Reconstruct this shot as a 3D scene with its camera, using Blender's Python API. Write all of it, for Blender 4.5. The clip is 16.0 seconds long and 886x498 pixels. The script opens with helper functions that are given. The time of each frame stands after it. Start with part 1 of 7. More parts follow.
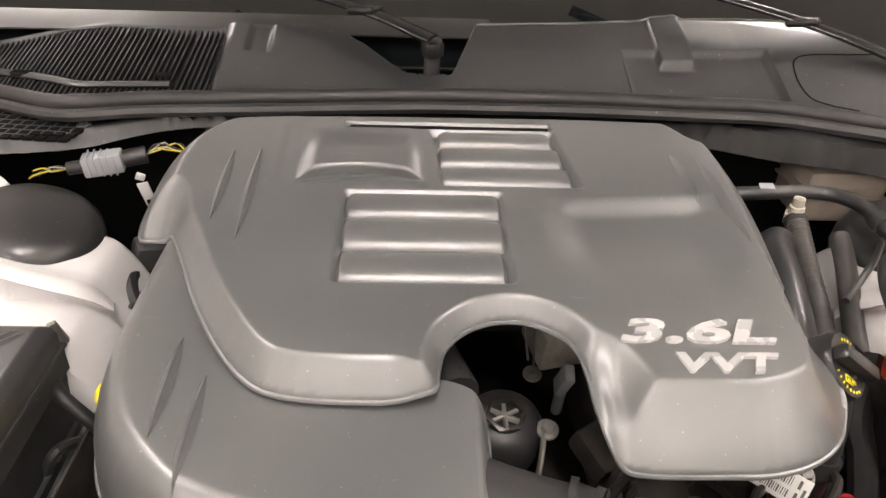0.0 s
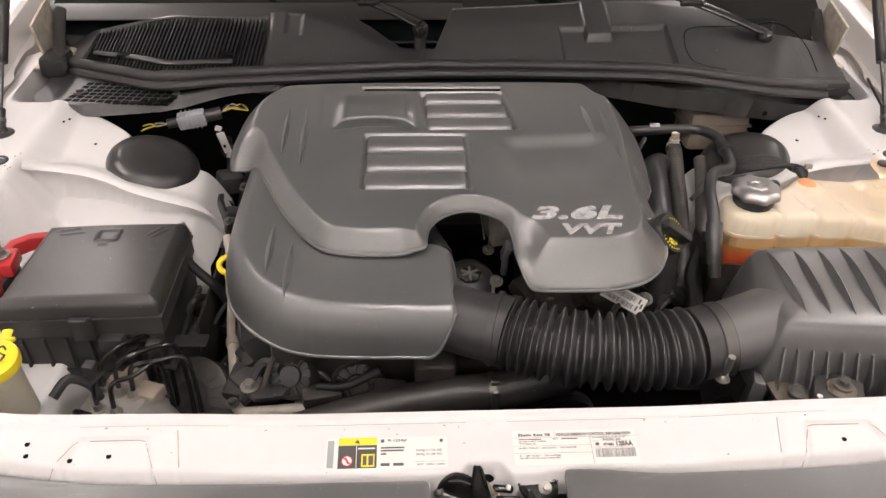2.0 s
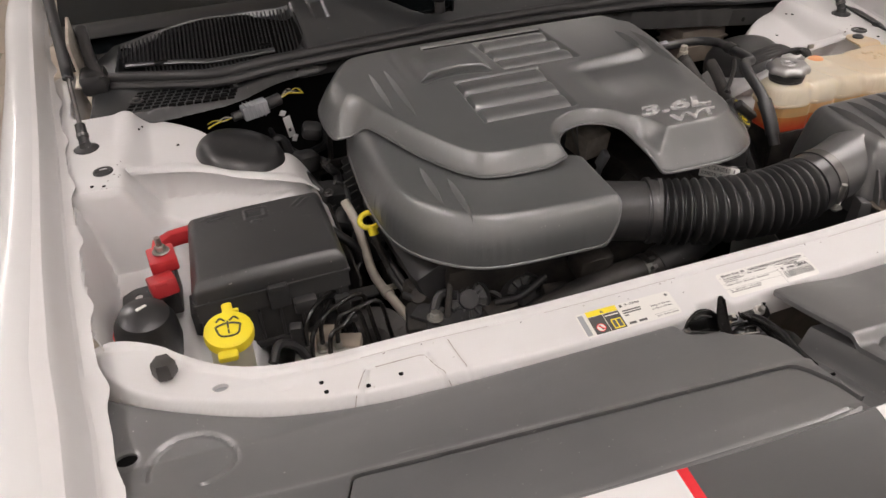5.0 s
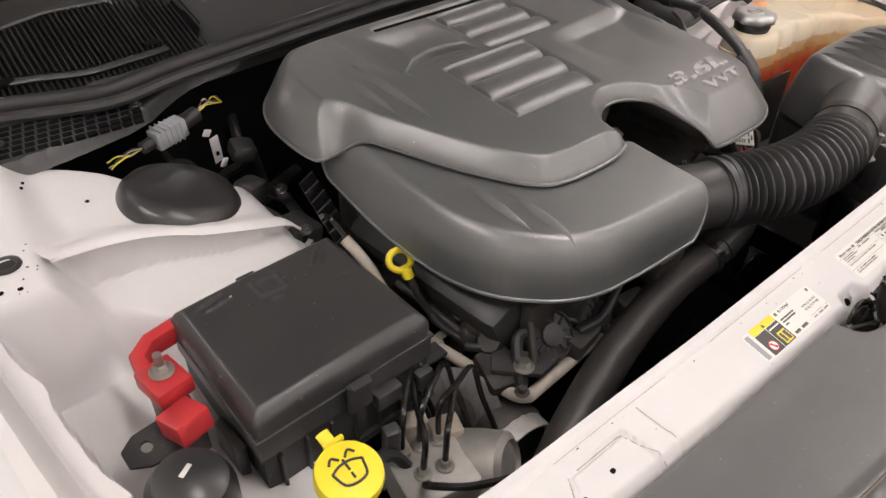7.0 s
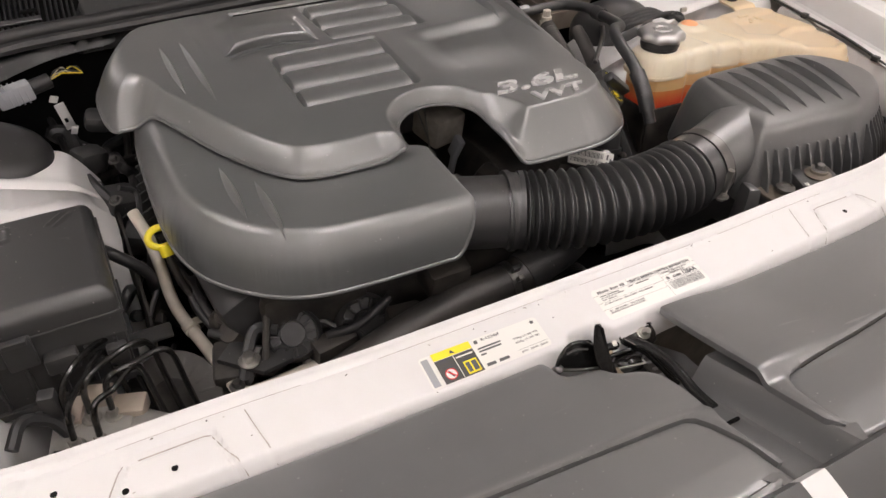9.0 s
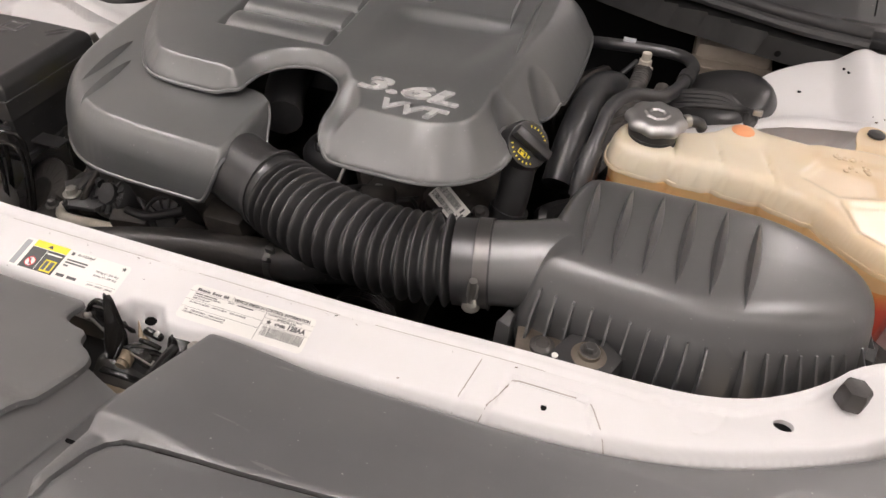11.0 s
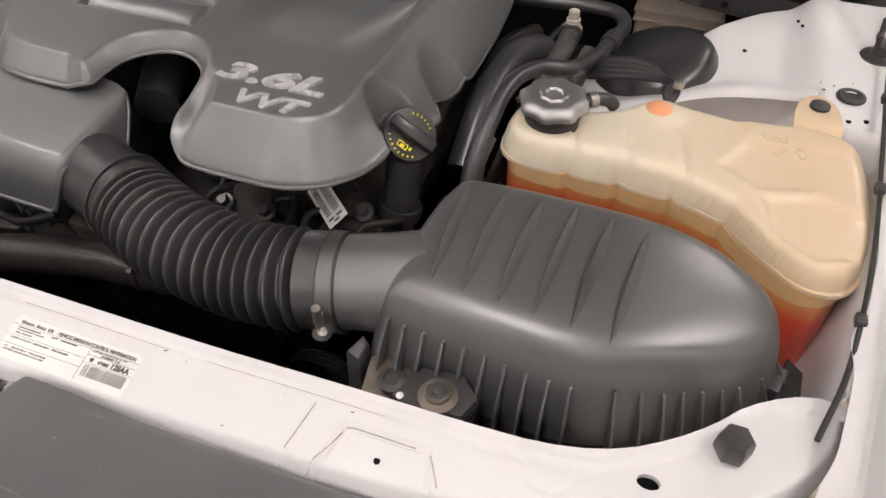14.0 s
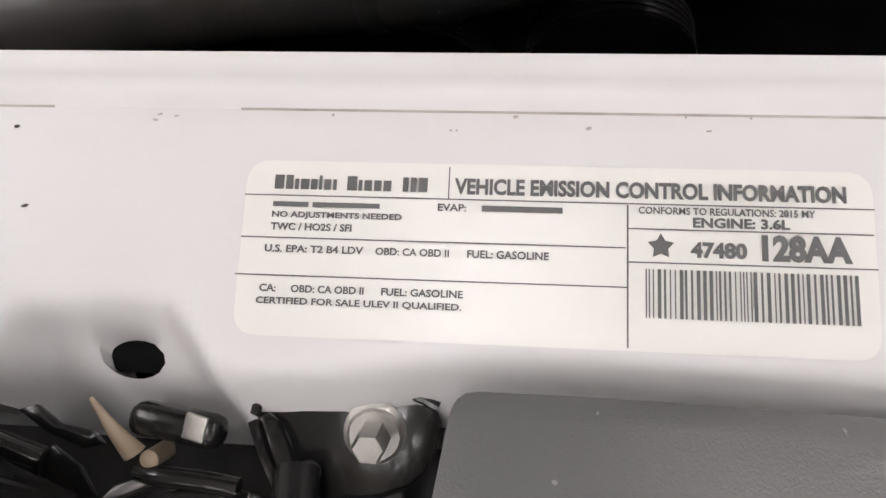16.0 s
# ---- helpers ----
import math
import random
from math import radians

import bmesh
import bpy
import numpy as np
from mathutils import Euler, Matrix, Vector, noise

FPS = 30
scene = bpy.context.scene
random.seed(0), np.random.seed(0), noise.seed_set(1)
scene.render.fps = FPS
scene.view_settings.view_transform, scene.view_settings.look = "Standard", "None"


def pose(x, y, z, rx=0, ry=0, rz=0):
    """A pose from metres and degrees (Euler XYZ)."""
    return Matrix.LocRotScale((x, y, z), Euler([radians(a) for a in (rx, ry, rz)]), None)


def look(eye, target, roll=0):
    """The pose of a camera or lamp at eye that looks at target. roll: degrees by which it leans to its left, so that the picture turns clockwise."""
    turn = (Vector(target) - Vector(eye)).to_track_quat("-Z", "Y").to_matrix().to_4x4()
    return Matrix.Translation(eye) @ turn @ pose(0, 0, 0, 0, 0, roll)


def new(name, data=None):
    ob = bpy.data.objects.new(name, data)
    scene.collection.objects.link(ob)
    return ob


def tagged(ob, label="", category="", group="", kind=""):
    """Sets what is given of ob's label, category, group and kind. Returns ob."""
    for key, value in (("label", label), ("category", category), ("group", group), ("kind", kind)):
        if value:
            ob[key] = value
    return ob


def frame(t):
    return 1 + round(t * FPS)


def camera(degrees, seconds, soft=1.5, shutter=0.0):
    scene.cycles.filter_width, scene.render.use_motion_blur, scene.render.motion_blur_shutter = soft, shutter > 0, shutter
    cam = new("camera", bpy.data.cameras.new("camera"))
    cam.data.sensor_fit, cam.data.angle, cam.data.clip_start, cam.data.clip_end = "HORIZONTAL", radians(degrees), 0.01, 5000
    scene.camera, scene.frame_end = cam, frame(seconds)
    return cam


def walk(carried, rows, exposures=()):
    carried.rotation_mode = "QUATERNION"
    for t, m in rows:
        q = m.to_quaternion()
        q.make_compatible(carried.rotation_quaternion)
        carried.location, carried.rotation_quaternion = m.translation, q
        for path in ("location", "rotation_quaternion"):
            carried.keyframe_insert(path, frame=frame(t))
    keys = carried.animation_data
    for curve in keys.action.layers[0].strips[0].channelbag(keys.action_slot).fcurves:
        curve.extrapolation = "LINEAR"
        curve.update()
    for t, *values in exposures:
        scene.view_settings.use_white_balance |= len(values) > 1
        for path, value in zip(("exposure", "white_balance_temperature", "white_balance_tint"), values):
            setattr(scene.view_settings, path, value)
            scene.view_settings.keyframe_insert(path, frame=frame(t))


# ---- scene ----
cam = camera(62.2, 16.0)
PATH = [
    (0, (-0.083, -0.152, 1.364), (0.0, 1.547, 0.312), 2.3),
    (0.5, (-0.053, -0.144, 1.399), (0.057, 1.522, 0.298), 2.4),
    (1, (-0.041, -0.248, 1.464), (0.005, 1.385, 0.309), 1.9),
    (1.5, (-0.045, -0.375, 1.52), (0.002, 1.244, 0.346), 1.8),
    (2, (-0.084, -0.551, 1.565), (0.006, 1.065, 0.39), 1.2),
    (2.5, (-0.07, -0.722, 1.583), (0.034, 0.916, 0.441), 0.6),
    (3, (-0.05, -0.862, 1.579), (0.051, 0.787, 0.451), 0.5),
    (3.5, (-0.071, -0.901, 1.567), (0.043, 0.746, 0.438), 0.1),
    (4, (-0.203, -0.853, 1.553), (-0.038, 0.783, 0.416), -0.8),
    (4.5, (-0.42, -0.774, 1.542), (-0.095, 0.837, 0.401), -2.4),
    (5, (-0.56, -0.637, 1.516), (-0.082, 0.928, 0.366), -3.3),
    (5.2, (-0.604, -0.567, 1.513), (-0.068, 0.978, 0.362), -3.5),
    (7.3, (-0.818, -0.192, 1.456), (0.224, 0.969, 0.204), 1.1),
    (7.5, (-0.8, -0.21, 1.455), (0.216, 0.979, 0.208), 0.6),
    (8, (-0.719, -0.283, 1.463), (0.224, 0.984, 0.237), -0.4),
    (8.5, (-0.573, -0.397, 1.448), (0.298, 0.939, 0.241), -0.3),
    (9, (-0.405, -0.457, 1.419), (0.337, 0.951, 0.207), 0.1),
    (9.5, (-0.178, -0.489, 1.412), (0.377, 1.005, 0.203), 2.3),
    (9.7, (-0.095, -0.502, 1.413), (0.356, 1.029, 0.208), 2.1),
    (11.8, (0.722, -0.334, 1.456), (-0.092, 0.895, 0.105), 3.0),
    (12, (0.769, -0.299, 1.45), (-0.102, 0.921, 0.126), 2.9),
    (12.5, (0.826, -0.214, 1.454), (-0.094, 0.972, 0.132), 2.1),
    (13, (0.825, -0.177, 1.455), (-0.05, 1.029, 0.121), 1.0),
    (13.5, (0.767, -0.199, 1.451), (0.059, 1.089, 0.095), 0.7),
    (14, (0.59, -0.252, 1.441), (0.087, 1.032, -0.008), -1.3),
    (14.5, (0.394, -0.254, 1.331), (-0.054, 0.921, -0.224), -6.5),
    (15, (0.199, -0.174, 1.172), (-0.202, 0.812, -0.521), -11.1),
    (15.5, (0.12, -0.111, 1.092), (-0.185, 0.748, -0.688), -13.4),
    (16, (0.099, -0.067, 1.033), (-0.083, 0.729, -0.793), -10.0),
]
walk(cam, [(t, look(eye, target, roll)) for t, eye, target, roll in PATH], [(0, 0.59, 6750, 10), (1.5, 0.55, 6900, 11), (2.0, -0.02, 6600, 11), (3.0, -0.33, 6560, 11), (5.0, -0.47, 6500, 10), (7.5, -0.19, 6500, 10), (13.0, -0.20, 6460, 11), (14.5, -0.28, 6380, 10), (15.5, -0.34, 6330, 10), (16.0, -0.43, 6200, 9)])

# ---- world and light: a bright indoor bay under rows of ceiling strip lights ----
world = bpy.data.worlds.new("world")
scene.world = world
world.use_nodes = True
world.node_tree.nodes["Background"].inputs[0].default_value = (0.9, 0.93, 1.0, 1)
world.node_tree.nodes["Background"].inputs[1].default_value = 0.05
LAMP = 63.0
scene.view_settings.exposure = 0.0


# ---- mesh helpers: a mesh is a pair (vertices, faces) in world metres ----
def join(*ms):
    V, F = [], []
    for v, f in ms:
        n = len(V)
        V += [tuple(p) for p in v]
        F += [tuple(i + n for i in q) for q in f]
    return V, F


def moved(m, M):
    return [tuple(M @ Vector(p)) for p in m[0]], m[1]


def mirrored(m):
    return [(-x, y, z) for x, y, z in m[0]], [tuple(reversed(q)) for q in m[1]]


def from_bm(bm):
    bm.verts.index_update()
    out = [tuple(v.co) for v in bm.verts], [tuple(v.index for v in f.verts) for f in bm.faces]
    bm.free()
    return out


def rbox(c, s, bevel=0.003, M=None, segs=2):
    """A box of size s round c with rounded edges."""
    bm = bmesh.new()
    bmesh.ops.create_cube(bm, size=1)
    bmesh.ops.scale(bm, vec=s, verts=bm.verts)
    if bevel:
        bmesh.ops.bevel(bm, geom=bm.edges[:], offset=min(bevel, min(s) * 0.45), segments=segs, profile=0.5, affect="EDGES")
    if M is not None:
        bmesh.ops.transform(bm, matrix=M.to_3x3().to_4x4(), verts=bm.verts)
    bmesh.ops.translate(bm, vec=c, verts=bm.verts)
    return from_bm(bm)


def prism(pts, z0, z1, bevel=0.003, inset=0.0, segs=2):
    """A polygon pulled up from z0 to z1, its upper rim rounded; inset narrows the top."""
    bm = bmesh.new()
    n = len(pts)
    cx, cy = sum(p[0] for p in pts) / n, sum(p[1] for p in pts) / n
    lo = [bm.verts.new((x, y, z0)) for x, y in pts]
    hi = [bm.verts.new((x + (cx - x) * inset, y + (cy - y) * inset, z1)) for x, y in pts]
    bm.faces.new(lo[::-1])
    bm.faces.new(hi)
    for i in range(n):
        bm.faces.new((lo[i], lo[(i + 1) % n], hi[(i + 1) % n], hi[i]))
    bmesh.ops.recalc_face_normals(bm, faces=bm.faces[:])
    if bevel:
        top = [e for e in bm.edges if e.verts[0] in hi and e.verts[1] in hi]
        bmesh.ops.bevel(bm, geom=top, offset=bevel, segments=segs, profile=0.5, affect="EDGES")
    return from_bm(bm)


def path_points(pts, n):
    """n points on a smooth curve through pts."""
    P = np.array(pts, float)
    if len(P) < 3:
        return P[0] + (P[-1] - P[0]) * np.linspace(0, 1, n)[:, None]
    Q = np.vstack([2 * P[0] - P[1], P, 2 * P[-1] - P[-2]])
    out = []
    for s in np.linspace(0, len(P) - 1 - 1e-9, n):
        i, u = int(s), s - int(s)
        a, b, c, d = Q[i : i + 4]
        out.append(0.5 * (2 * b + (c - a) * u + (2 * a - 5 * b + 4 * c - d) * u * u + (3 * b - a - 3 * c + d) * u**3))
    return np.array(out)


def sweep(pts, radius, n=24, segs=10, closed_ends=True, flat=1.0):
    """A tube along a smooth curve. radius: a number, or a function of the way along it from 0 to 1."""
    C = path_points(pts, n)
    T = np.gradient(C, axis=0)
    T /= np.linalg.norm(T, axis=1)[:, None] + 1e-12
    up = np.array([0, 0, 1.0]) if abs(T[0][2]) < 0.9 else np.array([1.0, 0, 0])
    V, F = [], []
    side = np.cross(T[0], up)
    for i in range(n):
        side = side - T[i] * (side @ T[i])
        side /= np.linalg.norm(side)
        over = np.cross(side, T[i])
        r = radius(i / (n - 1)) if callable(radius) else radius
        for k in range(segs):
            a = 2 * math.pi * k / segs
            V.append(tuple(C[i] + r * (math.cos(a) * side + math.sin(a) * over * flat)))
    for i in range(n - 1):
        for k in range(segs):
            a, b = i * segs + k, i * segs + (k + 1) % segs
            F.append((a, b, b + segs, a + segs))
    if closed_ends:
        F.append(tuple(range(segs))[::-1])
        F.append(tuple(range((n - 1) * segs, n * segs)))
    return V, F


def lathe(profile, c, segs=24, M=None, lobes=0, lobe=0.0):
    """A turned form: profile rows of (radius, height) round the z axis at c, turned by M."""
    V, F = [], []
    n = len(profile)
    for r, z in profile:
        for k in range(segs):
            a = 2 * math.pi * k / segs
            q = r * (1 + lobe * math.cos(lobes * a)) if lobes else r
            p = Vector((q * math.cos(a), q * math.sin(a), z))
            V.append(tuple((M.to_3x3() @ p if M is not None else p) + Vector(c)))
    for i in range(n - 1):
        for k in range(segs):
            a, b = i * segs + k, i * segs + (k + 1) % segs
            F.append((a, b, b + segs, a + segs))
    F.append(tuple(range(segs))[::-1])
    F.append(tuple(range((n - 1) * segs, n * segs)))
    return V, F


def bolt_mesh(c, r=0.006, h=0.006, M=None):
    washer = lathe([(r * 1.6, 0), (r * 1.65, r * 0.2), (r * 1.5, r * 0.35)], c, 16, M)
    head = lathe([(r, r * 0.3), (r, h), (r * 0.85, h * 1.12)], c, 6, M)
    return join(washer, head)


def rounded(pts, n=3):
    """Corner cutting: a smooth closed outline from a few corners."""
    P = np.array(pts, float)
    for _ in range(n):
        Q = np.roll(P, -1, 0)
        P = np.stack([0.75 * P + 0.25 * Q, 0.25 * P + 0.75 * Q], 1).reshape(-1, 2)
    return P


def inside(P, X, Y):
    """Signed distance to the outline P: positive inside."""
    P = np.asarray(P, float)
    best = np.full(X.shape, 1e9)
    odd = np.zeros(X.shape, bool)
    for (ax, ay), (bx, by) in zip(P, np.roll(P, -1, 0)):
        dx, dy = bx - ax, by - ay
        u = np.clip(((X - ax) * dx + (Y - ay) * dy) / (dx * dx + dy * dy + 1e-15), 0, 1)
        best = np.minimum(best, (X - ax - u * dx) ** 2 + (Y - ay - u * dy) ** 2)
        if ay != by:
            odd ^= ((ay > Y) != (by > Y)) & (X < (bx - ax) * (Y - ay) / (by - ay) + ax)
    return np.where(odd, 1, -1) * np.sqrt(best)


def ease(a, b, x):
    t = np.clip((x - a) / (b - a), 0, 1)
    return t * t * (3 - 2 * t)


def sheet(outline, top, step=0.005, holes=(), skirt=0.0):
    """A pressed or moulded sheet: an outline in plan, and its height top(x, y, distance from the rim). Holes: outlines, or (x, y, rx, ry).
    skirt: how far its rim is turned straight down."""
    P = np.asarray(outline, float)
    xs = np.arange(P[:, 0].min() - 2 * step, P[:, 0].max() + 3 * step, step)
    ys = np.arange(P[:, 1].min() - 2 * step, P[:, 1].max() + 3 * step, step)
    X, Y = np.meshgrid(xs, ys)

    def reach(x, y):
        d = inside(P, x, y)
        for h in holes:
            if len(h) == 4 and not hasattr(h[0], "__len__"):
                cx, cy, rx, ry = h
                d = np.minimum(d, (np.hypot((x - cx) / rx, (y - cy) / ry) - 1) * min(rx, ry))
            else:
                d = np.minimum(d, -inside(h, x, y))
        return d

    D = reach(X, Y)
    mid = (D[:-1, :-1] + D[1:, :-1] + D[:-1, 1:] + D[1:, 1:]) / 4
    cell = mid > 0
    count = np.zeros(X.shape, int)
    for a in (slice(None, -1), slice(1, None)):
        for b in (slice(None, -1), slice(1, None)):
            count[a, b] += cell
    rim = (count > 0) & (count < 4)
    gy, gx = np.gradient(D, step)
    g = np.hypot(gx, gy) + 1e-9
    X, Y = X.copy(), Y.copy()
    for _ in range(2):
        s = np.clip(D, -1.2 * step, 1.2 * step)
        X[rim] -= (s * gx / g)[rim]
        Y[rim] -= (s * gy / g)[rim]
        D[rim] = reach(X[rim], Y[rim])
    Z = top(X, Y, np.maximum(D, 0))
    index = -np.ones(X.shape, int)
    used = count > 0
    index[used] = np.arange(used.sum())
    V = np.stack([X[used], Y[used], Z[used]], 1).tolist()
    i, j = np.nonzero(cell)
    F = np.stack([index[i, j], index[i, j + 1], index[i + 1, j + 1], index[i + 1, j]], 1).tolist()
    if skirt:
        once = {}
        for q in F:
            for a, b in zip(q, q[1:] + q[:1]):
                if (b, a) in once:
                    del once[(b, a)]
                else:
                    once[(a, b)] = 1
        low = {}
        for a, b in once:
            for v in (a, b):
                if v not in low:
                    low[v] = len(V)
                    V.append([V[v][0], V[v][1], V[v][2] - skirt])
        F += [[b, a, low[a], low[b]] for a, b in once]
    return V, F


def letters(text, x0, y0, width, height, z, depth=0.001, slope=0.0, shear=0.0, bold=0.0, turn=0.0):
    """Raised lettering of a given width and height from its lower left corner, lying level and tilted by slope degrees."""
    cu = bpy.data.curves.new("lettering", "FONT")
    cu.body, cu.extrude, cu.shear, cu.offset, cu.resolution_u = text, 0.02, shear, bold, 3
    ob = bpy.data.objects.new("lettering", cu)
    scene.collection.objects.link(ob)
    me = bpy.data.meshes.new_from_object(ob.evaluated_get(bpy.context.evaluated_depsgraph_get()))
    bpy.data.objects.remove(ob)
    bpy.data.curves.remove(cu)
    V = np.array([tuple(v.co) for v in me.vertices])
    F = [tuple(p.vertices) for p in me.polygons]
    bpy.data.meshes.remove(me)
    lo, hi = V.min(0), V.max(0)
    V = (V - lo) / np.maximum(hi - lo, 1e-9) * (width, height, depth)
    M = Matrix.Translation((x0, y0, z)) @ pose(0, 0, 0, slope, 0, turn)
    return moved((V.tolist(), F), M)


def root(name, base, label, category, group="", kind=""):
    """The Empty at the base of a thing that has parts."""
    ob = new(name)
    ob.location = base
    ob.empty_display_size = 0.02
    return tagged(ob, label, category, group, kind)


BASE = {}


def part(name, m, material, parent=None, label="", category="", group="", kind="", angle=40, thick=0.0):
    """One mesh object, in world metres, under a thing or a part, or standing alone."""
    base = Vector((0, 0, 0))
    if parent is not None:
        base = BASE[parent] if parent in BASE else parent.location.copy()
    me = bpy.data.meshes.new(name)
    V = (np.asarray(m[0], float) - np.array(base)).tolist()
    me.from_pydata(V, [], m[1])
    me.polygons.foreach_set("use_smooth", [True] * len(me.polygons))
    me.set_sharp_from_angle(angle=radians(angle))
    me.materials.append(material)
    me.update()
    if thick:
        # a crisp rim
        uses = np.zeros(len(me.loops), int)
        me.loops.foreach_get("edge_index", uses)
        for e in np.nonzero(np.bincount(uses, minlength=len(me.edges)) == 1)[0]:
            me.edges[int(e)].use_edge_sharp = True
    ob = new(name, me)
    if parent is not None:
        ob.parent = parent
        BASE[ob] = base
    if thick:
        mod = ob.modifiers.new("thickness", "SOLIDIFY")
        mod.thickness, mod.offset = abs(thick), -1 if thick > 0 else 1
    return tagged(ob, label, category, group, kind)


# ---- materials ----
def paint(name, color, rough=0.5, metal=0.0, var=0.12, vscale=6.0, grain=0.0, gscale=900.0, dust=0.0, dustcolor=(0.32, 0.29, 0.25), dscale=14.0,
          coat=0.0, rvar=0.1, glow=0.0, thin=0.0, skin=0.0, spec=0.5, specks=0.0, scratch=0.0, crough=0.06, cior=1.5):
    """A surface: colour that varies broadly, fine grain as relief, patches of dust or wear."""
    m = bpy.data.materials.new(name)
    m.use_nodes = True
    nt = m.node_tree
    b = nt.nodes["Principled BSDF"]

    def node(kind, **kw):
        n = nt.nodes.new(kind)
        for k, v in kw.items():
            n.inputs[k].default_value = v
        return n

    tc = node("ShaderNodeTexCoord")
    big = node("ShaderNodeTexNoise", Scale=vscale, Detail=4.0)
    nt.links.new(tc.outputs["Object"], big.inputs["Vector"])
    mix = nt.nodes.new("ShaderNodeMix")
    mix.data_type = "RGBA"
    mix.inputs[6].default_value = (*[max(0, c * (1 - var)) for c in color], 1)
    mix.inputs[7].default_value = (*[min(1, c * (1 + var)) for c in color], 1)
    nt.links.new(big.outputs["Fac"], mix.inputs[0])
    out = mix.outputs[2]
    if dust:
        d = node("ShaderNodeTexNoise", Scale=dscale, Detail=4.0, Roughness=0.55)
        nt.links.new(tc.outputs["Object"], d.inputs["Vector"])
        ramp = node("ShaderNodeMapRange")
        ramp.inputs[1].default_value, ramp.inputs[2].default_value, ramp.inputs[4].default_value = 0.38, 0.85, dust
        nt.links.new(d.outputs["Fac"], ramp.inputs[0])
        mix2 = nt.nodes.new("ShaderNodeMix")
        mix2.data_type = "RGBA"
        nt.links.new(ramp.outputs[0], mix2.inputs[0])
        nt.links.new(out, mix2.inputs[6])
        mix2.inputs[7].default_value = (*dustcolor, 1)
        out = mix2.outputs[2]
    for amount, stretch, sc, lo in ((specks, (1, 1, 1), 330.0, 0.835), (scratch, (9.0, 90.0, 9.0), 1.0, 0.735)):
        if amount:
            # light flecks of dust, and long thin scuffs
            mp = nt.nodes.new("ShaderNodeMapping")
            mp.inputs["Scale"].default_value = stretch
            mp.inputs["Rotation"].default_value = (0, 0, 0.6 if sc == 1.0 else 0.0)
            nt.links.new(tc.outputs["Object"], mp.inputs["Vector"])
            fl = node("ShaderNodeTexNoise", Scale=sc, Detail=0.0 if sc > 1 else 2.0)
            nt.links.new(mp.outputs["Vector"], fl.inputs["Vector"])
            fr = node("ShaderNodeMapRange")
            fr.inputs[1].default_value, fr.inputs[2].default_value, fr.inputs[4].default_value = lo, lo + 0.03, amount
            nt.links.new(fl.outputs["Fac"], fr.inputs[0])
            mx = nt.nodes.new("ShaderNodeMix")
            mx.data_type = "RGBA"
            nt.links.new(fr.outputs[0], mx.inputs[0])
            nt.links.new(out, mx.inputs[6])
            mx.inputs[7].default_value = (0.5, 0.48, 0.45, 1)
            out = mx.outputs[2]
    nt.links.new(out, b.inputs["Base Color"])
    fine = node("ShaderNodeTexNoise", Scale=gscale, Detail=2.0)
    nt.links.new(tc.outputs["Object"], fine.inputs["Vector"])
    rr = node("ShaderNodeMapRange")
    rr.inputs[3].default_value, rr.inputs[4].default_value = max(0.02, rough - rvar), min(1, rough + rvar)
    nt.links.new(big.outputs["Fac"], rr.inputs[0])
    nt.links.new(rr.outputs[0], b.inputs["Roughness"])
    if grain:
        bump = node("ShaderNodeBump", Strength=grain, Distance=0.0006)
        nt.links.new(fine.outputs["Fac"], bump.inputs["Height"])
        nt.links.new(bump.outputs["Normal"], b.inputs["Normal"])
    b.inputs["Metallic"].default_value = metal
    b.inputs["Coat Weight"].default_value = coat
    b.inputs["Coat Roughness"].default_value = crough
    b.inputs["Coat IOR"].default_value = cior
    b.inputs["Specular IOR Level"].default_value = spec
    b.inputs["Transmission Weight"].default_value = thin
    if skin:
        b.inputs["Subsurface Weight"].default_value = skin
        b.inputs["Subsurface Radius"].default_value = (0.02, 0.014, 0.008)
        b.inputs["Subsurface Scale"].default_value = 0.5
    if glow:
        b.inputs["Emission Color"].default_value = (*color, 1)
        b.inputs["Emission Strength"].default_value = glow
    return m


WHITE = paint("white_paint", (0.68, 0.67, 0.67), 0.42, var=0.03, vscale=3, coat=0.0, dust=0.10, dustcolor=(0.55, 0.5, 0.43), dscale=30, rvar=0.06)
GLOSSW = paint("clear_coated_white", (0.70, 0.695, 0.695), 0.32, var=0.03, vscale=2, coat=0.45, rvar=0.04)
HOODW = paint("hood_inner_white", (0.80, 0.79, 0.785), 0.4, var=0.03, vscale=3, dust=0.08, dustcolor=(0.6, 0.56, 0.5), dscale=20)
COVER = paint("moulded_black_plastic", (0.087, 0.0910, 0.0930), 0.36, var=0.25, vscale=7, grain=0.2, gscale=1500, dust=0.45, dustcolor=(0.175, 0.172, 0.168), dscale=5, spec=1.0, coat=0.8, crough=0.34, cior=1.7, specks=0.35, scratch=0.12, rvar=0.06)
AIRBOX = paint("dull_black_plastic", (0.067, 0.0675, 0.069), 0.36, coat=0.6, crough=0.30, cior=1.7, var=0.2, vscale=9, grain=0.2, gscale=1500, dust=0.35, dustcolor=(0.125, 0.122, 0.118), dscale=6, spec=1.0, specks=0.25, scratch=0.10, rvar=0.06)
FUSE = paint("scuffed_black_plastic", (0.030, 0.030, 0.031), 0.4, coat=0.4, crough=0.30, var=0.25, vscale=10, grain=0.18, gscale=1200, dust=0.3, dustcolor=(0.075, 0.072, 0.068), dscale=7, specks=0.5, scratch=0.16, rvar=0.07)
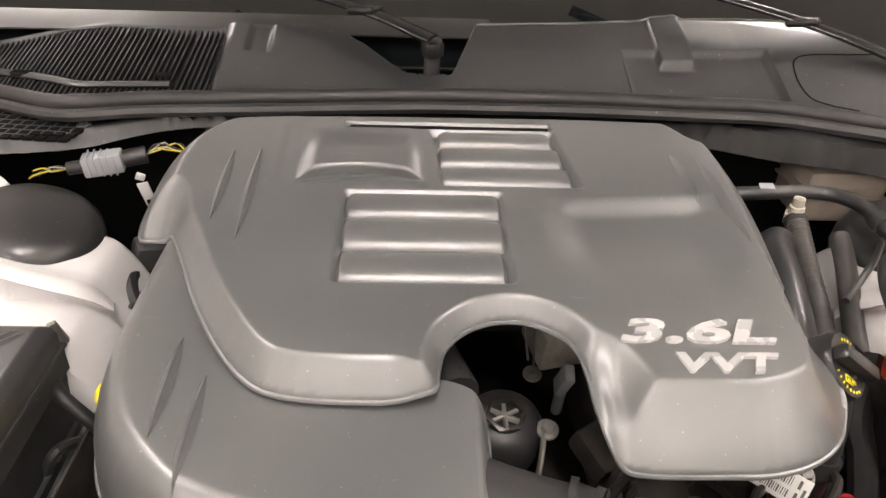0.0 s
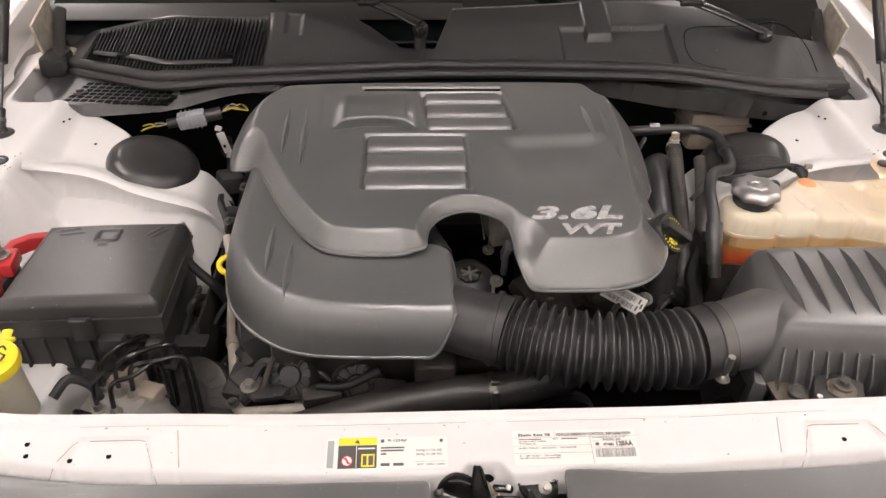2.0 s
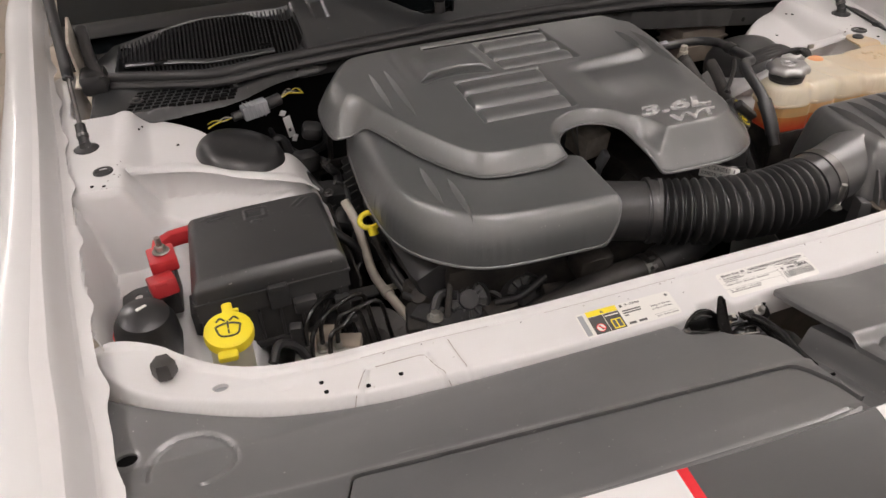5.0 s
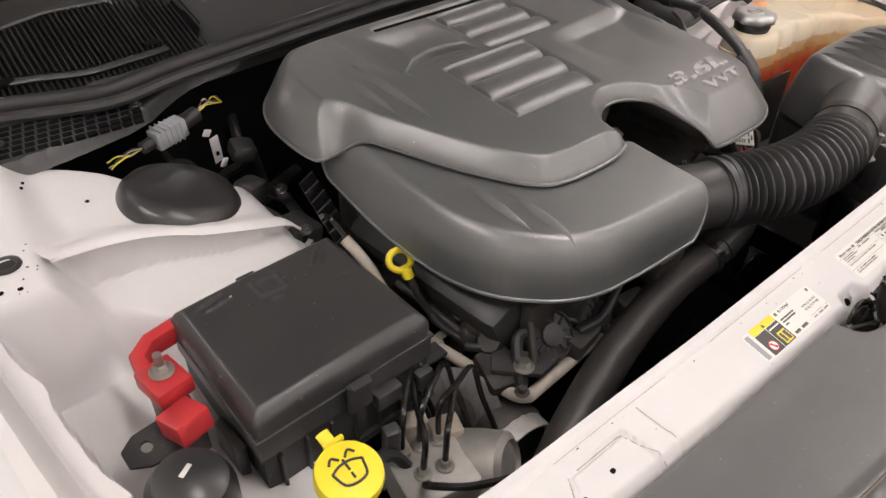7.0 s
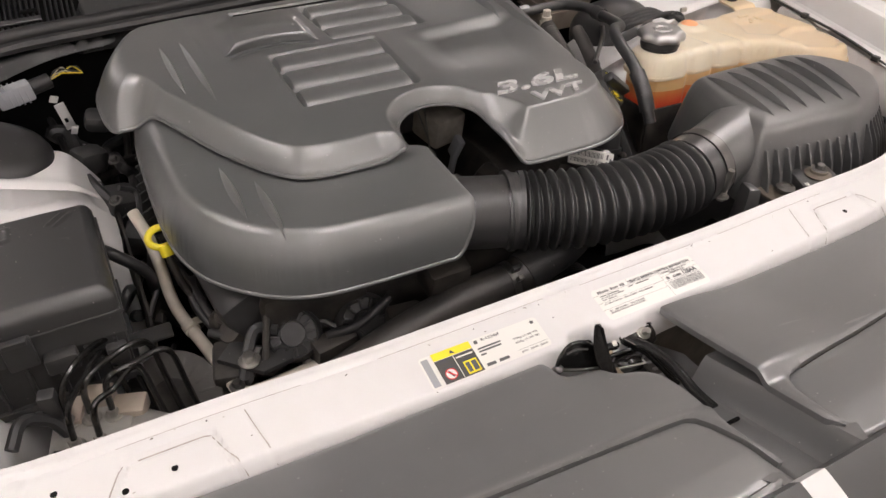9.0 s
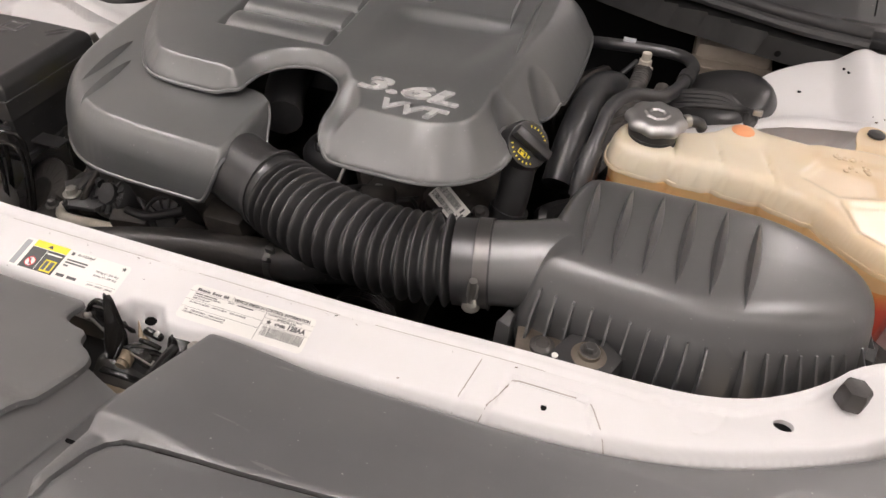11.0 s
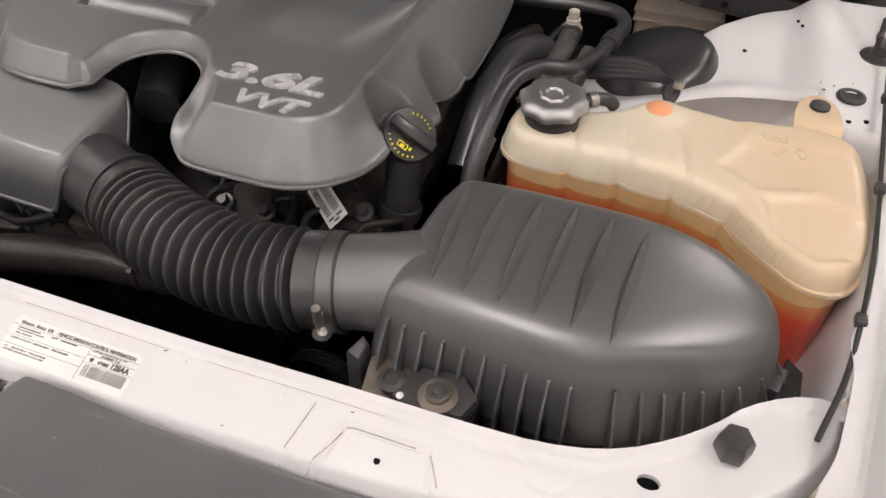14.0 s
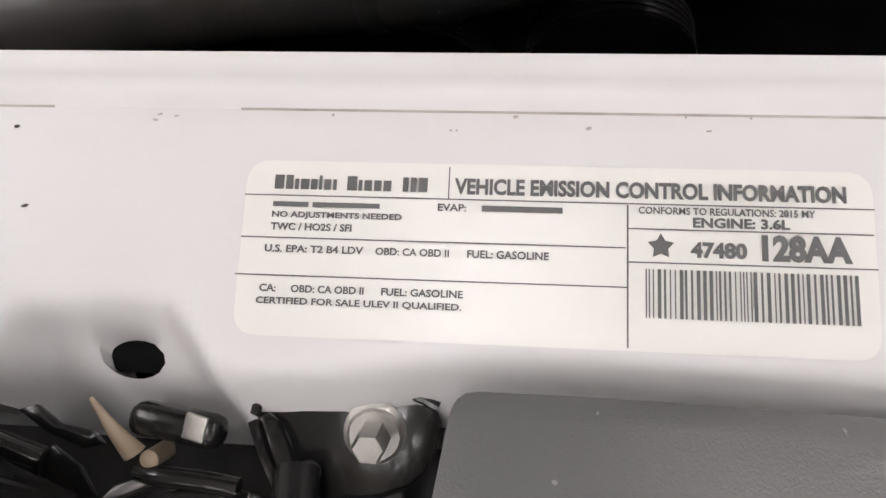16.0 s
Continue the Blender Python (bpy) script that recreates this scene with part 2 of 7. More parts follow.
BLACK = paint("black_plastic", (0.03, 0.03, 0.031), 0.4, var=0.25, vscale=20, grain=0.15, dust=0.22, dustcolor=(0.10, 0.092, 0.085), dscale=35, specks=0.3)
SHIELD = paint("grained_black_plastic", (0.118, 0.119, 0.122), 0.38, coat=0.8, crough=0.27, cior=1.7, var=0.22, vscale=9, grain=0.3, gscale=1400, dust=0.35, dustcolor=(0.21, 0.205, 0.20), spec=1.0, dscale=5, specks=0.5, scratch=0.16, rvar=0.06)
COWLP = paint("weathered_black_plastic", (0.0190, 0.0205, 0.0225), 0.4, coat=0.6, crough=0.25, var=0.25, vscale=6, grain=0.15, gscale=1300, dust=0.3, dustcolor=(0.06, 0.059, 0.057), dscale=8, spec=0.6, specks=0.4, rvar=0.07)
SLAT = paint("dusty_grille_plastic", (0.013, 0.0135, 0.0145), 0.5, var=0.3, vscale=30, dust=0.25, dustcolor=(0.045, 0.042, 0.038), dscale=30, spec=0.35)
RUBBER = paint("black_rubber", (0.018, 0.018, 0.019), 0.46, var=0.2, grain=0.2, gscale=500, dust=0.15, dustcolor=(0.09, 0.085, 0.08), dscale=40)
BELLOWS = paint("satin_bellows_rubber", (0.024, 0.024, 0.025), 0.38, coat=0.5, crough=0.24, var=0.2, vscale=30, grain=0.12, gscale=500, dust=0.2, dustcolor=(0.08, 0.075, 0.07), dscale=30, spec=0.7, rvar=0.05)
CAPR = paint("smooth_black_rubber", (0.020, 0.020, 0.021), 0.38, coat=0.5, crough=0.24, var=0.25, vscale=9, grain=0.12, gscale=600, dust=0.25, dustcolor=(0.07, 0.066, 0.062), dscale=6, specks=0.25, rvar=0.07)
GRIME = paint("grimy_dark_metal", (0.022, 0.0205, 0.0195), 0.6, metal=0.3, var=0.6, vscale=30, grain=0.5, gscale=200, dust=0.5, dustcolor=(0.14, 0.12, 0.1), dscale=25)
GLOSSB = paint("greasy_black_metal", (0.010, 0.010, 0.010), 0.2, metal=0.2, var=0.3, vscale=60, grain=0.6, gscale=180, dust=0.12, dustcolor=(0.10, 0.08, 0.06), dscale=45, rvar=0.05)
SEAMDIRT = paint("dirt_in_a_seam", (0.42, 0.39, 0.36), 0.8, var=0.5, vscale=60, dust=0.5, dustcolor=(0.16, 0.14, 0.12), dscale=70)
STEEL = paint("zinc_steel", (0.38, 0.37, 0.345), 0.38, metal=0.9, var=0.15, vscale=80, grain=0.2, dust=0.2, dscale=60)
DULL = paint("dull_dark_steel", (0.16, 0.155, 0.15), 0.36, metal=0.9, var=0.3, vscale=60, dust=0.2, dustcolor=(0.1, 0.09, 0.08), dscale=50, rvar=0.06)
RUSTY = paint("dusty_brown_steel", (0.13, 0.11, 0.09), 0.55, metal=0.5, var=0.4, vscale=50, grain=0.5, gscale=300, dust=0.5, dustcolor=(0.28, 0.24, 0.19), dscale=40)
ALU = paint("cast_aluminium", (0.42, 0.41, 0.39), 0.55, metal=0.7, var=0.25, vscale=50, grain=0.5, gscale=300, dust=0.35, dscale=40)
BAND = paint("worn_steel_band", (0.16, 0.155, 0.15), 0.36, metal=0.85, var=0.5, vscale=40, dust=0.3, dustcolor=(0.06, 0.055, 0.05), dscale=40, rvar=0.05)
CHROME = paint("satin_chrome", (0.52, 0.52, 0.52), 0.28, metal=0.15, var=0.1, vscale=40, rvar=0.08)
BRIGHT = paint("bright_chrome", (0.55, 0.55, 0.55), 0.44, metal=1.0, var=0.1, vscale=40, rvar=0.08, dust=0.2, dustcolor=(0.4, 0.38, 0.35), dscale=50)
PIPE = paint("oxidised_pipe", (0.50, 0.46, 0.40), 0.6, metal=0.15, var=0.3, vscale=40, grain=0.3, dust=0.4, dustcolor=(0.3, 0.26, 0.2), dscale=50)
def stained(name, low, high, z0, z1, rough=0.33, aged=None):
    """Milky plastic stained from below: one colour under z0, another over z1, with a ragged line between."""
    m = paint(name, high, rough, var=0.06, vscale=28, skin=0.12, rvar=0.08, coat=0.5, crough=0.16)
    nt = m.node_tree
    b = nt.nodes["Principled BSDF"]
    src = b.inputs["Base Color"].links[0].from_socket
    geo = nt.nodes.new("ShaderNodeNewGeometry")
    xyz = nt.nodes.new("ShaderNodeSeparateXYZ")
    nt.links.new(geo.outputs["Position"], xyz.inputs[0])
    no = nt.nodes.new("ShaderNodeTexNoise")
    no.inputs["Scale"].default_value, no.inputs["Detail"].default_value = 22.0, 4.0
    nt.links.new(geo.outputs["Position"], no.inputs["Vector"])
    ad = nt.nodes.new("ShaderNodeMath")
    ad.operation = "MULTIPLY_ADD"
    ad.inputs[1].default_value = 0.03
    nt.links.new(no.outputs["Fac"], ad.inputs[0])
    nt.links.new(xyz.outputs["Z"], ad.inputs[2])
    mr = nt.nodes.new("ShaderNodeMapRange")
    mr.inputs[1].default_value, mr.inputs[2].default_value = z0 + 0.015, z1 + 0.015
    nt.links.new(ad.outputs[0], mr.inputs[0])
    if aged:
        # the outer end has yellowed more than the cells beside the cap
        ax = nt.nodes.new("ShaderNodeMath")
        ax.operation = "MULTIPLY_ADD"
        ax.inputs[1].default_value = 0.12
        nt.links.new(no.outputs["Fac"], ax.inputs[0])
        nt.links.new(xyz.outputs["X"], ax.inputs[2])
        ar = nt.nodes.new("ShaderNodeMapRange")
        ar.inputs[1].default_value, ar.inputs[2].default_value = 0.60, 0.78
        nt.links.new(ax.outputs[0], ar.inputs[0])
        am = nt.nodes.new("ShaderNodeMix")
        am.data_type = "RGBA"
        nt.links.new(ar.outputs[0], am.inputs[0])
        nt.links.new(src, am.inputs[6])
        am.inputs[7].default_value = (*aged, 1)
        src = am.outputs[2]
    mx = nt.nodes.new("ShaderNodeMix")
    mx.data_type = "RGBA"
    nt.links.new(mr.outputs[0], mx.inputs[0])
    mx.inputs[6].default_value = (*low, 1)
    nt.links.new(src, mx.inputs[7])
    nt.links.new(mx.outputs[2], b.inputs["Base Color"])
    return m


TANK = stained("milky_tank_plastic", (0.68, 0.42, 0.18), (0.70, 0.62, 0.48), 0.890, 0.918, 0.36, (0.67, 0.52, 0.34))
LIQUID = stained("coolant_stained_plastic", (0.74, 0.085, 0.04), (0.78, 0.32, 0.10), 0.862, 0.886)
AMBER = paint("amber_tank_plastic", (0.80, 0.52, 0.26), 0.3, var=0.15, vscale=12, skin=0.4)
ORANGE = paint("orange_plug", (0.80, 0.36, 0.17), 0.45, skin=0.5)
YELLOW = paint("yellow_plastic", (0.86, 0.70, 0.03), 0.4, var=0.08, dust=0.15, dustcolor=(0.6, 0.5, 0.1), dscale=40, rvar=0.06)
RED = paint("red_plastic", (0.46, 0.03, 0.035), 0.4, var=0.2, vscale=30)
REDTAPE = paint("red_stripe_vinyl", (0.72, 0.01, 0.02), 0.3, var=0.03, coat=0.3)
BLACKTAPE = paint("satin_black_vinyl", (0.065, 0.065, 0.066), 0.36, var=0.08, vscale=3, grain=0.1, rvar=0.05)
GLASS = paint("dark_windscreen_glass", (0.008, 0.01, 0.011), 0.03, var=0.0, coat=0.5, rvar=0.01)
# near-black for holes, gaps and depths: their shade is put into the colour
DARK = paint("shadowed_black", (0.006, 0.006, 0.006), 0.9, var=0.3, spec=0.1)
# bulkhead black, used too for plates that stand in for shade
NEARBLACK = paint("near_black_panel", (0.009, 0.009, 0.009), 0.5, var=0.4, vscale=14, dust=0.2, dustcolor=(0.04, 0.037, 0.034), dscale=18, spec=0.3)
LEDGE = paint("sun_greyed_plastic", (0.022, 0.022, 0.023), 0.45, var=0.2, vscale=8, grain=0.15, dust=0.3, dustcolor=(0.06, 0.058, 0.055), dscale=9)
GREY = paint("grey_plastic", (0.33, 0.34, 0.36), 0.5, var=0.08, grain=0.1)
BOTTLE = paint("cloudy_bottle_plastic", (0.62, 0.58, 0.48), 0.4, var=0.1, skin=0.5, dust=0.25, dscale=30)
LABEL = paint("label_film", (0.76, 0.75, 0.715), 0.3, var=0.02, rvar=0.04)
CREAM = paint("dusty_cream_plastic", (0.34, 0.29, 0.24), 0.5, var=0.25, vscale=30, dust=0.4, dustcolor=(0.22, 0.18, 0.14), dscale=40)
INK = paint("grey_ink", (0.10, 0.10, 0.10), 0.5, var=0.1)
BLACKINK = paint("black_ink", (0.06, 0.06, 0.06), 0.45, var=0.1)
TILE = paint("beige_floor_tile", (0.42, 0.36, 0.29), 0.42, var=0.12, vscale=1.2, dust=0.2, dustcolor=(0.3, 0.25, 0.2), dscale=3)
GROUT = paint("floor_grout", (0.22, 0.19, 0.16), 0.8, var=0.2)
CEIL = paint("grey_ceiling", (0.55, 0.542, 0.535), 0.8, var=0.08, vscale=1)
DUSTY = paint("dusty_hose_rubber", (0.028, 0.026, 0.025), 0.5, coat=0.4, crough=0.25, var=0.4, vscale=14, grain=0.4, gscale=300, dust=0.4, dustcolor=(0.10, 0.085, 0.07), dscale=14)
WALL = paint("painted_wall", (0.80, 0.785, 0.775), 0.6, var=0.05, vscale=1)
SATIN = paint("satin_black_paint", (0.014, 0.014, 0.014), 0.25, var=0.1, vscale=10, rvar=0.06)
FELT = paint("dark_felt", (0.05, 0.05, 0.05), 0.9, var=0.2, vscale=20)
HOSE = paint("smooth_hose_rubber", (0.028, 0.029, 0.031), 0.37, coat=0.5, crough=0.24, var=0.2, vscale=25, grain=0.1, gscale=500, dust=0.25, dustcolor=(0.10, 0.095, 0.09), dscale=22, specks=0.2, rvar=0.06)
BARE = paint("worn_bare_metal", (0.5, 0.45, 0.38), 0.5, metal=0.4, var=0.3, vscale=60, dust=0.6, dustcolor=(0.7, 0.68, 0.62), dscale=60)
TAN = paint("dirty_tan_steel", (0.27, 0.215, 0.15), 0.5, metal=0.3, var=0.4, vscale=90, dust=0.4, dustcolor=(0.12, 0.09, 0.06), dscale=60)
GREYHOSE = paint("dusty_grey_hose", (0.05, 0.047, 0.045), 0.5, var=0.3, vscale=20, grain=0.3, gscale=400, dust=0.5, dustcolor=(0.16, 0.145, 0.13), dscale=25)

# ---- the room ----
def slab(x0, x1, y0, y1, z0, z1):
    return rbox(((x0 + x1) / 2, (y0 + y1) / 2, (z0 + z1) / 2), (x1 - x0, y1 - y0, z1 - z0), 0)


floor = part("floor", slab(-6, 6, -6, 8, -0.1, -0.006), GROUT, label="pale grout bed under large beige floor tiles", category="floor", kind="structure")
part("wall_south", slab(-6.2, 6.2, -6.2, -6, -0.1, 4), WALL, label="plain pale painted workshop wall", category="wall", kind="structure")
part("wall_north", slab(-6.2, 6.2, 8, 8.2, -0.1, 4), WALL, label="plain pale painted workshop wall", category="wall", kind="structure")
part("wall_east", slab(6, 6.2, -6, 8, -0.1, 4), WALL, label="plain pale painted workshop wall", category="wall", kind="structure")
part("wall_west", slab(-6.2, -6, -6, 8, -0.1, 4), WALL, label="plain pale painted workshop wall", category="wall", kind="structure")
part("ceiling", slab(-6.2, 6.2, -6.2, 8.2, 4, 4.2), CEIL, label="plain grey ceiling with strip lights", category="ceiling", kind="structure")
STRIP = paint("lit_diffuser", (1.0, 0.922, 0.892), 0.5, glow=LAMP)
for lx, ly in ((-2.6, 0.5), (0.0, -1.0), (2.6, 0.5), (-1.6, -4.4), (1.6, -4.4), (-4.6, -3.4), (4.6, -3.4), (-2.6, 4.4), (2.6, 4.6)):
    lamp = root("ceiling_light", (lx, ly, 3.9), "long white strip light on the ceiling, lit", "lamp", "ceiling strip lights")
    part("diffuser", slab(lx - 0.065, lx + 0.065, ly - 1.1, ly + 1.1, 3.90, 3.92), STRIP, lamp, "glowing white diffuser")
    part("housing", slab(lx - 0.15, lx + 0.15, ly - 1.15, ly + 1.15, 3.921, 4.0), WALL, lamp)


# ---- car body: inner wings, cross member, shields, front panel, wings ----
def rail(y):
    return 0.900 + 0.095 * np.clip(y, -0.2, 1.2)


WU = ((-0.16, 0.0, 0.08, 0.26, 0.36, 0.6, 0.76, 0.9, 1.1, 1.75), (0.745, 0.755, 0.768, 0.792, 0.803, 0.828, 0.846, 0.862, 0.884, 0.935))
LIP_U = (0.40, 0.428, 0.455, 0.49, 0.532, 0.57, 0.605, 0.645, 0.685, 0.715, 0.80)
LIP_Z = (0.80, 0.842, 0.872, 0.889, 0.901, 0.905, 0.914, 0.924, 0.925, 0.926, 0.93)
LIP_Y = (0.545, 0.545, 0.542, 0.535, 0.537, 0.552, 0.566, 0.573, 0.577, 0.570, 0.56)


def apron_z(x, y, d):
    u = np.abs(x)
    lip = np.interp(u, LIP_U, LIP_Y)
    edge = np.interp(u, (0.50, 0.60, 0.646, 0.68, 0.69, 0.74, 0.80), (0.42, 0.445, 0.476, 0.522, 0.530, 0.531, 0.53))
    deck_low = np.interp(y, (0.05, 0.3, 0.5), (0.775, 0.785, 0.80)) + 0.012 * np.exp(-(((u - 0.70 - 0.15 * (y - 0.4)) / 0.02) ** 2))
    shelf = deck_low + (0.858 + 0.012 * ease(0.52, 0.62, y) - deck_low) * ease(edge - 0.040, edge + 0.006, y)
    lipz = np.interp(u, LIP_U, LIP_Z)
    flat_top = 0.893 + 0.20 * (u - 0.552) + 0.05 * (y - 0.62) - 0.02 * np.clip(0.49 - u, 0, 1) / 0.1
    tower = lipz - 0.003 + (flat_top - lipz + 0.003) * ease(lip + 0.014, lip + 0.045, y)
    tower = tower - 0.10 * ease(0.09, 0.0, u - 0.375 + 0.0 * y) - 0.25 * ease(0.05, 0.0, u - 0.37)
    shelf = np.minimum(shelf, lipz - 0.024)
    back = ease(lip + 0.003, lip + 0.013, y)
    z = shelf + (tower - shelf) * back
    z = z - 0.4 * ease(0.60, 0.50, u) * (1 - back) * ease(0.45, 0.40, y)
    # flat rail top outside the tower, with a folded face at its front end
    top = rail(y) - 0.006 - 0.0025 * np.exp(-(((y - 0.520) / 0.010) ** 2))
    front = ease(0.474, 0.512, y)
    z = z + (top - z) * ease(0.695, 0.750, u) * front
    gap = np.interp(y, *WU)
    wall = ease(gap - 0.024, gap - 0.002, u)
    z = z + (rail(y) - 0.004 - z) * wall * ease(0.10, 0.16, y) * (1 - front)
    z = z + 0.014 * ease(0.62, 0.735, y) * ease(0.56, 0.62, u) * ease(0.76, 0.72, u)
    z = z - 0.25 * ease(0.755, 0.845, y + 0.10 * ease(0.70, 0.5, u)) * ease(0.835, 0.80, u)
    # the outer edge turns down under the wing's flange
    z = z - 0.045 * ease(gap + 0.002, gap + 0.014, u) * ease(0.14, 0.2, y)
    return z


apron_out = rounded([(0.418, 0.30), (0.52, 0.12), (0.80, 0.12), (0.845, 0.45), (0.875, 0.72), (0.90, 0.98), (0.60, 0.98), (0.418, 0.80)], 2)
for side, tag in ((-1, "west"), (1, "east")):
    holes = [(0.773, 0.565, 0.012, 0.009)]
    m = sheet(apron_out, apron_z, 0.004, holes)
    if side < 0:
        m = mirrored(m)
    part("inner_wing", m, WHITE, label="white painted inner wing with the strut tower and folded seams", category="inner wing", kind="structure", thick=0.0015)
    # black discs on the sheet stand for the shade in small holes
    for px, py in ((0.711, 0.718), (0.716, 0.704), (0.655, 0.672), (0.772, 0.524), (0.790, 0.528)):
        part("small_hole", lathe([(0.0030, -0.001), (0.0030, 0.0006)], (side * px, py, float(apron_z(np.array([px]), np.array([py]), np.ones(1))[0])), 12), DARK, label="small dark hole in the strut tower", category="hole", group="strut tower holes")
    rnd = random.Random(40 + side)
    for k in range(12):
        px, py = 0.768 + rnd.uniform(-0.03, 0.012), 0.555 + rnd.uniform(-0.045, 0.05)
        if math.hypot(px - 0.773, py - 0.565) > 0.02:
            r = rnd.uniform(0.0010, 0.0024)
            part("dirt_speck", lathe([(r, -0.001), (r * 0.7, 0.0005)], (side * px, py, float(apron_z(np.array([px]), np.array([py]), np.ones(1))[0])), 6), RUSTY, label="speck of dirt on the white inner wing", category="dirt", group="dirt specks")
    # dark rubber ring round the drain hole
    s = side
    part("grommet", lathe([(0.0095, -0.006), (0.0100, 0.0015), (0.0125, 0.0030), (0.0158, 0.0022), (0.0165, 0.0)], (s * 0.773, 0.565, float(apron_z(np.array([0.773]), np.array([0.565]), np.ones(1))[0]) - 0.0005), 24),
         BLACK, label="black rubber ring in the inner wing", category="grommet", group="inner wing grommets")

# cross member over the radiator
cm_out = rounded([(-0.79, 0.180), (-0.72, 0.160), (-0.665, 0.098), (-0.60, 0.058), (-0.50, 0.050), (0.0, 0.0505), (0.50, 0.0505), (0.60, 0.060), (0.67, 0.102), (0.72, 0.160), (0.79, 0.180),
                  (0.785, 0.12), (0.73, 0.052), (0.615, 0.005), (0.50, -0.018), (0.39, -0.026), (0.09, -0.030), (0.06, -0.036), (-0.03, -0.036), (-0.06, -0.032), (-0.39, -0.026), (-0.50, -0.018), (-0.615, 0.005), (-0.73, 0.052), (-0.785, 0.12)], 2)


def cm_z(x, y, d):
    u = np.abs(x)
    rear = np.interp(u, (0, 0.5, 0.6, 0.665, 0.72, 0.79), (0.050, 0.050, 0.060, 0.098, 0.160, 0.180))
    z = 0.8735 + 0.22 * np.clip(y, -0.05, 0.032) + 0.0065 * ease(0.2, 0.42, u) + 0.006 * ease(0.5, 0.7, u)
    z = z + 0.0040 * ease(0.0140, 0.0095, rear - y) + 0.0012 * ease(0.0035, 0.0, rear - y)
    z = z - 0.015 * ease(0.011, 0.0, np.where(rear - y < 0.02, 1, np.maximum(inside(cm_out, x, y), 0))) ** 1.6
    pad = inside([(0.368, -0.06), (0.390, 0.020), (0.466, 0.020), (0.496, -0.06)], u, y)
    z = z - 0.0012 * ease(0.0, 0.003, pad) - 0.0035 * ease(0.0035, 0.0015, np.abs(pad))
    z = z - 0.002 * np.exp(-(((u - 0.345 - 0.25 * (y + 0.03)) / 0.003) ** 2)) * ease(0.02, 0.026, rear - y)
    z = z - 0.002 * ease(0.0, 0.004, 0.0025 - np.abs(np.hypot(u - 0.565, (y - 0.05) * 0.8) - 0.025)) * (y < 0.05)
    z = z - (0.005 + 0.95 * np.clip(-0.012 - y, 0, 0.03)) * ease(0.0, 0.0066, inside([(-0.046, -0.06), (-0.022, -0.0125), (0.018, -0.0105), (0.052, -0.06)], x, y))
    return z


cross = part("cross_member", sheet(cm_out, cm_z, 0.0025, [(-0.638, 0.044, 0.0095, 0.0065), (0.641, 0.051, 0.0095, 0.0065),
             (0.0025, -0.0220, 0.0088, 0.0046)], 0.02), WHITE,
             label="white painted radiator cross member with labels, dimples and holes", category="cross member", kind="structure", thick=0.0015)
# pockets coloured black, or grey at the left, as the shade seen through each hole
for hx, hy, hr in ((-0.638, 0.044, 0.013), (0.641, 0.051, 0.013)):
    hz = float(cm_z(np.array([hx]), np.array([hy]), np.full(1, 0.03))[0])
    part("hole_shade", lathe([(hr, -0.0055), (hr, -0.016), (0.0008, -0.017)], (hx, hy, hz), 20), DARK if hx > 0 else GREY, cross, "pocket with hole shade in its colour")
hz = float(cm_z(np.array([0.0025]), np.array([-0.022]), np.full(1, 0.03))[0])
# tilted black plate as the shade behind the recess hole
part("hole_shade", rbox((0.0012, -0.0188, hz - 0.0036), (0.022, 0.015, 0.001), 0, pose(0, 0, 0, 49, 0, 0)), DARK, cross, "black plate for the shade behind a hole")
# these small holes are black discs, their shade in the colour
for hx, hy in ((-0.428, 0.0), (0.428, 0.0), (-0.520, 0.002), (-0.523, 0.016), (-0.470, -0.004)):
    part("small_hole", lathe([(0.0030, -0.001), (0.0030, 0.0005)], (hx, hy, float(cm_z(np.array([hx]), np.array([hy]), np.full(1, 0.03))[0])), 14), DARK, cross, "small dark hole")


# black shields in front of the cross member
def shield_z(x, y, d):
    u = np.abs(x)
    z = np.interp(y, (-0.30, -0.272, -0.24, -0.15, -0.06, -0.03, 0.1), (0.926, 0.930, 0.925, 0.902, 0.874, 0.866, 0.885))
    z = z + 0.010 * ease(0.56, 0.74, u) - 0.030 * ease(0.45, 0.70, u) * ease(-0.19, -0.235, y)
    return z - 0.0014 * ease(0.003, 0.0, d) ** 2


def shield_left(x, y, d):
    z = shield_z(x, y, d)
    z = z + 0.006 * ease(-0.135, -0.15, y + 0.075 * (x + 0.51)) * ease(-0.75, -0.7, x) - 0.0
    ring = np.hypot(x + 0.680, (y + 0.048) * 1.1)
    return z - 0.0030 * ease(0.004, 0.001, np.abs(ring - 0.048)) * (x + 2 * y > -0.85)


def shield_right(x, y, d):
    z = shield_z(x, y, d)
    z = z + 0.012 * ease(0.22, 0.10, x) * ease(-0.19, -0.17, y)
    ring = np.hypot(x - 0.680, (y + 0.048) * 1.1)
    return z - 0.0030 * ease(0.004, 0.001, np.abs(ring - 0.048))


left_out = rounded([(-0.80, 0.10), (-0.73, 0.048), (-0.615, 0.002), (-0.50, -0.022), (-0.39, -0.030), (-0.080, -0.034), (-0.064, -0.034), (-0.066, -0.066), (-0.046, -0.074), (-0.027, -0.076), (-0.021, -0.094), (0.002, -0.104), (0.012, -0.118), (0.012, -0.145), (0.009, -0.176), (-0.002, -0.21), (0.004, -0.295), (-0.3, -0.29), (-0.6, -0.265), (-0.80, -0.24)], 2)
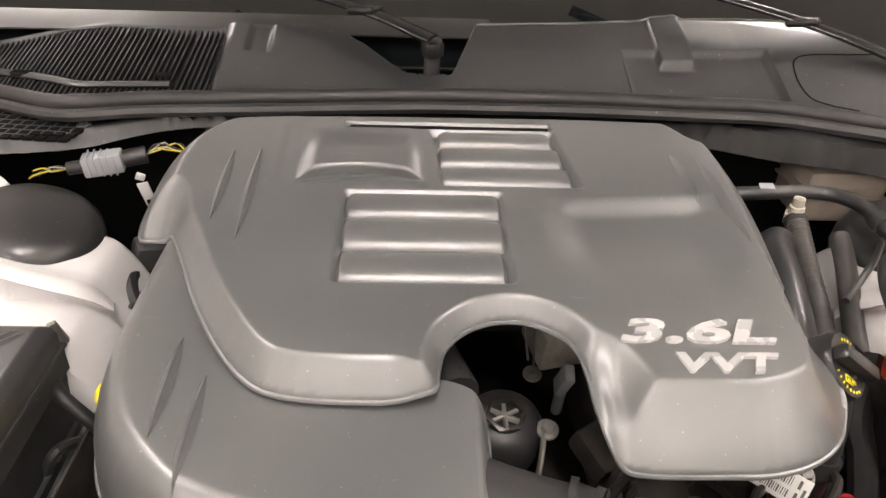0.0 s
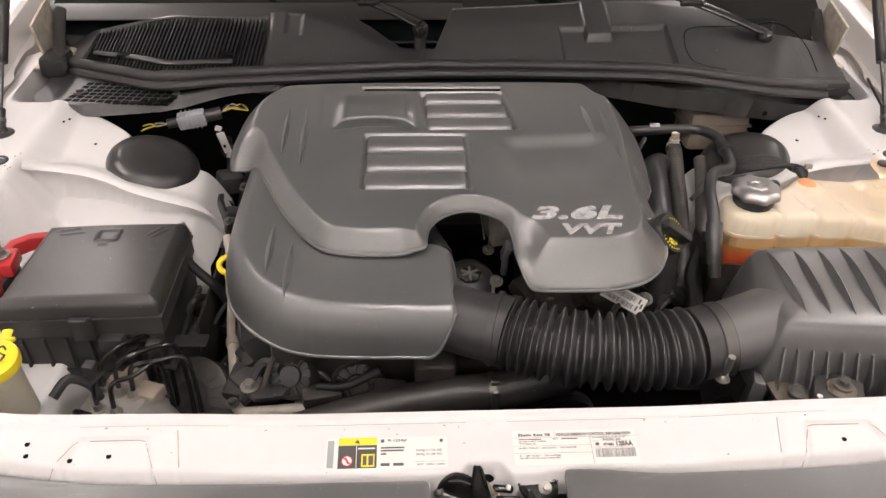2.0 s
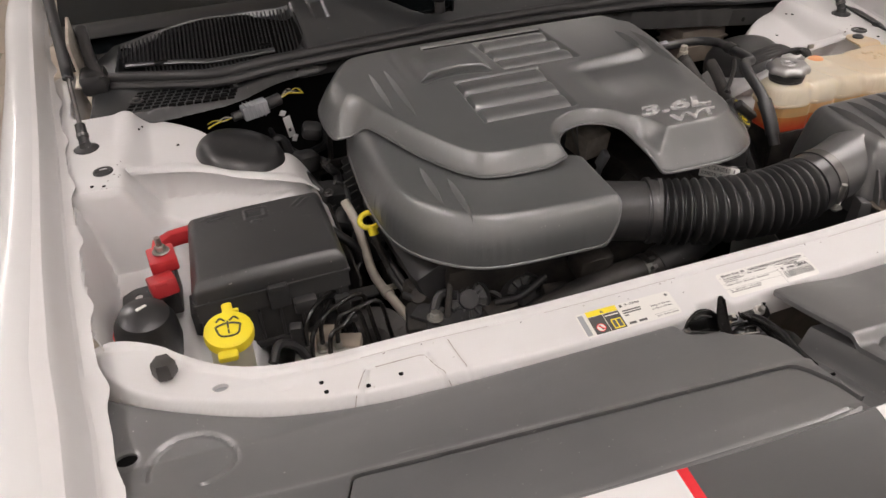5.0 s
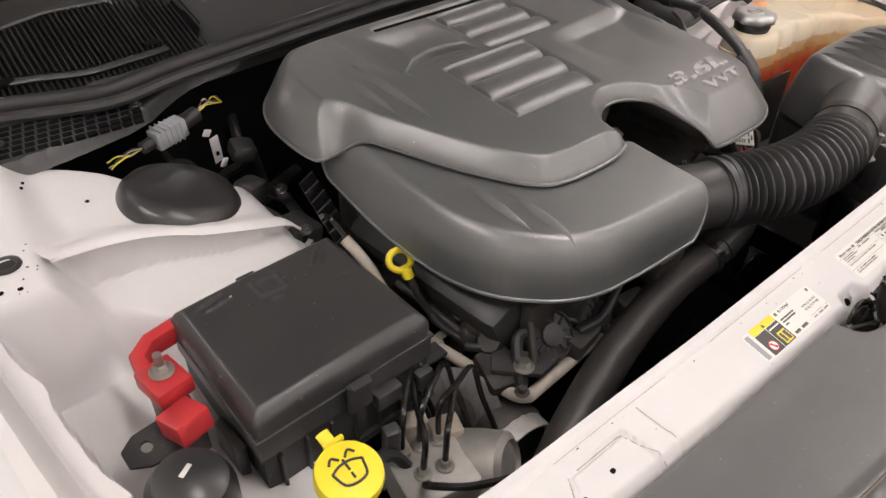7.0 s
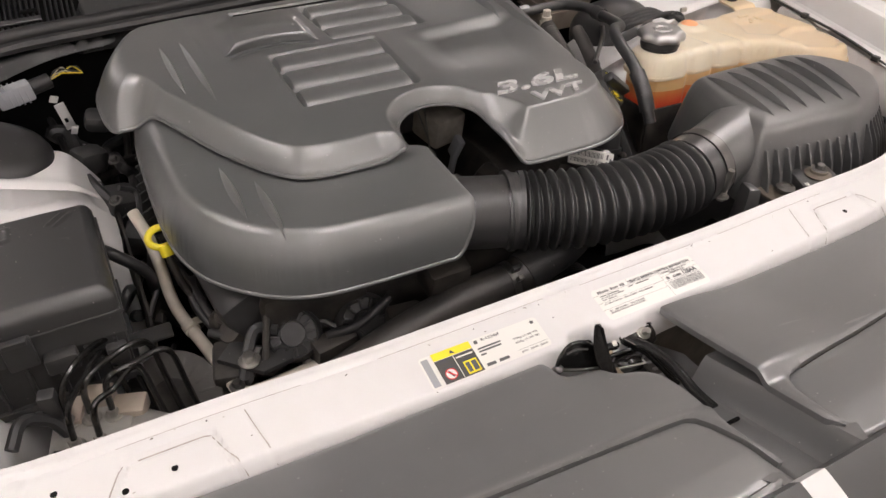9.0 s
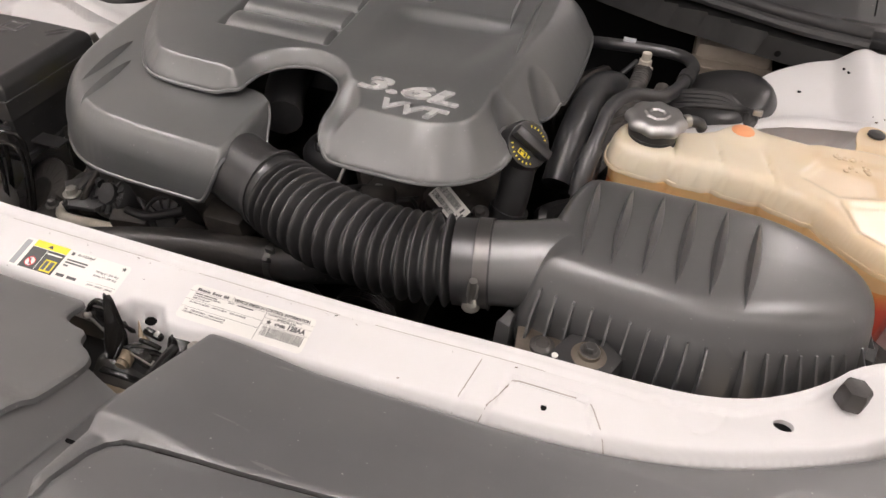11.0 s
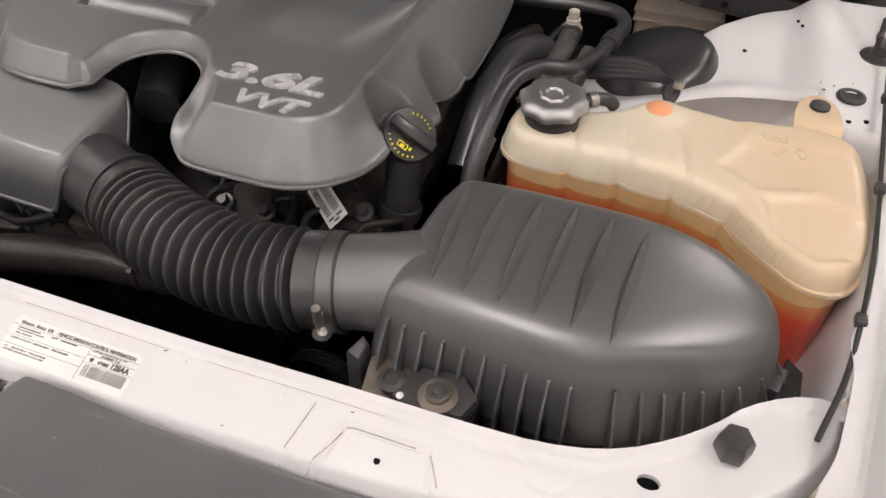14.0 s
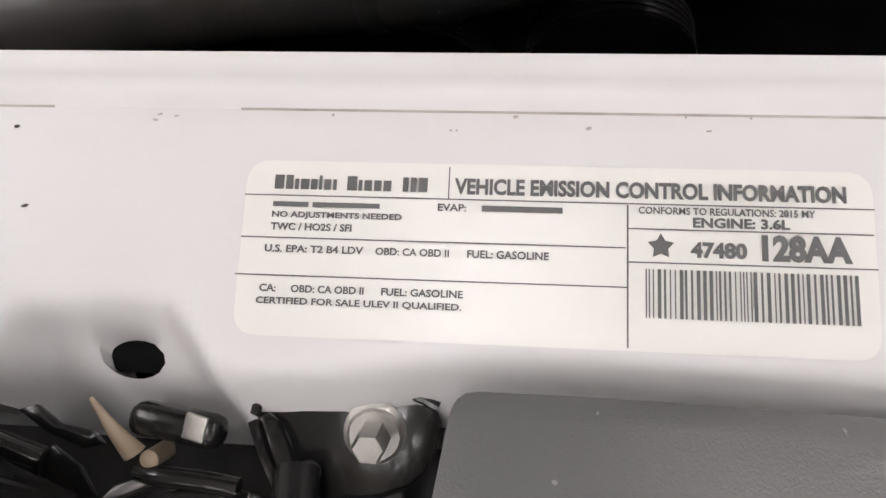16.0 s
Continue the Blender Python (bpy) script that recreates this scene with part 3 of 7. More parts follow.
right_out = rounded([(0.80, 0.10), (0.73, 0.048), (0.615, 0.002), (0.50, -0.022), (0.39, -0.030), (0.098, -0.032), (0.088, -0.032), (0.0865, -0.045), (0.080, -0.10), (0.075, -0.16), (0.076, -0.295), (0.3, -0.29), (0.6, -0.265), (0.80, -0.24)], 2)
LIDL = np.array([(-0.556, -0.246), (-0.553, -0.238), (-0.523, -0.153), (-0.520, -0.149), (-0.514, -0.1475), (-0.30, -0.164), (-0.04, -0.182), (-0.024, -0.184), (-0.016, -0.190), (-0.010, -0.203), (-0.004, -0.23), (-0.002, -0.272), (-0.06, -0.276), (-0.3, -0.270), (-0.53, -0.253)])
LIDR = np.array([(0.088, -0.276), (0.085, -0.24), (0.090, -0.206), (0.097, -0.192), (0.108, -0.185), (0.125, -0.183), (0.30, -0.166), (0.508, -0.1455), (0.514, -0.1465), (0.519, -0.151), (0.561, -0.237), (0.564, -0.245), (0.54, -0.251), (0.3, -0.270), (0.11, -0.277)])


def shrunk(P, k):
    """The outline P moved inwards by k."""
    a, b = P - np.roll(P, 1, 0), np.roll(P, -1, 0) - P
    a, b = a / np.linalg.norm(a, axis=1)[:, None], b / np.linalg.norm(b, axis=1)[:, None]
    t = a + b
    t = t / np.linalg.norm(t, axis=1)[:, None]
    n = np.stack([t[:, 1], -t[:, 0]], 1)
    n = n * np.where(inside(P, *(P + n * 0.0005).T) > 0, 1, -1)[:, None]
    return P + n * k


for out, lid, fn, hole, text in ((left_out, LIDL, shield_left, (-0.748, -0.015, 0.012, 0.008), "grained black plastic shield with an inset lid before the radiator"),
                                 (right_out, LIDR, shield_right, (0.748, -0.015, 0.012, 0.008), "grained black plastic shield with a raised box beside the hood latch")):
    sh = root("sight_shield", (float(out[:, 0].mean()), -0.1, 0.85), text, "shield", "radiator shields")
    part("panel", sheet(out, fn, 0.003, [hole, lid], 0.007), SHIELD, sh, thick=0.003)
    hz = float(fn(np.array([hole[0]]), np.array([hole[1]]), np.ones(1))[0])
    # black cup: the shade below the shield hole is in its colour
    part("hole_shade", lathe([(0.018, -0.004), (0.018, -0.030), (0.001, -0.031)], (hole[0], hole[1], hz), 20), DARK, sh, "black pocket with hole shade in its colour")
    part("lid", sheet(shrunk(lid, 0.0022), lambda x, y, d, fn=fn: fn(x, y, d + 1) - 0.0045 - 0.0012 * ease(0.003, 0, d), 0.003, (), 0.012), SHIELD, sh, "smooth inset lid")
def well_z(x, y, d):
    floor_z = 0.850 + 0.30 * np.clip(-0.114 - y, 0, 1) + 0.035 * ease(0.03, -0.01, x) + 0.03 * ease(0.066, 0.080, x)
    floor_z = floor_z - 0.005 * ease(0.003, 0.0, np.abs(np.abs(x - 0.045) - 0.018))
    return 0.80 + (floor_z - 0.80) * ease(-0.107, -0.113, y + 0.3 * np.clip(-x, 0, 1))


part("latch_well", sheet(rounded([(-0.09, 0.03), (0.13, 0.03), (0.13, -0.284), (-0.06, -0.284)], 1), well_z, 0.003), SHIELD,
     label="grey plastic channel below the hood latch", category="channel", kind="structure", thick=0.004)
# added black plate over the well floor, in place of the void's shade
part("latch_shade", slab(-0.085, 0.085, -0.104, -0.034, 0.8012, 0.8062), NEARBLACK, label="black plate for the shade below the hood latch", category="recess", kind="structure")
# slots as black blocks set in the channel, shade by colour
for y in (-0.150, -0.185):
    part("channel_slot", rbox((0.046, y, 0.8515 + 0.30 * (-0.114 - y)), (0.016, 0.003, 0.004), 0.0005), DARK, label="black block for the shade in the slot in the plastic channel", category="slot", group="channel slots")


# front panel with painted stripes: one part for each band of colour
front = root("front_panel", (0, -0.45, 0.7), "glossy white front panel with satin black racing stripes edged in red", "front panel")
bands = [(-0.80, -0.2375, GLOSSW, "white_paintwork"), (-0.2375, -0.2265, REDTAPE, "red_stripe"), (-0.2265, -0.0115, BLACKTAPE, "black_stripe"), (-0.0115, 0.0155, GLOSSW, "white_stripe"),
         (0.0155, 0.2265, BLACKTAPE, "black_stripe"), (0.2265, 0.2375, REDTAPE, "red_stripe"), (0.2375, 0.80, GLOSSW, "white_paintwork")]


def loft(rows, cols, fn):
    V = [fn(i / (rows - 1), j / (cols - 1)) for i in range(rows) for j in range(cols)]
    F = [(i * cols + j, i * cols + j + 1, (i + 1) * cols + j + 1, (i + 1) * cols + j) for i in range(rows - 1) for j in range(cols - 1)]
    return V, F


for a, b, matter, kind_name in bands:
    def spot(s, t, a=a, b=b):
        x0 = a + (b - a) * t
        x = x0 * (1 - 0.10 * s)
        edge = -0.283 + 0.09 * x0 * x0
        q = min(1.0, s / 0.72)
        y = edge + (-0.445 + 0.30 * x0 * x0 - edge) * q + 0.035 * max(0.0, s - 0.72) / 0.28
        z = 0.944 - 0.02 * x0 * x0 - 0.010 * max(0.0, 1 - s * 40) ** 2 - 0.052 * q - 0.03 * q ** 5 - 0.06 * max(0.0, s - 0.72) / 0.28
        return (x, y, z)
    part(kind_name, loft(44, max(2, int((b - a) / 0.02)), spot), matter, front, thick=0.003)


# wings: a scalloped inner flange, a groove for the hood seal, a rounded crown and the flank


def wing(side, prof, scallop=False):
    rows = 160

    def spot(s, t):
        y = -0.115 + 1.865 * s
        du, dz = prof[round(t * (len(prof) - 1))]
        k = float(np.interp(y, (0.1, 0.6, 1.1), (1.25, 0.85, 0.6)))
        du = du * k if du <= 0.043 else du + (k - 1) * 0.043 * max(0.0, (0.085 - du) / 0.042)
        if du > 0.043:
            du = du + (du - 0.043) * (0.8 * float(ease(0.5, 0.0, y)) - 0.35 * float(ease(0.45, 1.0, y)))
        u = np.interp(y, *WU)
        z = float(rail(y)) + (0.0 if y > 0 else 0.02 * y)
        if scallop and t == 0:
            w = abs(math.sin(y * 21)) ** 8
            du, dz = du - 0.008 * w, dz - 0.003 * w
        return (side * (u + du * (1.0 if y > 0 else 1 + 1.2 * y)), y, z + dz)
    V, F = loft(rows, len(prof), spot)
    return (V, F) if side < 0 else (V, [tuple(reversed(q)) for q in F])


INNER = [(0.0, 0.0040), (0.013, 0.0050), (0.0175, 0.0090), (0.0235, 0.027), (0.0295, 0.0440), (0.0335, 0.0488), (0.043, 0.0498)]
OUTER = [(0.043, 0.0490), (0.047, 0.0505), (0.055, 0.0522), (0.065, 0.0530), (0.076, 0.0515), (0.084, 0.047), (0.091, 0.037), (0.098, 0.018), (0.110, -0.03), (0.124, -0.13), (0.133, -0.30), (0.130, -0.5)]
WINGS = {}
for side in (-1, 1):
    w = WINGS[side] = root("car_wing", (side * 0.9, 0.6, 0.5), "glossy white front wing of the car with a scalloped inner flange", "car wing", "front wings")
    part("inner_flange", wing(side, INNER, True), WHITE, w, angle=28, thick=0.0015)
    part("outer_skin", wing(side, OUTER), GLOSSW, w, angle=60, thick=0.0015)
    # ribbon of folded sheet along the front of the strut tower
    lip = [(side * u, y, z) for u, y, z in ((0.732, 0.552, 0.9395), (0.715, 0.562, 0.9360), (0.685, 0.574, 0.9285), (0.645, 0.573, 0.924), (0.605, 0.566, 0.914), (0.57, 0.552, 0.905), (0.532, 0.537, 0.901), (0.49, 0.535, 0.889), (0.455, 0.542, 0.872), (0.428, 0.545, 0.842))]
    L = path_points(lip, 90)

    def seam_spot(a, b, L=L, side=side):
        x, y, z = L[round(a * 89)]
        fade = min(1.0, 3.2 * a, 8 * (1 - a))
        n = (side * 0.35, 0.94)
        up, out, dz = ((0.030, 0, -0.012), (0.016, 0, 0.001), (0.006, 0, 0.003), (0.0, 0, 0.003), (-0.005, 0, 0.0020), (-0.010, 0, -0.0010), (-0.014, 0, -0.0045))[round(b * 6)]
        wave = 0.6 + 0.4 * math.sin(7 * a + 0.5)
        if b > 0.6:
            dz, up = dz * (0.35 + 0.65 * fade * wave), up * fade
        if b == 0:
            xx, yy = abs(x) + 0.01, y + up
            dz = float(apron_z(np.array([xx]), np.array([yy]), np.ones(1))[0]) - z - 0.003
        return (x + n[0] * up, y + n[1] * up, z + dz)
    strip = loft(90, 7, seam_spot)
    part("tower_seam", strip if side < 0 else (strip[0], [tuple(reversed(q)) for q in strip[1]]), WHITE, label="white folded seam along the strut tower", category="seam", kind="structure", thick=0.0015, angle=60)


# solid black slab: shade of the grille opening by colour alone
part("grille_opening", slab(-0.78, 0.78, -0.36, -0.30, 0.45, 0.84), DARK, label="black slab for the shaded grille opening below the front panel", category="grille", kind="structure")


# dirt held in the pressed lines of the cross member
for side in (-1, 1):
    for line in ([(0.372, -0.024), (0.392, 0.019), (0.398, 0.0205), (0.455, 0.0205)], [(0.468, 0.020), (0.492, -0.020)], [(0.345, -0.024), (0.357, 0.030)]):
        pts = []
        for (ax, ay), (bx, by) in zip(line[:-1], line[1:]):
            pts += [(ax + (bx - ax) * k / 5, ay + (by - ay) * k / 5) for k in range(5)]
        pts = [(side * u, y, float(cm_z(np.array([side * u]), np.array([y]), np.ones(1))[0]) + 0.0001) for u, y in pts + [line[-1]]]
        part("pressed_line", sweep(pts, 0.0007, 40, 5, flat=0.5), SEAMDIRT, cross)
for x0, x1 in ((-0.47, -0.30), (-0.22, -0.02), (0.03, 0.20), (0.24, 0.42)):
    pts = [(x, 0.0365, float(cm_z(np.array([x]), np.array([0.0355]), np.ones(1))[0]) + 0.0002) for x in np.linspace(x0, x1, 12)]
    part("pressed_line", sweep(pts, 0.00045, 40, 5, flat=0.5), SEAMDIRT, cross)

# ---- the engine cover ----
def plane(y):
    return 0.955 + 0.075 * y


BODY_OUT = rounded([(-0.395, 0.60), (-0.392, 0.68), (-0.36, 0.735), (-0.30, 0.75), (-0.2, 0.754), (0.1, 0.758), (0.23, 0.756), (0.30, 0.750), (0.335, 0.715), (0.340, 0.62), (0.332, 0.52), (0.318, 0.43), (0.304, 0.37), (0.296, 0.31), (0.268, 0.262), (0.215, 0.237), (0.15, 0.236), (0.10, 0.236), (0.074, 0.245), (0.066, 0.275),
                    (0.066, 0.305), (0.060, 0.345), (0.036, 0.367), (0.004, 0.376), (-0.030, 0.366), (-0.055, 0.340), (-0.061, 0.31), (-0.062, 0.288), (-0.09, 0.285), (-0.174, 0.286), (-0.22, 0.302), (-0.275, 0.385), (-0.318, 0.485), (-0.345, 0.537), (-0.362, 0.55), (-0.385, 0.548)], 2)
UP_OUT = rounded([(-0.395, 0.60), (-0.392, 0.68), (-0.36, 0.735), (-0.30, 0.75), (-0.2, 0.754), (0.1, 0.758), (0.23, 0.756), (0.30, 0.750), (0.335, 0.715), (0.340, 0.62), (0.334, 0.54), (0.330, 0.508), (0.312, 0.490), (0.302, 0.468), (0.308, 0.446), (0.324, 0.430), (0.318, 0.412), (0.292, 0.405), (0.274, 0.386), (0.273, 0.362), (0.284, 0.345), (0.301, 0.337), (0.298, 0.31), (0.268, 0.262), (0.215, 0.237), (0.15, 0.236), (0.10, 0.236), (0.074, 0.245), (0.066, 0.275),
                  (0.066, 0.305), (0.060, 0.345), (0.036, 0.367), (0.004, 0.376), (-0.030, 0.366), (-0.055, 0.340), (-0.061, 0.31), (-0.062, 0.288), (-0.09, 0.285), (-0.174, 0.286), (-0.22, 0.302), (-0.275, 0.385), (-0.318, 0.485), (-0.345, 0.537), (-0.362, 0.55), (-0.385, 0.548)], 2)


def wedge(a, b, zfn, w=0.0055, h=0.005, n=26, peak=0.25):
    """A moulded rib like a blade: pointed at both ends, sharp along its ridge, lying on the height zfn."""
    V, F = [], []
    ax, ay = a
    dx, dy = b[0] - ax, b[1] - ay
    L = math.hypot(dx, dy)
    nx, ny = -dy / L, dx / L
    for i in range(n):
        t = i / (n - 1)
        k = max(0.03, math.sin(math.pi * t) ** 0.8)
        for off, up in ((-w, -0.0012), (-w * 0.55, h * 0.42 * k), (w * peak, h * k), (w * 0.7, h * 0.3 * k), (w, -0.0012)):
            x, y = ax + dx * t + nx * off * k, ay + dy * t + ny * off * k
            z = float(zfn(np.array([x]), np.array([y]))[0])
            V.append((x, y, z + up))
    for i in range(n - 1):
        for k in range(4):
            p = i * 5 + k
            F.append((p, p + 1, p + 6, p + 5))
    return V, F


def field_box(x, y, x0, x1, y0, y1, lean=0.0):
    c, h = (x0 + x1) / 2, (x1 - x0) / 2
    k, g = (y0 + y1) / 2, (y1 - y0) / 2
    q, r = np.abs(x - c + lean * (y - k)) - h, np.abs(y - k) - g
    return -(np.hypot(np.maximum(q, 0), np.maximum(r, 0)) + np.minimum(np.maximum(q, r), 0))


def blade(x, y, a, b, w=0.0045):
    """A shallow pressed rib, widest in the middle, from a to b."""
    ax, ay = a
    dx, dy = b[0] - ax, b[1] - ay
    L = math.hypot(dx, dy)
    t = np.clip(((x - ax) * dx + (y - ay) * dy) / (L * L), 0, 1)
    off = np.hypot(x - ax - t * dx, y - ay - t * dy)
    half = w * np.sin(np.pi * np.clip(t, 0.02, 0.98)) + 0.0004
    return np.clip(1 - off / half, 0, 1)


def cover_z(x, y, d):
    e = np.maximum(inside(BODY_OUT, x, y), 0)
    nose = ease(0.06, 0.09, x) * ease(0.36, 0.28, y)
    right = ease(0.235, 0.275, x) * ease(0.27, 0.36, y)
    tip = right * ease(0.33, 0.43, y) * (1 - 0.35 * ease(0.5, 0.7, y))
    corner = ease(-0.30, -0.36, x) * ease(0.5, 0.56, y)
    arch = ease(0.115, 0.10, np.hypot(x - 0.002, y - 0.305)) * ease(0.10, 0.07, np.abs(x))
    rear = ease(0.70, 0.74, y)
    drop = 0.026 + 0.026 * nose + 0.020 * right + 0.034 * tip + 0.034 * corner - 0.008 * arch * (1 - nose) - 0.006 * rear * (1 - right)
    wide = 0.022 + 0.024 * nose + 0.036 * right + 0.032 * corner - 0.004 * rear - 0.009 * arch * (1 - nose)
    s = np.clip(e / wide, 0, 1)
    soft = np.clip(corner + rear, 0, 1)
    crisp = 0.86 * (1 - s) + 0.14 * (1 - s) ** 3
    z = plane(y) - drop * (crisp * (1 - soft) + (1 - s) ** 1.9 * soft)
    z = z - 0.05 * np.clip(np.abs(x + 0.04) - 0.12, 0, 1) ** 2
    # hollows in the flank over the oil filler and behind it
    for cx, cy, z0, r0 in ((0.313, 0.372, 0.922, 0.036), (0.338, 0.470, 0.902, 0.034)):
        r = np.hypot(x - cx, y - cy)
        z = np.minimum(z, np.where(r < 0.085, z0 + 3.0 * (r - r0), 9))
    # raised pad with an undercut front, and the bar fields
    face = 0.600 - 0.016 * ((x + 0.141) / 0.07) ** 2
    side = np.minimum(x + 0.214, -0.069 - x)
    z = z - 0.004 * ease(0.0, 0.012, side) * np.exp(-(((y - face + 0.006) / 0.008) ** 2))
    for x0, x1, y0, y1, lean in ((-0.058, 0.098, 0.573, 0.705, 0.12), (-0.158, 0.013, 0.402, 0.561, 0.0)):
        z = z - 0.0085 * ease(-0.001, 0.005, field_box(x, y, x0, x1, y0, y1, lean))
    z = z - 0.030 * ease(-0.001, 0.0045, field_box(x, y, -0.168, 0.089, 0.7085, 0.7245, 0.1))
    # broad shallow scoop and the creases beside it
    z = z - 0.0125 * ease(0.045, 0.100, x) * ease(0.262, 0.205, x + 0.25 * (0.5 - y)) * ease(0.375, 0.50, y) * ease(0.562, 0.530, y - 0.08 * (x - 0.15))
    z = z - 0.0016 * ease(-0.240, -0.228, x + 0.05 * (y - 0.6)) * ease(-0.205, -0.220, x) * ease(0.56, 0.62, y) * ease(0.735, 0.70, y)
    return z


LOW_OUT = rounded([(-0.367, 0.38), (-0.359, 0.312), (-0.334, 0.254), (-0.280, 0.200), (-0.230, 0.177), (-0.17, 0.170), (-0.09, 0.166), (-0.038, 0.164), (-0.023, 0.184), (-0.016, 0.23), (-0.016, 0.27), (-0.026, 0.305), (-0.060, 0.320), (-0.16, 0.33), (-0.26, 0.43), (-0.30, 0.60), (-0.360, 0.61), (-0.366, 0.50)], 2)


LOW_BODY = rounded([(-0.367, 0.38), (-0.359, 0.312), (-0.334, 0.254), (-0.280, 0.200), (-0.230, 0.177), (-0.17, 0.170), (-0.09, 0.166), (0.06, 0.163), (0.06, 0.36), (-0.16, 0.40), (-0.24, 0.50), (-0.29, 0.62), (-0.360, 0.63), (-0.366, 0.50)], 2)


def lower_z(x, y, d):
    e = np.maximum(inside(LOW_BODY, x, y), 0)
    top = 0.942 + 0.06 * (y - 0.29)
    drop = np.interp(x, (-0.38, -0.20, -0.03), (0.074, 0.068, 0.064))
    wide = np.interp(x, (-0.38, -0.30, -0.20, -0.05), (0.036, 0.034, 0.028, 0.024))
    s = np.clip(e / wide, 0, 1)
    z = top - drop * (0.75 * (1 - np.sqrt(np.clip(1 - (1 - s) ** 2, 0, 1))) + 0.25 * (1 - s) ** 1.6)
    end = np.clip((-0.016 - x) / 0.015, 0, 1)
    z = z - 0.060 * (1 - np.sqrt(np.clip(1 - (1 - end) ** 2, 0, 1)))
    return np.minimum(z, plane(y) - 0.033)


def bead(outline, zfn, r, dz=0.0):
    """A thin rolled edge that follows the rim of a sheet."""
    P = np.vstack([outline, outline[:1]])
    z = zfn(P[:, 0], P[:, 1], np.zeros(len(P))) + dz
    return sweep(np.column_stack([P, z]), r, 3 * len(P), 8)


def roll(x0, x1, y0, y1, zfn, rise, x2=None):
    """A rounded bar lying across a recess; its right end is rounded off."""
    V, F, n, m = [], [], 30, 12
    for i in range(n):
        t = i / (n - 1)
        end = min(1.0, (1 - t) / 0.07, t / 0.07)
        k = math.sqrt(max(0.0, 1 - (1 - end) ** 2))
        for j in range(m):
            a = math.pi * j / (m - 1)
            y = (y0 + y1) / 2 - (y1 - y0) / 2 * math.cos(a) * (0.82 + 0.18 * k)
            x = x0 + (x1 - x0) * t
            V.append((x, y, float(zfn(np.array([y]))[0]) - 0.0100 + (0.0100 + rise) * k * math.sin(a) ** 0.72))
    F = [(i * m + j, i * m + j + 1, (i + 1) * m + j + 1, (i + 1) * m + j) for i in range(n - 1) for j in range(m - 1)]
    return V, [tuple(reversed(q)) for q in F]


cover = root("engine_cover", (-0.05, 0.45, 0.86), "dark grey moulded plastic engine cover with raised badge and round cut-out", "engine cover")
part("upper_shell", sheet(UP_OUT, cover_z, 0.0026, (), 0.006), COVER, cover, thick=0.002, angle=60)
part("edge_bead", bead(UP_OUT, cover_z, 0.0026, -0.003), COVER, cover, "thin rolled rim")
lower = part("lower_shell", sheet(LOW_OUT, lower_z, 0.003, (), 0.008), COVER, cover, "smooth dark plastic lower shell round the air inlet", thick=0.002, angle=60)
part("edge_bead", bead(LOW_OUT, lower_z, 0.0026, -0.006), COVER, lower, "thin rolled rim")
for y0, y1, x1 in ((0.576, 0.617, 0.098), (0.621, 0.664, 0.093), (0.668, 0.704, 0.087)):
    part("moulded_bar", roll(-0.056, x1, y0, y1, plane, 0.0030), COVER, cover)
for y0, y1, x1 in ((0.405, 0.453, 0.008), (0.4575, 0.509, 0.011), (0.513, 0.559, 0.012)):
    part("moulded_bar", roll(-0.156, x1, y0, y1, plane, 0.0030), COVER, cover)
for a, b in (((-0.292, 0.648), (-0.288, 0.498)), ((-0.262, 0.652), (-0.256, 0.465)), ((0.225, 0.655), (0.231, 0.550)), ((0.255, 0.648), (0.260, 0.475))):
    part("blade_rib", wedge(a, b, lambda x, y: cover_z(x, y, np.ones(1)), 0.0058, 0.0080), COVER, cover)
for a, b in (((-0.285, 0.368), (-0.283, 0.252)), ((-0.254, 0.321), (-0.253, 0.207))):
    part("blade_rib", wedge(a, b, lambda x, y: lower_z(x, y, np.maximum(inside(LOW_OUT, x, y), 0)), 0.0065, 0.0085), COVER, lower)


def pad_point(u, v):
    """The raised pad: a slope that climbs to the front and rolls under itself there."""
    x = -0.214 + 0.145 * u
    face = 0.598 - 0.016 * ((x + 0.141) / 0.07) ** 2
    high = 0.0145 * float(ease(0.0, 0.16, min(u, 1 - u)))
    if v < 0.7:
        y = 0.705 + (face - 0.705) * v / 0.7
        return (x, y, float(plane(y)) - 0.0005 + high * (0.15 + 0.85 * float(ease(0.705, 0.615, y))))
    a = (v - 0.7) / 0.3 * math.pi * 0.75
    r = 0.30 * high
    y = face - r * math.sin(a) + (0.006 * (v - 0.9) / 0.1 if v > 0.9 else 0)
    return (x, y, float(plane(y)) - 0.0005 + high - r * (1 - math.cos(a)) - (0.012 * (v - 0.9) / 0.1 if v > 0.9 else 0))


part("raised_pad", loft(30, 34, lambda a, b: pad_point(b, a)), COVER, cover)
# black block fills the slot nearly to its top, as painted shade
part("slot_shade", prism([(-0.164, 0.7105), (0.086, 0.7105), (0.087, 0.7225), (-0.163, 0.7225)], float(plane(0.716)) - 0.024, float(plane(0.716)) - 0.003, 0.0), DARK, cover, "black block for the shade in the slot")
tilt = math.degrees(math.atan(0.075))
for text, x0, y0, w, h in (("3.6L", 0.092, 0.324, 0.135, 0.030), ("VVT", 0.135, 0.290, 0.086, 0.022)):
    part("badge_lettering", letters(text, x0, y0, w, h, float(plane(y0)) - 0.003, 0.0055, tilt, 0.25, 0.035), CHROME, cover, "silver raised lettering")

# ---- the air inlet: tube, bellows hose, clamps, filter housing ----
A0, A1, A2, A3 = (-0.035, 0.222, 0.888), (0.035, 0.196, 0.885), (0.07, 0.186, 0.884), (0.272, 0.150, 0.890)
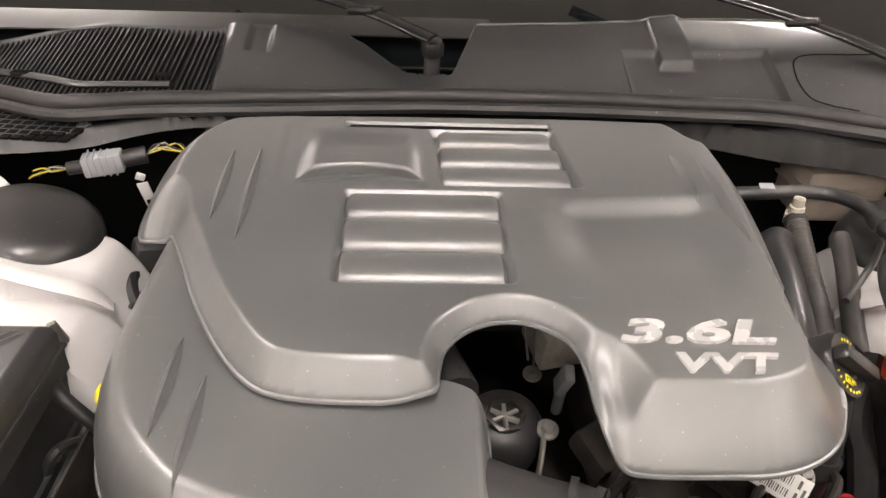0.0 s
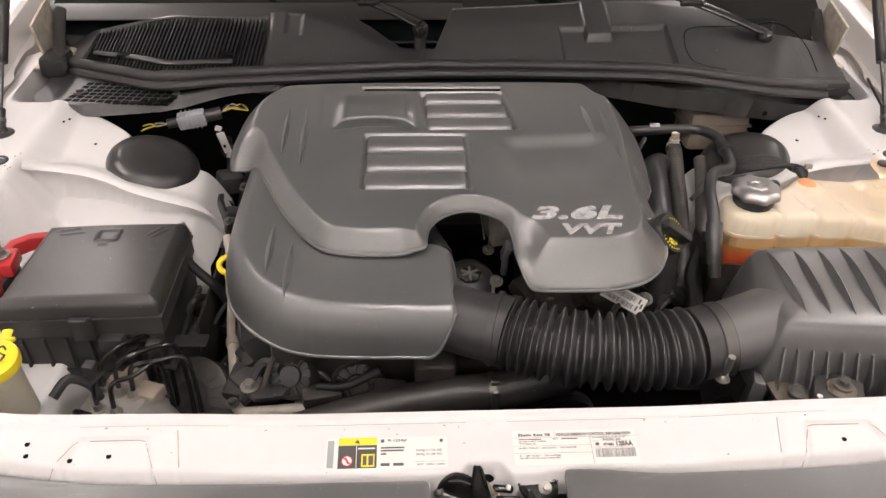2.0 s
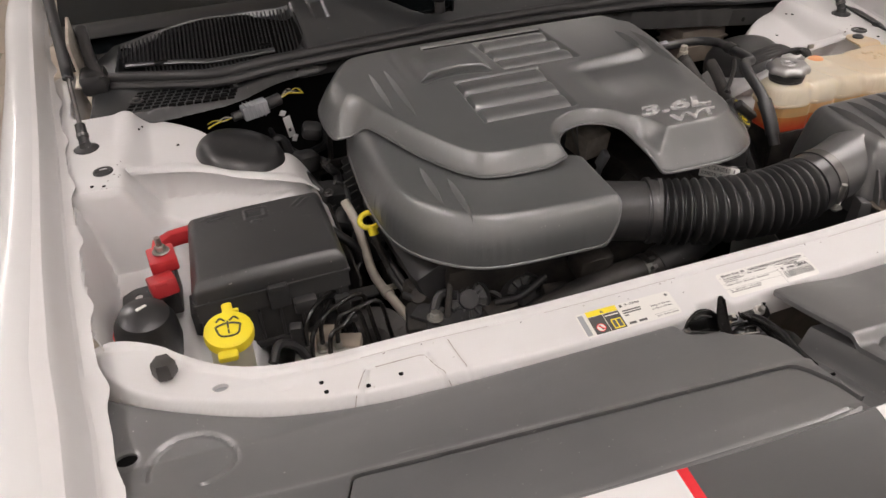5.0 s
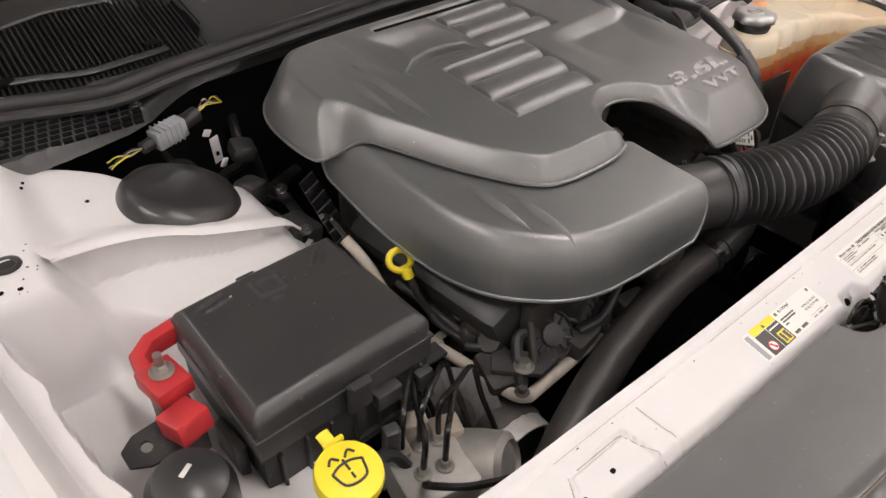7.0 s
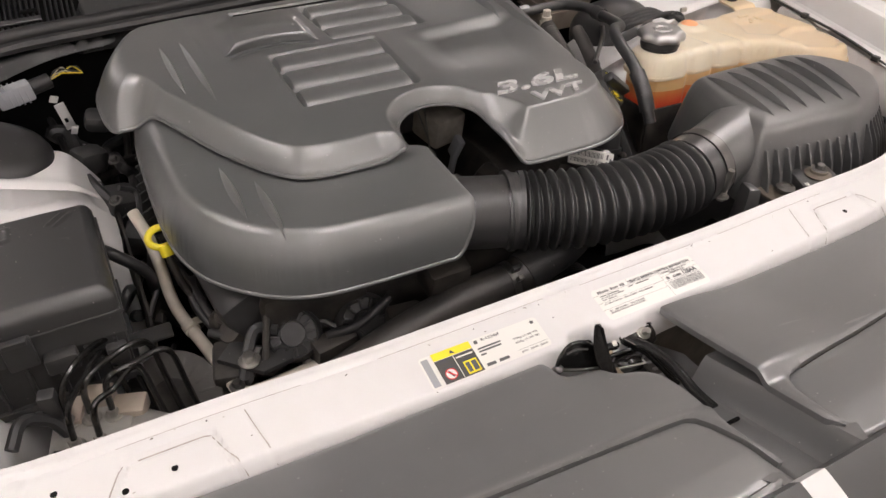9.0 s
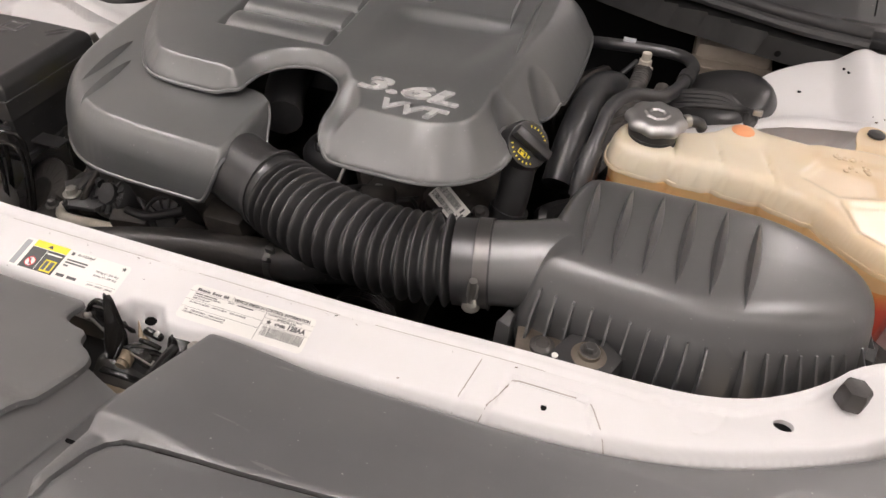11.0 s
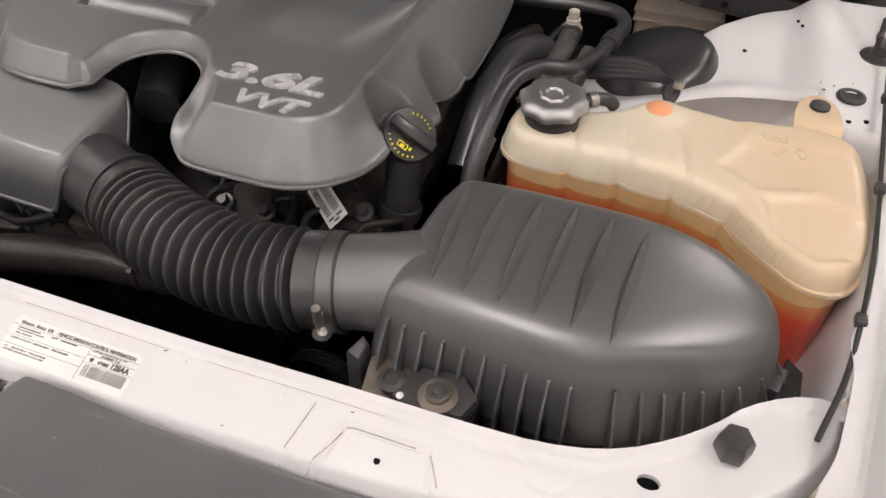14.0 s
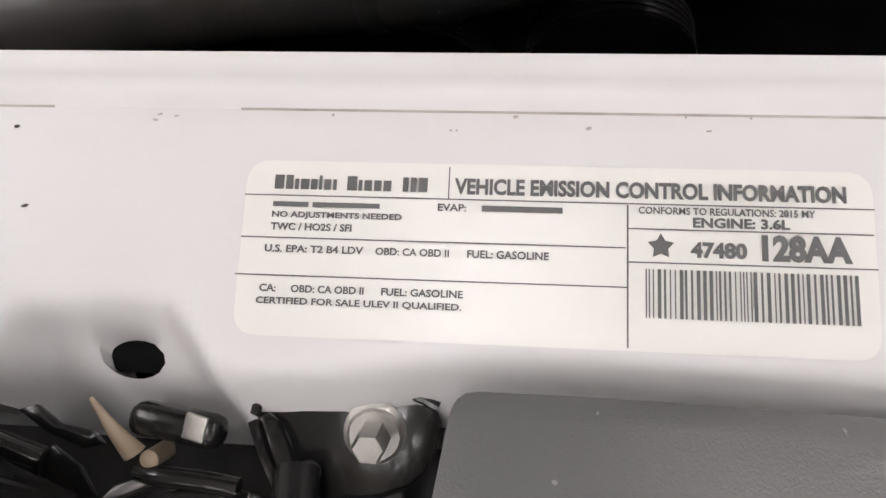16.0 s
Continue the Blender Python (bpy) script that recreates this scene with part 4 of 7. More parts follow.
hose = root("intake_hose", (0.15, 0.17, 0.83), "black rubber bellows air hose with steel band clamps", "hose")
part("inlet_tube", sweep([(-0.06, 0.235, 0.888), A0, (0.0, 0.208, 0.886), A1], 0.047, 12, 32), BLACK, hose)
part("collar", sweep([(0.030, 0.198, 0.885), (0.036, 0.196, 0.885)], 0.0525, 3, 32), BLACK, hose)
N = 17


def corrugated(s):
    if s < 0.095 or s > 0.885:
        return 0.0495
    ph = (s - 0.095) / 0.79 * N
    return 0.0405 + 0.0125 * (0.5 - 0.5 * math.cos(2 * math.pi * ph)) ** 1.15


part("bellows", sweep([(0.030, 0.198, 0.885), (0.07, 0.180, 0.884), (0.13, 0.158, 0.884), (0.20, 0.146, 0.886), (0.26, 0.146, 0.890), (0.330, 0.158, 0.896)], corrugated, 420, 40), BELLOWS, hose)
part("band_clamp", sweep([(0.313, 0.1550, 0.8942), (0.3285, 0.1578, 0.8958)], 0.0508, 4, 48), BAND, hose, "bright worm-drive steel band")
for x in (0.3125, 0.3290):
    part("band_edge", sweep([(x - 0.0006, 0.1549 + 0.18 * (x - 0.3125), 0.8942), (x + 0.0006, 0.1551 + 0.18 * (x - 0.3125), 0.8943)], 0.0517, 3, 48), BLACK, hose)
worm = part("clamp_screw", join(sweep([(0.3215, 0.108, 0.880), (0.3225, 0.1045, 0.914)], 0.0046, 6, 12), rbox((0.3222, 0.1095, 0.897), (0.013, 0.010, 0.020), 0.002, pose(0, 0, 0, -6, 0, 0))), STEEL, hose, "dull worm screw housing")
for k in range(5):
    part("thread", lathe([(0.0046, -0.0008), (0.0056, 0), (0.0046, 0.0008)], (0.3222, 0.1085, 0.874 + 0.0028 * k), 14), STEEL, worm)
part("screw_head", bolt_mesh((0.3212, 0.1088, 0.872), 0.0062, 0.006, pose(0, 0, 0, 180, 0, 0)), STEEL, worm)
part("band_clamp", sweep([(0.045, 0.1926, 0.885), (0.051, 0.1896, 0.885)], 0.0508, 3, 36), BLACK, hose, "black worm-drive band")

BOX_OUT = rounded([(0.362, 0.130), (0.370, 0.104), (0.40, 0.095), (0.47, 0.091), (0.54, 0.087), (0.578, 0.090), (0.612, 0.101), (0.66, 0.122), (0.705, 0.146), (0.736, 0.180), (0.744, 0.220), (0.730, 0.256), (0.700, 0.281), (0.655, 0.300), (0.57, 0.307), (0.45, 0.307), (0.402, 0.303), (0.382, 0.282), (0.366, 0.22)], 2)


def box_z(x, y, d):
    top = 0.955 + 0.012 * ease(0.08, 0.30, y) - 0.022 * ease(0.58, 0.75, x)
    w = np.interp(y, (0.10, 0.25), (0.0235, 0.018)) - d
    return top - 0.105 / np.interp(y, (0.10, 0.25), (0.0245, 0.019)) * 0.5 * (w + np.sqrt(w * w + 0.009 ** 2))


airbox = root("air_filter_housing", (0.55, 0.2, 0.78), "black plastic air filter housing with ribbed lid", "air filter housing")
part("lid", sheet(BOX_OUT, box_z, 0.0026, (), 0.006), AIRBOX, airbox, thick=0.003, angle=60)
for x0, y0, x1, y1 in ((0.424, 0.140, 0.419, 0.266), (0.454, 0.138, 0.457, 0.264), (0.486, 0.136, 0.492, 0.266), (0.519, 0.134, 0.526, 0.270), (0.552, 0.131, 0.560, 0.266), (0.586, 0.127, 0.594, 0.258)):
    part("lid_rib", wedge((x0, y0), (x1, y1), lambda x, y: box_z(x, y, np.maximum(inside(BOX_OUT, x, y), 0)), 0.0064, 0.0105, 34, 0.35), AIRBOX, airbox)
part("neck", sweep([(0.318, 0.156, 0.895), (0.345, 0.162, 0.898), (0.372, 0.168, 0.900), (0.41, 0.178, 0.903)], lambda s: 0.0475 + 0.006 * s * s, 12, 36), AIRBOX, airbox)
part("lower_case", prism([(p[0], p[1]) for p in (BOX_OUT - BOX_OUT.mean(0)) * 0.985 + BOX_OUT.mean(0)], 0.70, 0.8445, 0.002), BLACK, airbox)


def fin_at(x, y, top):
    """An upright stiffening fin standing off the wall, flared at its foot."""
    i = int(np.argmin(np.hypot(BOX_OUT[:, 0] - x, BOX_OUT[:, 1] - y)))
    a, b = Vector(BOX_OUT[i - 1]), Vector(BOX_OUT[(i + 1) % len(BOX_OUT)])
    along = (b - a).normalized()
    out = Vector((along.y, -along.x))
    foot = Vector(BOX_OUT[i])
    foot = foot + along * (Vector((x, y)) - foot).dot(along)
    prof = ((-0.03, 0.79), (0.022, 0.79), (0.021, top - 0.088), (0.0115, top - 0.050), (0.0035, top - 0.026), (-0.0125, top + 0.002), (-0.03, top + 0.002))
    V = [(foot.x + out.x * n + along.x * k, foot.y + out.y * n + along.y * k, z) for k in (-0.0013, 0.0013) for n, z in prof]
    n = len(prof)
    return V, [tuple(range(n))[::-1], tuple(range(n, 2 * n))] + [(k, (k + 1) % n, (k + 1) % n + n, k + n) for k in range(n)]


for k in range(10):
    part("rib", fin_at(0.388 + 0.0196 * k, 0.093, 0.918 - 0.0010 * k), AIRBOX, airbox)
for x, y in ((0.604, 0.098), (0.626, 0.107), (0.644, 0.115), (0.660, 0.122), (0.676, 0.130), (0.692, 0.139), (0.708, 0.150), (0.730, 0.172), (0.741, 0.205)):
    part("rib", fin_at(x, y, 0.910 - 0.14 * (x - 0.604)), AIRBOX, airbox)
part("neck_web", prism([(0.352, 0.090), (0.372, 0.082), (0.374, 0.110), (0.362, 0.120)], 0.80, 0.880, 0.004, 0.25), AIRBOX, airbox)
part("corner_foot", prism([(0.742, 0.170), (0.762, 0.186), (0.764, 0.232), (0.748, 0.248), (0.738, 0.21)], 0.79, 0.856, 0.004, 0.10), BLACK, airbox)
part("edge_clip", rbox((0.735, 0.20, 0.85), (0.012, 0.03, 0.05), 0.002, pose(0, 0, 0, 0, 0, -15)), BLACK, airbox)
brk = part("mounting_bracket", prism([(0.415, 0.058), (0.440, 0.052), (0.482, 0.058), (0.490, 0.080), (0.470, 0.100), (0.432, 0.096)], 0.868, 0.888, 0.004), BLACK, airbox, "black bracket block")
part("flange_washer", lathe([(0.017, 0), (0.018, 0.002), (0.012, 0.005), (0.012, 0.009)], (0.456, 0.070, 0.888), 24), RUSTY, brk)
part("bolt", bolt_mesh((0.456, 0.070, 0.896), 0.0065, 0.008), DULL, brk)
part("grommet", lathe([(0.012, -0.004), (0.013, 0.002), (0.008, 0.005), (0.007, 0.003)], (0.408, 0.078, 0.876), 18), DUSTY, brk)
part("white_pin", lathe([(0.003, 0), (0.0035, 0.004), (0.001, 0.006)], (0.424, 0.060, 0.884), 10), LABEL, brk)
part("support_plate", rbox((0.415, 0.082, 0.866), (0.07, 0.05, 0.004), 0.001, pose(0, 0, 0, 6, 0, 8)), RUSTY, airbox, "dusty brown support plate")
part("lower_ledge", sheet(rounded([(0.48, 0.06), (0.56, 0.048), (0.66, 0.060), (0.70, 0.10), (0.66, 0.10), (0.50, 0.09)], 1), lambda x, y, d: 0.815 + 0.01 * np.sin(40 * x) * 0.3 + 0 * y, 0.005), RUSTY, airbox, "dusty ledge under the housing", thick=0.003)
part("side_tab", prism([(0.735, 0.16), (0.752, 0.17), (0.756, 0.205), (0.738, 0.225)], 0.80, 0.86, 0.003), BLACK, airbox)

# ---- the coolant tank ----
TANK_OUT = rounded([(0.410, 0.382), (0.455, 0.366), (0.515, 0.370), (0.592, 0.366), (0.655, 0.352), (0.700, 0.306), (0.745, 0.274), (0.788, 0.290), (0.803, 0.37), (0.796, 0.488), (0.740, 0.512), (0.672, 0.496), (0.61, 0.500), (0.575, 0.506), (0.545, 0.482), (0.50, 0.452), (0.455, 0.462), (0.412, 0.448)], 2)

dense = np.vstack([TANK_OUT + (np.roll(TANK_OUT, -1, 0) - TANK_OUT) * k / 5 for k in range(5)]).reshape(5, -1, 2).transpose(1, 0, 2).reshape(-1, 2)
for a in (0.492, 0.548, 0.606, 0.664):
    dense[:, 1] += np.where(dense[:, 1] < 0.41, 0.006 * np.exp(-(((dense[:, 0] - a) / 0.007) ** 2)), 0)
TANK_OUT = dense


def tank_z(x, y, d):
    s = np.clip(d / 0.020, 0, 1)
    z = 0.946 - 0.033 * (1 - np.sqrt(np.clip(1 - (1 - s) ** 2.2, 0, 1))) - 0.006 * ease(0.55, 0.75, x)
    # grooves between the cells
    for a in (0.488, 0.545, 0.605):
        z = z - 0.0040 * np.exp(-(((x - a + 0.25 * (y - 0.42)) / 0.0030) ** 2)) * ease(0.45, 0.41, y)
    # the outer end: a front lobe, a middle step and a raised rear deck, with creases between
    lobe = ease(0.0, 0.010, inside([(0.688, 0.372), (0.700, 0.318), (0.745, 0.290), (0.786, 0.306), (0.796, 0.376), (0.745, 0.392)], x, y))
    z = z - 0.0060 * lobe
    z = z - 0.0030 * ease(0.0, 0.010, inside([(0.640, 0.400), (0.688, 0.372), (0.745, 0.392), (0.742, 0.440), (0.668, 0.452)], x, y))
    z = z + 0.0040 * ease(0.452, 0.462, y - 0.10 * (x - 0.70)) * ease(0.655, 0.672, x)
    # a swelling under the plug
    z = z + 0.006 * ease(0.034, 0.014, np.hypot(x - 0.572, y - 0.466))
    return z


tank = root("coolant_tank", (0.62, 0.42, 0.78), "milky translucent coolant tank, stained orange, half full of red coolant", "coolant tank")
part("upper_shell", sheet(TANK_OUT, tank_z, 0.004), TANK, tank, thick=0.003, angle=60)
c = TANK_OUT.mean(0)
grown = (TANK_OUT - c) * 1.012 + c
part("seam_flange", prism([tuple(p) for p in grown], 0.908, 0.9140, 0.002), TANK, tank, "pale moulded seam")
part("lower_shell", prism([tuple(p) for p in (TANK_OUT - c) * (0.965, 0.98) + c], 0.888, 0.9085, 0.0), AMBER, tank)
part("coolant", prism([tuple(p) for p in (TANK_OUT - c) * (0.962, 0.978) + c], 0.79, 0.8878, 0.0), LIQUID, tank, "red coolant seen through the tank wall")
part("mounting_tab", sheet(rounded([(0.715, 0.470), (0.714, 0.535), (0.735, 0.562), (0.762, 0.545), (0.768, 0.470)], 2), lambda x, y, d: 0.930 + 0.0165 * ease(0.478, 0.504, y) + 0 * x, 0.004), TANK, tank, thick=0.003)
part("push_pin", lathe([(0.011, 0), (0.011, 0.003), (0.006, 0.006), (0.003, 0.0062)], (0.740, 0.533, 0.9475), 20), BLACK, tank)
part("orange_plug", lathe([(0.019, -0.008), (0.019, 0.003), (0.0175, 0.008), (0.0135, 0.0125), (0.008, 0.0150), (0.002, 0.0158)], (0.572, 0.466, 0.9405), 28), ORANGE, tank)
capc = (0.462, 0.4175, 0.940)
part("filler_neck", lathe([(0.033, -0.006), (0.033, 0.003), (0.0305, 0.005), (0.0305, 0.010), (0.032, 0.0115), (0.032, 0.016), (0.030, 0.026)], capc, 32), BLACK, tank)
pcap = part("pressure_cap", lathe([(0.031, 0.022), (0.0365, 0.023), (0.0375, 0.026), (0.0365, 0.032), (0.032, 0.0365), (0.026, 0.0375), (0.016, 0.0370), (0.014, 0.0395), (0.010, 0.0395), (0.008, 0.037), (0.003, 0.038)], capc, 64, None, 8, 0.055), BRIGHT, tank, "bright steel pressure cap")

rnd = random.Random(17)
for k in range(14):
    bx, by = 0.705 + rnd.uniform(-0.02, 0.022), 0.455 + rnd.uniform(-0.014, 0.012)
    r = rnd.uniform(0.0018, 0.0045)
    bz = float(tank_z(np.array([bx]), np.array([by]), np.ones(1))[0])
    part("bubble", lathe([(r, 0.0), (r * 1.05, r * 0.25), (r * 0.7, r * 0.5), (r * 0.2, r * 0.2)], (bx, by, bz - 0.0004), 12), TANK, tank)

# ---- scuttle: seal, grille, mesh panel, wipers, windscreen ----
scuttle = root("cowl", (0, 0.95, 0.95), "black plastic scuttle panel with slatted air grille below the windscreen", "cowl")
SEAL_Y = ((-0.80, -0.70, -0.56, -0.325, -0.08, 0.17, 0.43, 0.60, 0.72, 0.80), (0.93, 0.885, 0.822, 0.842, 0.868, 0.868, 0.851, 0.806, 0.785, 0.80))


def seal_y(x):
    return np.interp(x, *SEAL_Y)


TOPX = (-0.90, -0.74, -0.40, -0.364, -0.28, -0.19, -0.10, -0.06, -0.03, 0.01, 0.26, 0.54, 0.60, 0.66, 0.9)
TOPY = (1.02, 1.03, 1.035, 1.02, 1.02, 1.01, 0.925, 0.912, 0.92, 1.045, 1.062, 1.085, 1.05, 0.95, 0.90)


def scuttle_z(x, y, d):
    back = np.interp(x, TOPX, TOPY)
    lo = seal_y(x)
    t = np.clip((y - lo) / 0.16, 0, 1.3)
    z = 0.990 + 0.056 * t ** 0.9 - 0.012 * ease(0.45, 0.75, np.abs(x))
    flat = ease(-0.36, -0.40, x)
    z = z * (1 - flat) + (0.984 + 0.046 * t - 0.012 * ease(-0.6, -0.8, x)) * flat
    well = inside([(-0.76, 0.90), (-0.60, 0.848), (-0.37, 0.858), (-0.375, 1.025), (-0.74, 1.022)], x, y)
    z = z - 0.012 * ease(0.0, 0.006, well)
    z = z - 0.010 * ease(0.0, 0.009, field_box(x, y, 0.235, 0.47, 0.86, 0.985)) * (1 - ease(0.0, 0.006, field_box(x, y, 0.292, 0.350, 0.945, 1.09))) + 0.006 * ease(0.0, 0.006, field_box(x, y, 0.292, 0.350, 0.945, 1.09))
    z = z - 0.006 * ease(0.0, 0.008, field_box(x, y, -0.34, -0.30, 0.945, 1.02))
    return z - 0.03 * ease(0.003, 0.0, np.where(y > lo + 0.05, d, 1))


cowl_out = np.array([(x, float(seal_y(x)) - 0.012) for x in np.linspace(-0.82, 0.80, 60)] + [(x, float(np.interp(x, TOPX, TOPY))) for x in np.linspace(0.80, -0.82, 324)])
part("panel", sheet(cowl_out, scuttle_z, 0.0032), COWLP, scuttle, thick=0.003)


def slat(x, y0, y1):
    """One slat of the air grille, on edge, leaning a little."""
    pts = []
    for y in (y0, (y0 + y1) / 2, y1):
        t = (y - float(seal_y(x))) / 0.16
        pts.append((x + 0.05 * (y - y0), y, 0.9815 + 0.046 * t - 0.012 * float(ease(-0.6, -0.8, x))))
    V, F = [], []
    for px, py, pz in pts:
        V += [(px - 0.0014, py, pz - 0.009), (px + 0.0014, py, pz - 0.009), (px + 0.0014, py, pz), (px - 0.0014, py, pz)]
    for a in (0, 4):
        F += [(a + k, a + (k + 1) % 4, a + 4 + (k + 1) % 4, a + 4 + k) for k in range(4)]
    return V, F + [(3, 2, 1, 0), (8, 9, 10, 11)]


for k in range(44):
    x = -0.735 + 0.0083 * k
    f = float(seal_y(x))
    front = x > -0.43
    part("grille_slat", slat(x, f + 0.012 if front else f + 0.062, 1.022), SLAT, scuttle)
    if not front and x > -0.70:
        part("grille_slat", slat(x, f + 0.012, f + 0.042), SLAT, scuttle)
part("grille_rail", sweep([(x, float(seal_y(x)) + 0.051, 0.996 - 0.010 * float(ease(-0.6, -0.78, x))) for x in np.linspace(-0.73, -0.435, 12)], 0.0085, 40, 8, flat=0.5), COWLP, scuttle)
# a black sheet gives the shade between the slats
part("grille_shade", sheet(rounded([(-0.755, 0.905), (-0.60, 0.850), (-0.368, 0.860), (-0.372, 1.022), (-0.738, 1.020)], 1), lambda x, y, d: scuttle_z(x, y, d + 1) + 0.0015, 0.01), DARK, scuttle, "black sheet for the shade under the grille slats")
# black blocks give the shade inside the rail notches
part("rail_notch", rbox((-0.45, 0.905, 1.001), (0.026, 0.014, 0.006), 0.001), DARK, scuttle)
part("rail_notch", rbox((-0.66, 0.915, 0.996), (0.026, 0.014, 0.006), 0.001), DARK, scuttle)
gap = path_points([(0.56, 0.838), (0.52, 0.852), (0.497, 0.872), (0.494, 0.92), (0.515, 0.962), (0.60, 0.966), (0.656, 0.970), (0.70, 0.978), (0.735, 0.95), (0.748, 0.90), (0.745, 0.83)], 90)
part("access_panel_gap", sweep([(x, y, float(scuttle_z(np.array([x]), np.array([y]), np.ones(1))[0]) - 0.0002) for x, y, *_ in [(p[0], p[1]) for p in gap]], 0.0013, 200, 6), DARK, scuttle, "dark gap round the access panel")
part("panel_edge", sweep([(x, float(np.interp(x, TOPX, TOPY)) - 0.003, float(scuttle_z(np.array([x]), np.array([np.interp(x, TOPX, TOPY) - 0.004]), np.ones(1))[0])) for x in np.linspace(0.015, 0.59, 40)], 0.0028, 120, 8), COWLP, scuttle)
seal_pts = [(x, float(seal_y(x)) - 0.010, 0.996 - 0.012 * float(ease(0.4, 0.75, abs(x)))) for x in np.linspace(-0.76, 0.74, 16)]
seal = root("hood_seal", (0, 0.84, 0.98), "black rubber hood seal along the bulkhead", "seal")
part("bulb", sweep(seal_pts, 0.012, 90, 12), RUBBER, seal)
part("carrier", sweep([(x, y - 0.013, z - 0.012) for x, y, z in seal_pts], 0.009, 90, 8), BLACK, seal)
part("bulkhead", sheet(np.array([(-0.40, 0.862), (-0.2, 0.874), (0.0, 0.884), (0.23, 0.888), (0.343, 0.836), (0.435, 0.793), (0.564, 0.755), (0.70, 0.748), (0.85, 0.75), (0.88, 1.05), (-0.40, 1.05)]), lambda x, y, d: 0.968 - 0.02 * ease(0.5, 0.8, np.abs(x)) - 0.034 * ease(0.007, 0.0, d) + 0 * y, 0.012), NEARBLACK,
     label="black bulkhead panel behind the engine", category="bulkhead", kind="structure", thick=0.003)


# left mesh panel: a filter cover with a lattice of square openings
mesh = root("filter_cover", (-0.6, 0.77, 0.95), "black plastic cover with a square mesh over the cabin air inlet", "filter cover")
MP = rounded([(-0.81, 0.738), (-0.80, 0.90), (-0.72, 0.885), (-0.60, 0.832), (-0.45, 0.848), (-0.335, 0.866), (-0.335, 0.852), (-0.42, 0.840), (-0.474, 0.812), (-0.53, 0.770), (-0.63, 0.752), (-0.72, 0.742)], 1)


def mesh_z(x, y, d):
    return 0.964 + 0.05 * (y - 0.77) - 0.022 * ease(0.010, 0.0, d) * ease(0.87, 0.85, y)


part("panel", sheet(MP, mesh_z, 0.0035), COWLP, mesh, thick=0.004)
# openings are black blocks on the solid panel, as painted shade
for i in range(13):
    for j in range(6):
        x, y = -0.735 + 0.0155 * i + 0.004 * j, 0.765 + 0.0135 * j - 0.0012 * i
        if x > -0.60 + 0.05 * (5 - j) * 0.6 or y > 0.86 - 0.36 * (x + 0.74):
            continue
        z = float(mesh_z(np.array([x]), np.array([y]), np.array([1.0]))[0])
        part("mesh_opening", prism([(x, y), (x + 0.0124, y - 0.0006), (x + 0.0138, y + 0.0102), (x + 0.0015, y + 0.0106)], z - 0.003, z + 0.0006, 0.0), DARK, mesh)
part("screw", bolt_mesh((-0.53, 0.795, 0.9665), 0.006, 0.005), BLACK, mesh)
part("screw", bolt_mesh((-0.715, 0.80, 0.9665), 0.008, 0.006), BLACK, mesh)

# windscreen and dashboard shade behind it
part("windscreen", loft(14, 24, lambda s, t: ((t - 0.5) * 1.7, 0.975 + 0.16 * (0.25 - (t - 0.5) ** 2) + 0.90 * s, 0.985 + 0.48 * s)), GLASS, label="dark raked windscreen glass", category="windscreen", kind="structure", thick=0.004)


# added plate that blacks out a bright gap behind the wiper notch
part("gap_blackout", rbox((-0.05, 1.047, 0.95), (1.5, 0.006, 0.096), 0.001), NEARBLACK, scuttle, "added black plate that darkens the gap under the glass")
part("rear_ledge", loft(40, 6, lambda u, v: (-0.86 + 0.90 * u, 1.018 + 0.07 * v + 0.05 * (0.25 - (u * 0.5 - 0.5) ** 2), 1.030 + 0.012 * v + 0.004 * math.sin(math.pi * v))), LEDGE, scuttle, "grey rear ledge against the glass", thick=0.003)


def wiper(pivot, tip, name_group="wiper arms"):
    w = root("wiper", pivot, "glossy black wiper arm on the windscreen", "wiper", name_group)
    p, q = Vector(pivot), Vector(tip)
    part("arm", sweep([p + Vector((0, 0, 0.012)), p.lerp(q, 0.25) + Vector((0, 0, 0.02)), p.lerp(q, 0.6) + Vector((0, 0, 0.015)), q], lambda s: 0.0165 - 0.006 * s, 30, 14, flat=0.45), SATIN, w)
    part("knuckle", rbox(tuple(p.lerp(q, 0.30) + Vector((0, 0, 0.020))), (0.05, 0.030, 0.014), 0.005, pose(0, 0, 0, 10, 10, math.degrees(math.atan2(q.y - p.y, q.x - p.x)))), SATIN, w)
    part("pivot_cap", lathe([(0.017, -0.010), (0.0175, 0.004), (0.014, 0.012), (0.006, 0.015)], pivot, 20, pose(0, 0, 0, 14, 0, 0)), SATIN, w)
    part("spindle", lathe([(0.012, -0.05), (0.012, -0.008)], pivot, 12), BLACK, w)
    return w


wiper((-0.058, 0.925, 1.046), (-0.40, 1.13, 1.10))
wiper((0.665, 0.93, 1.028), (0.20, 1.17, 1.13))


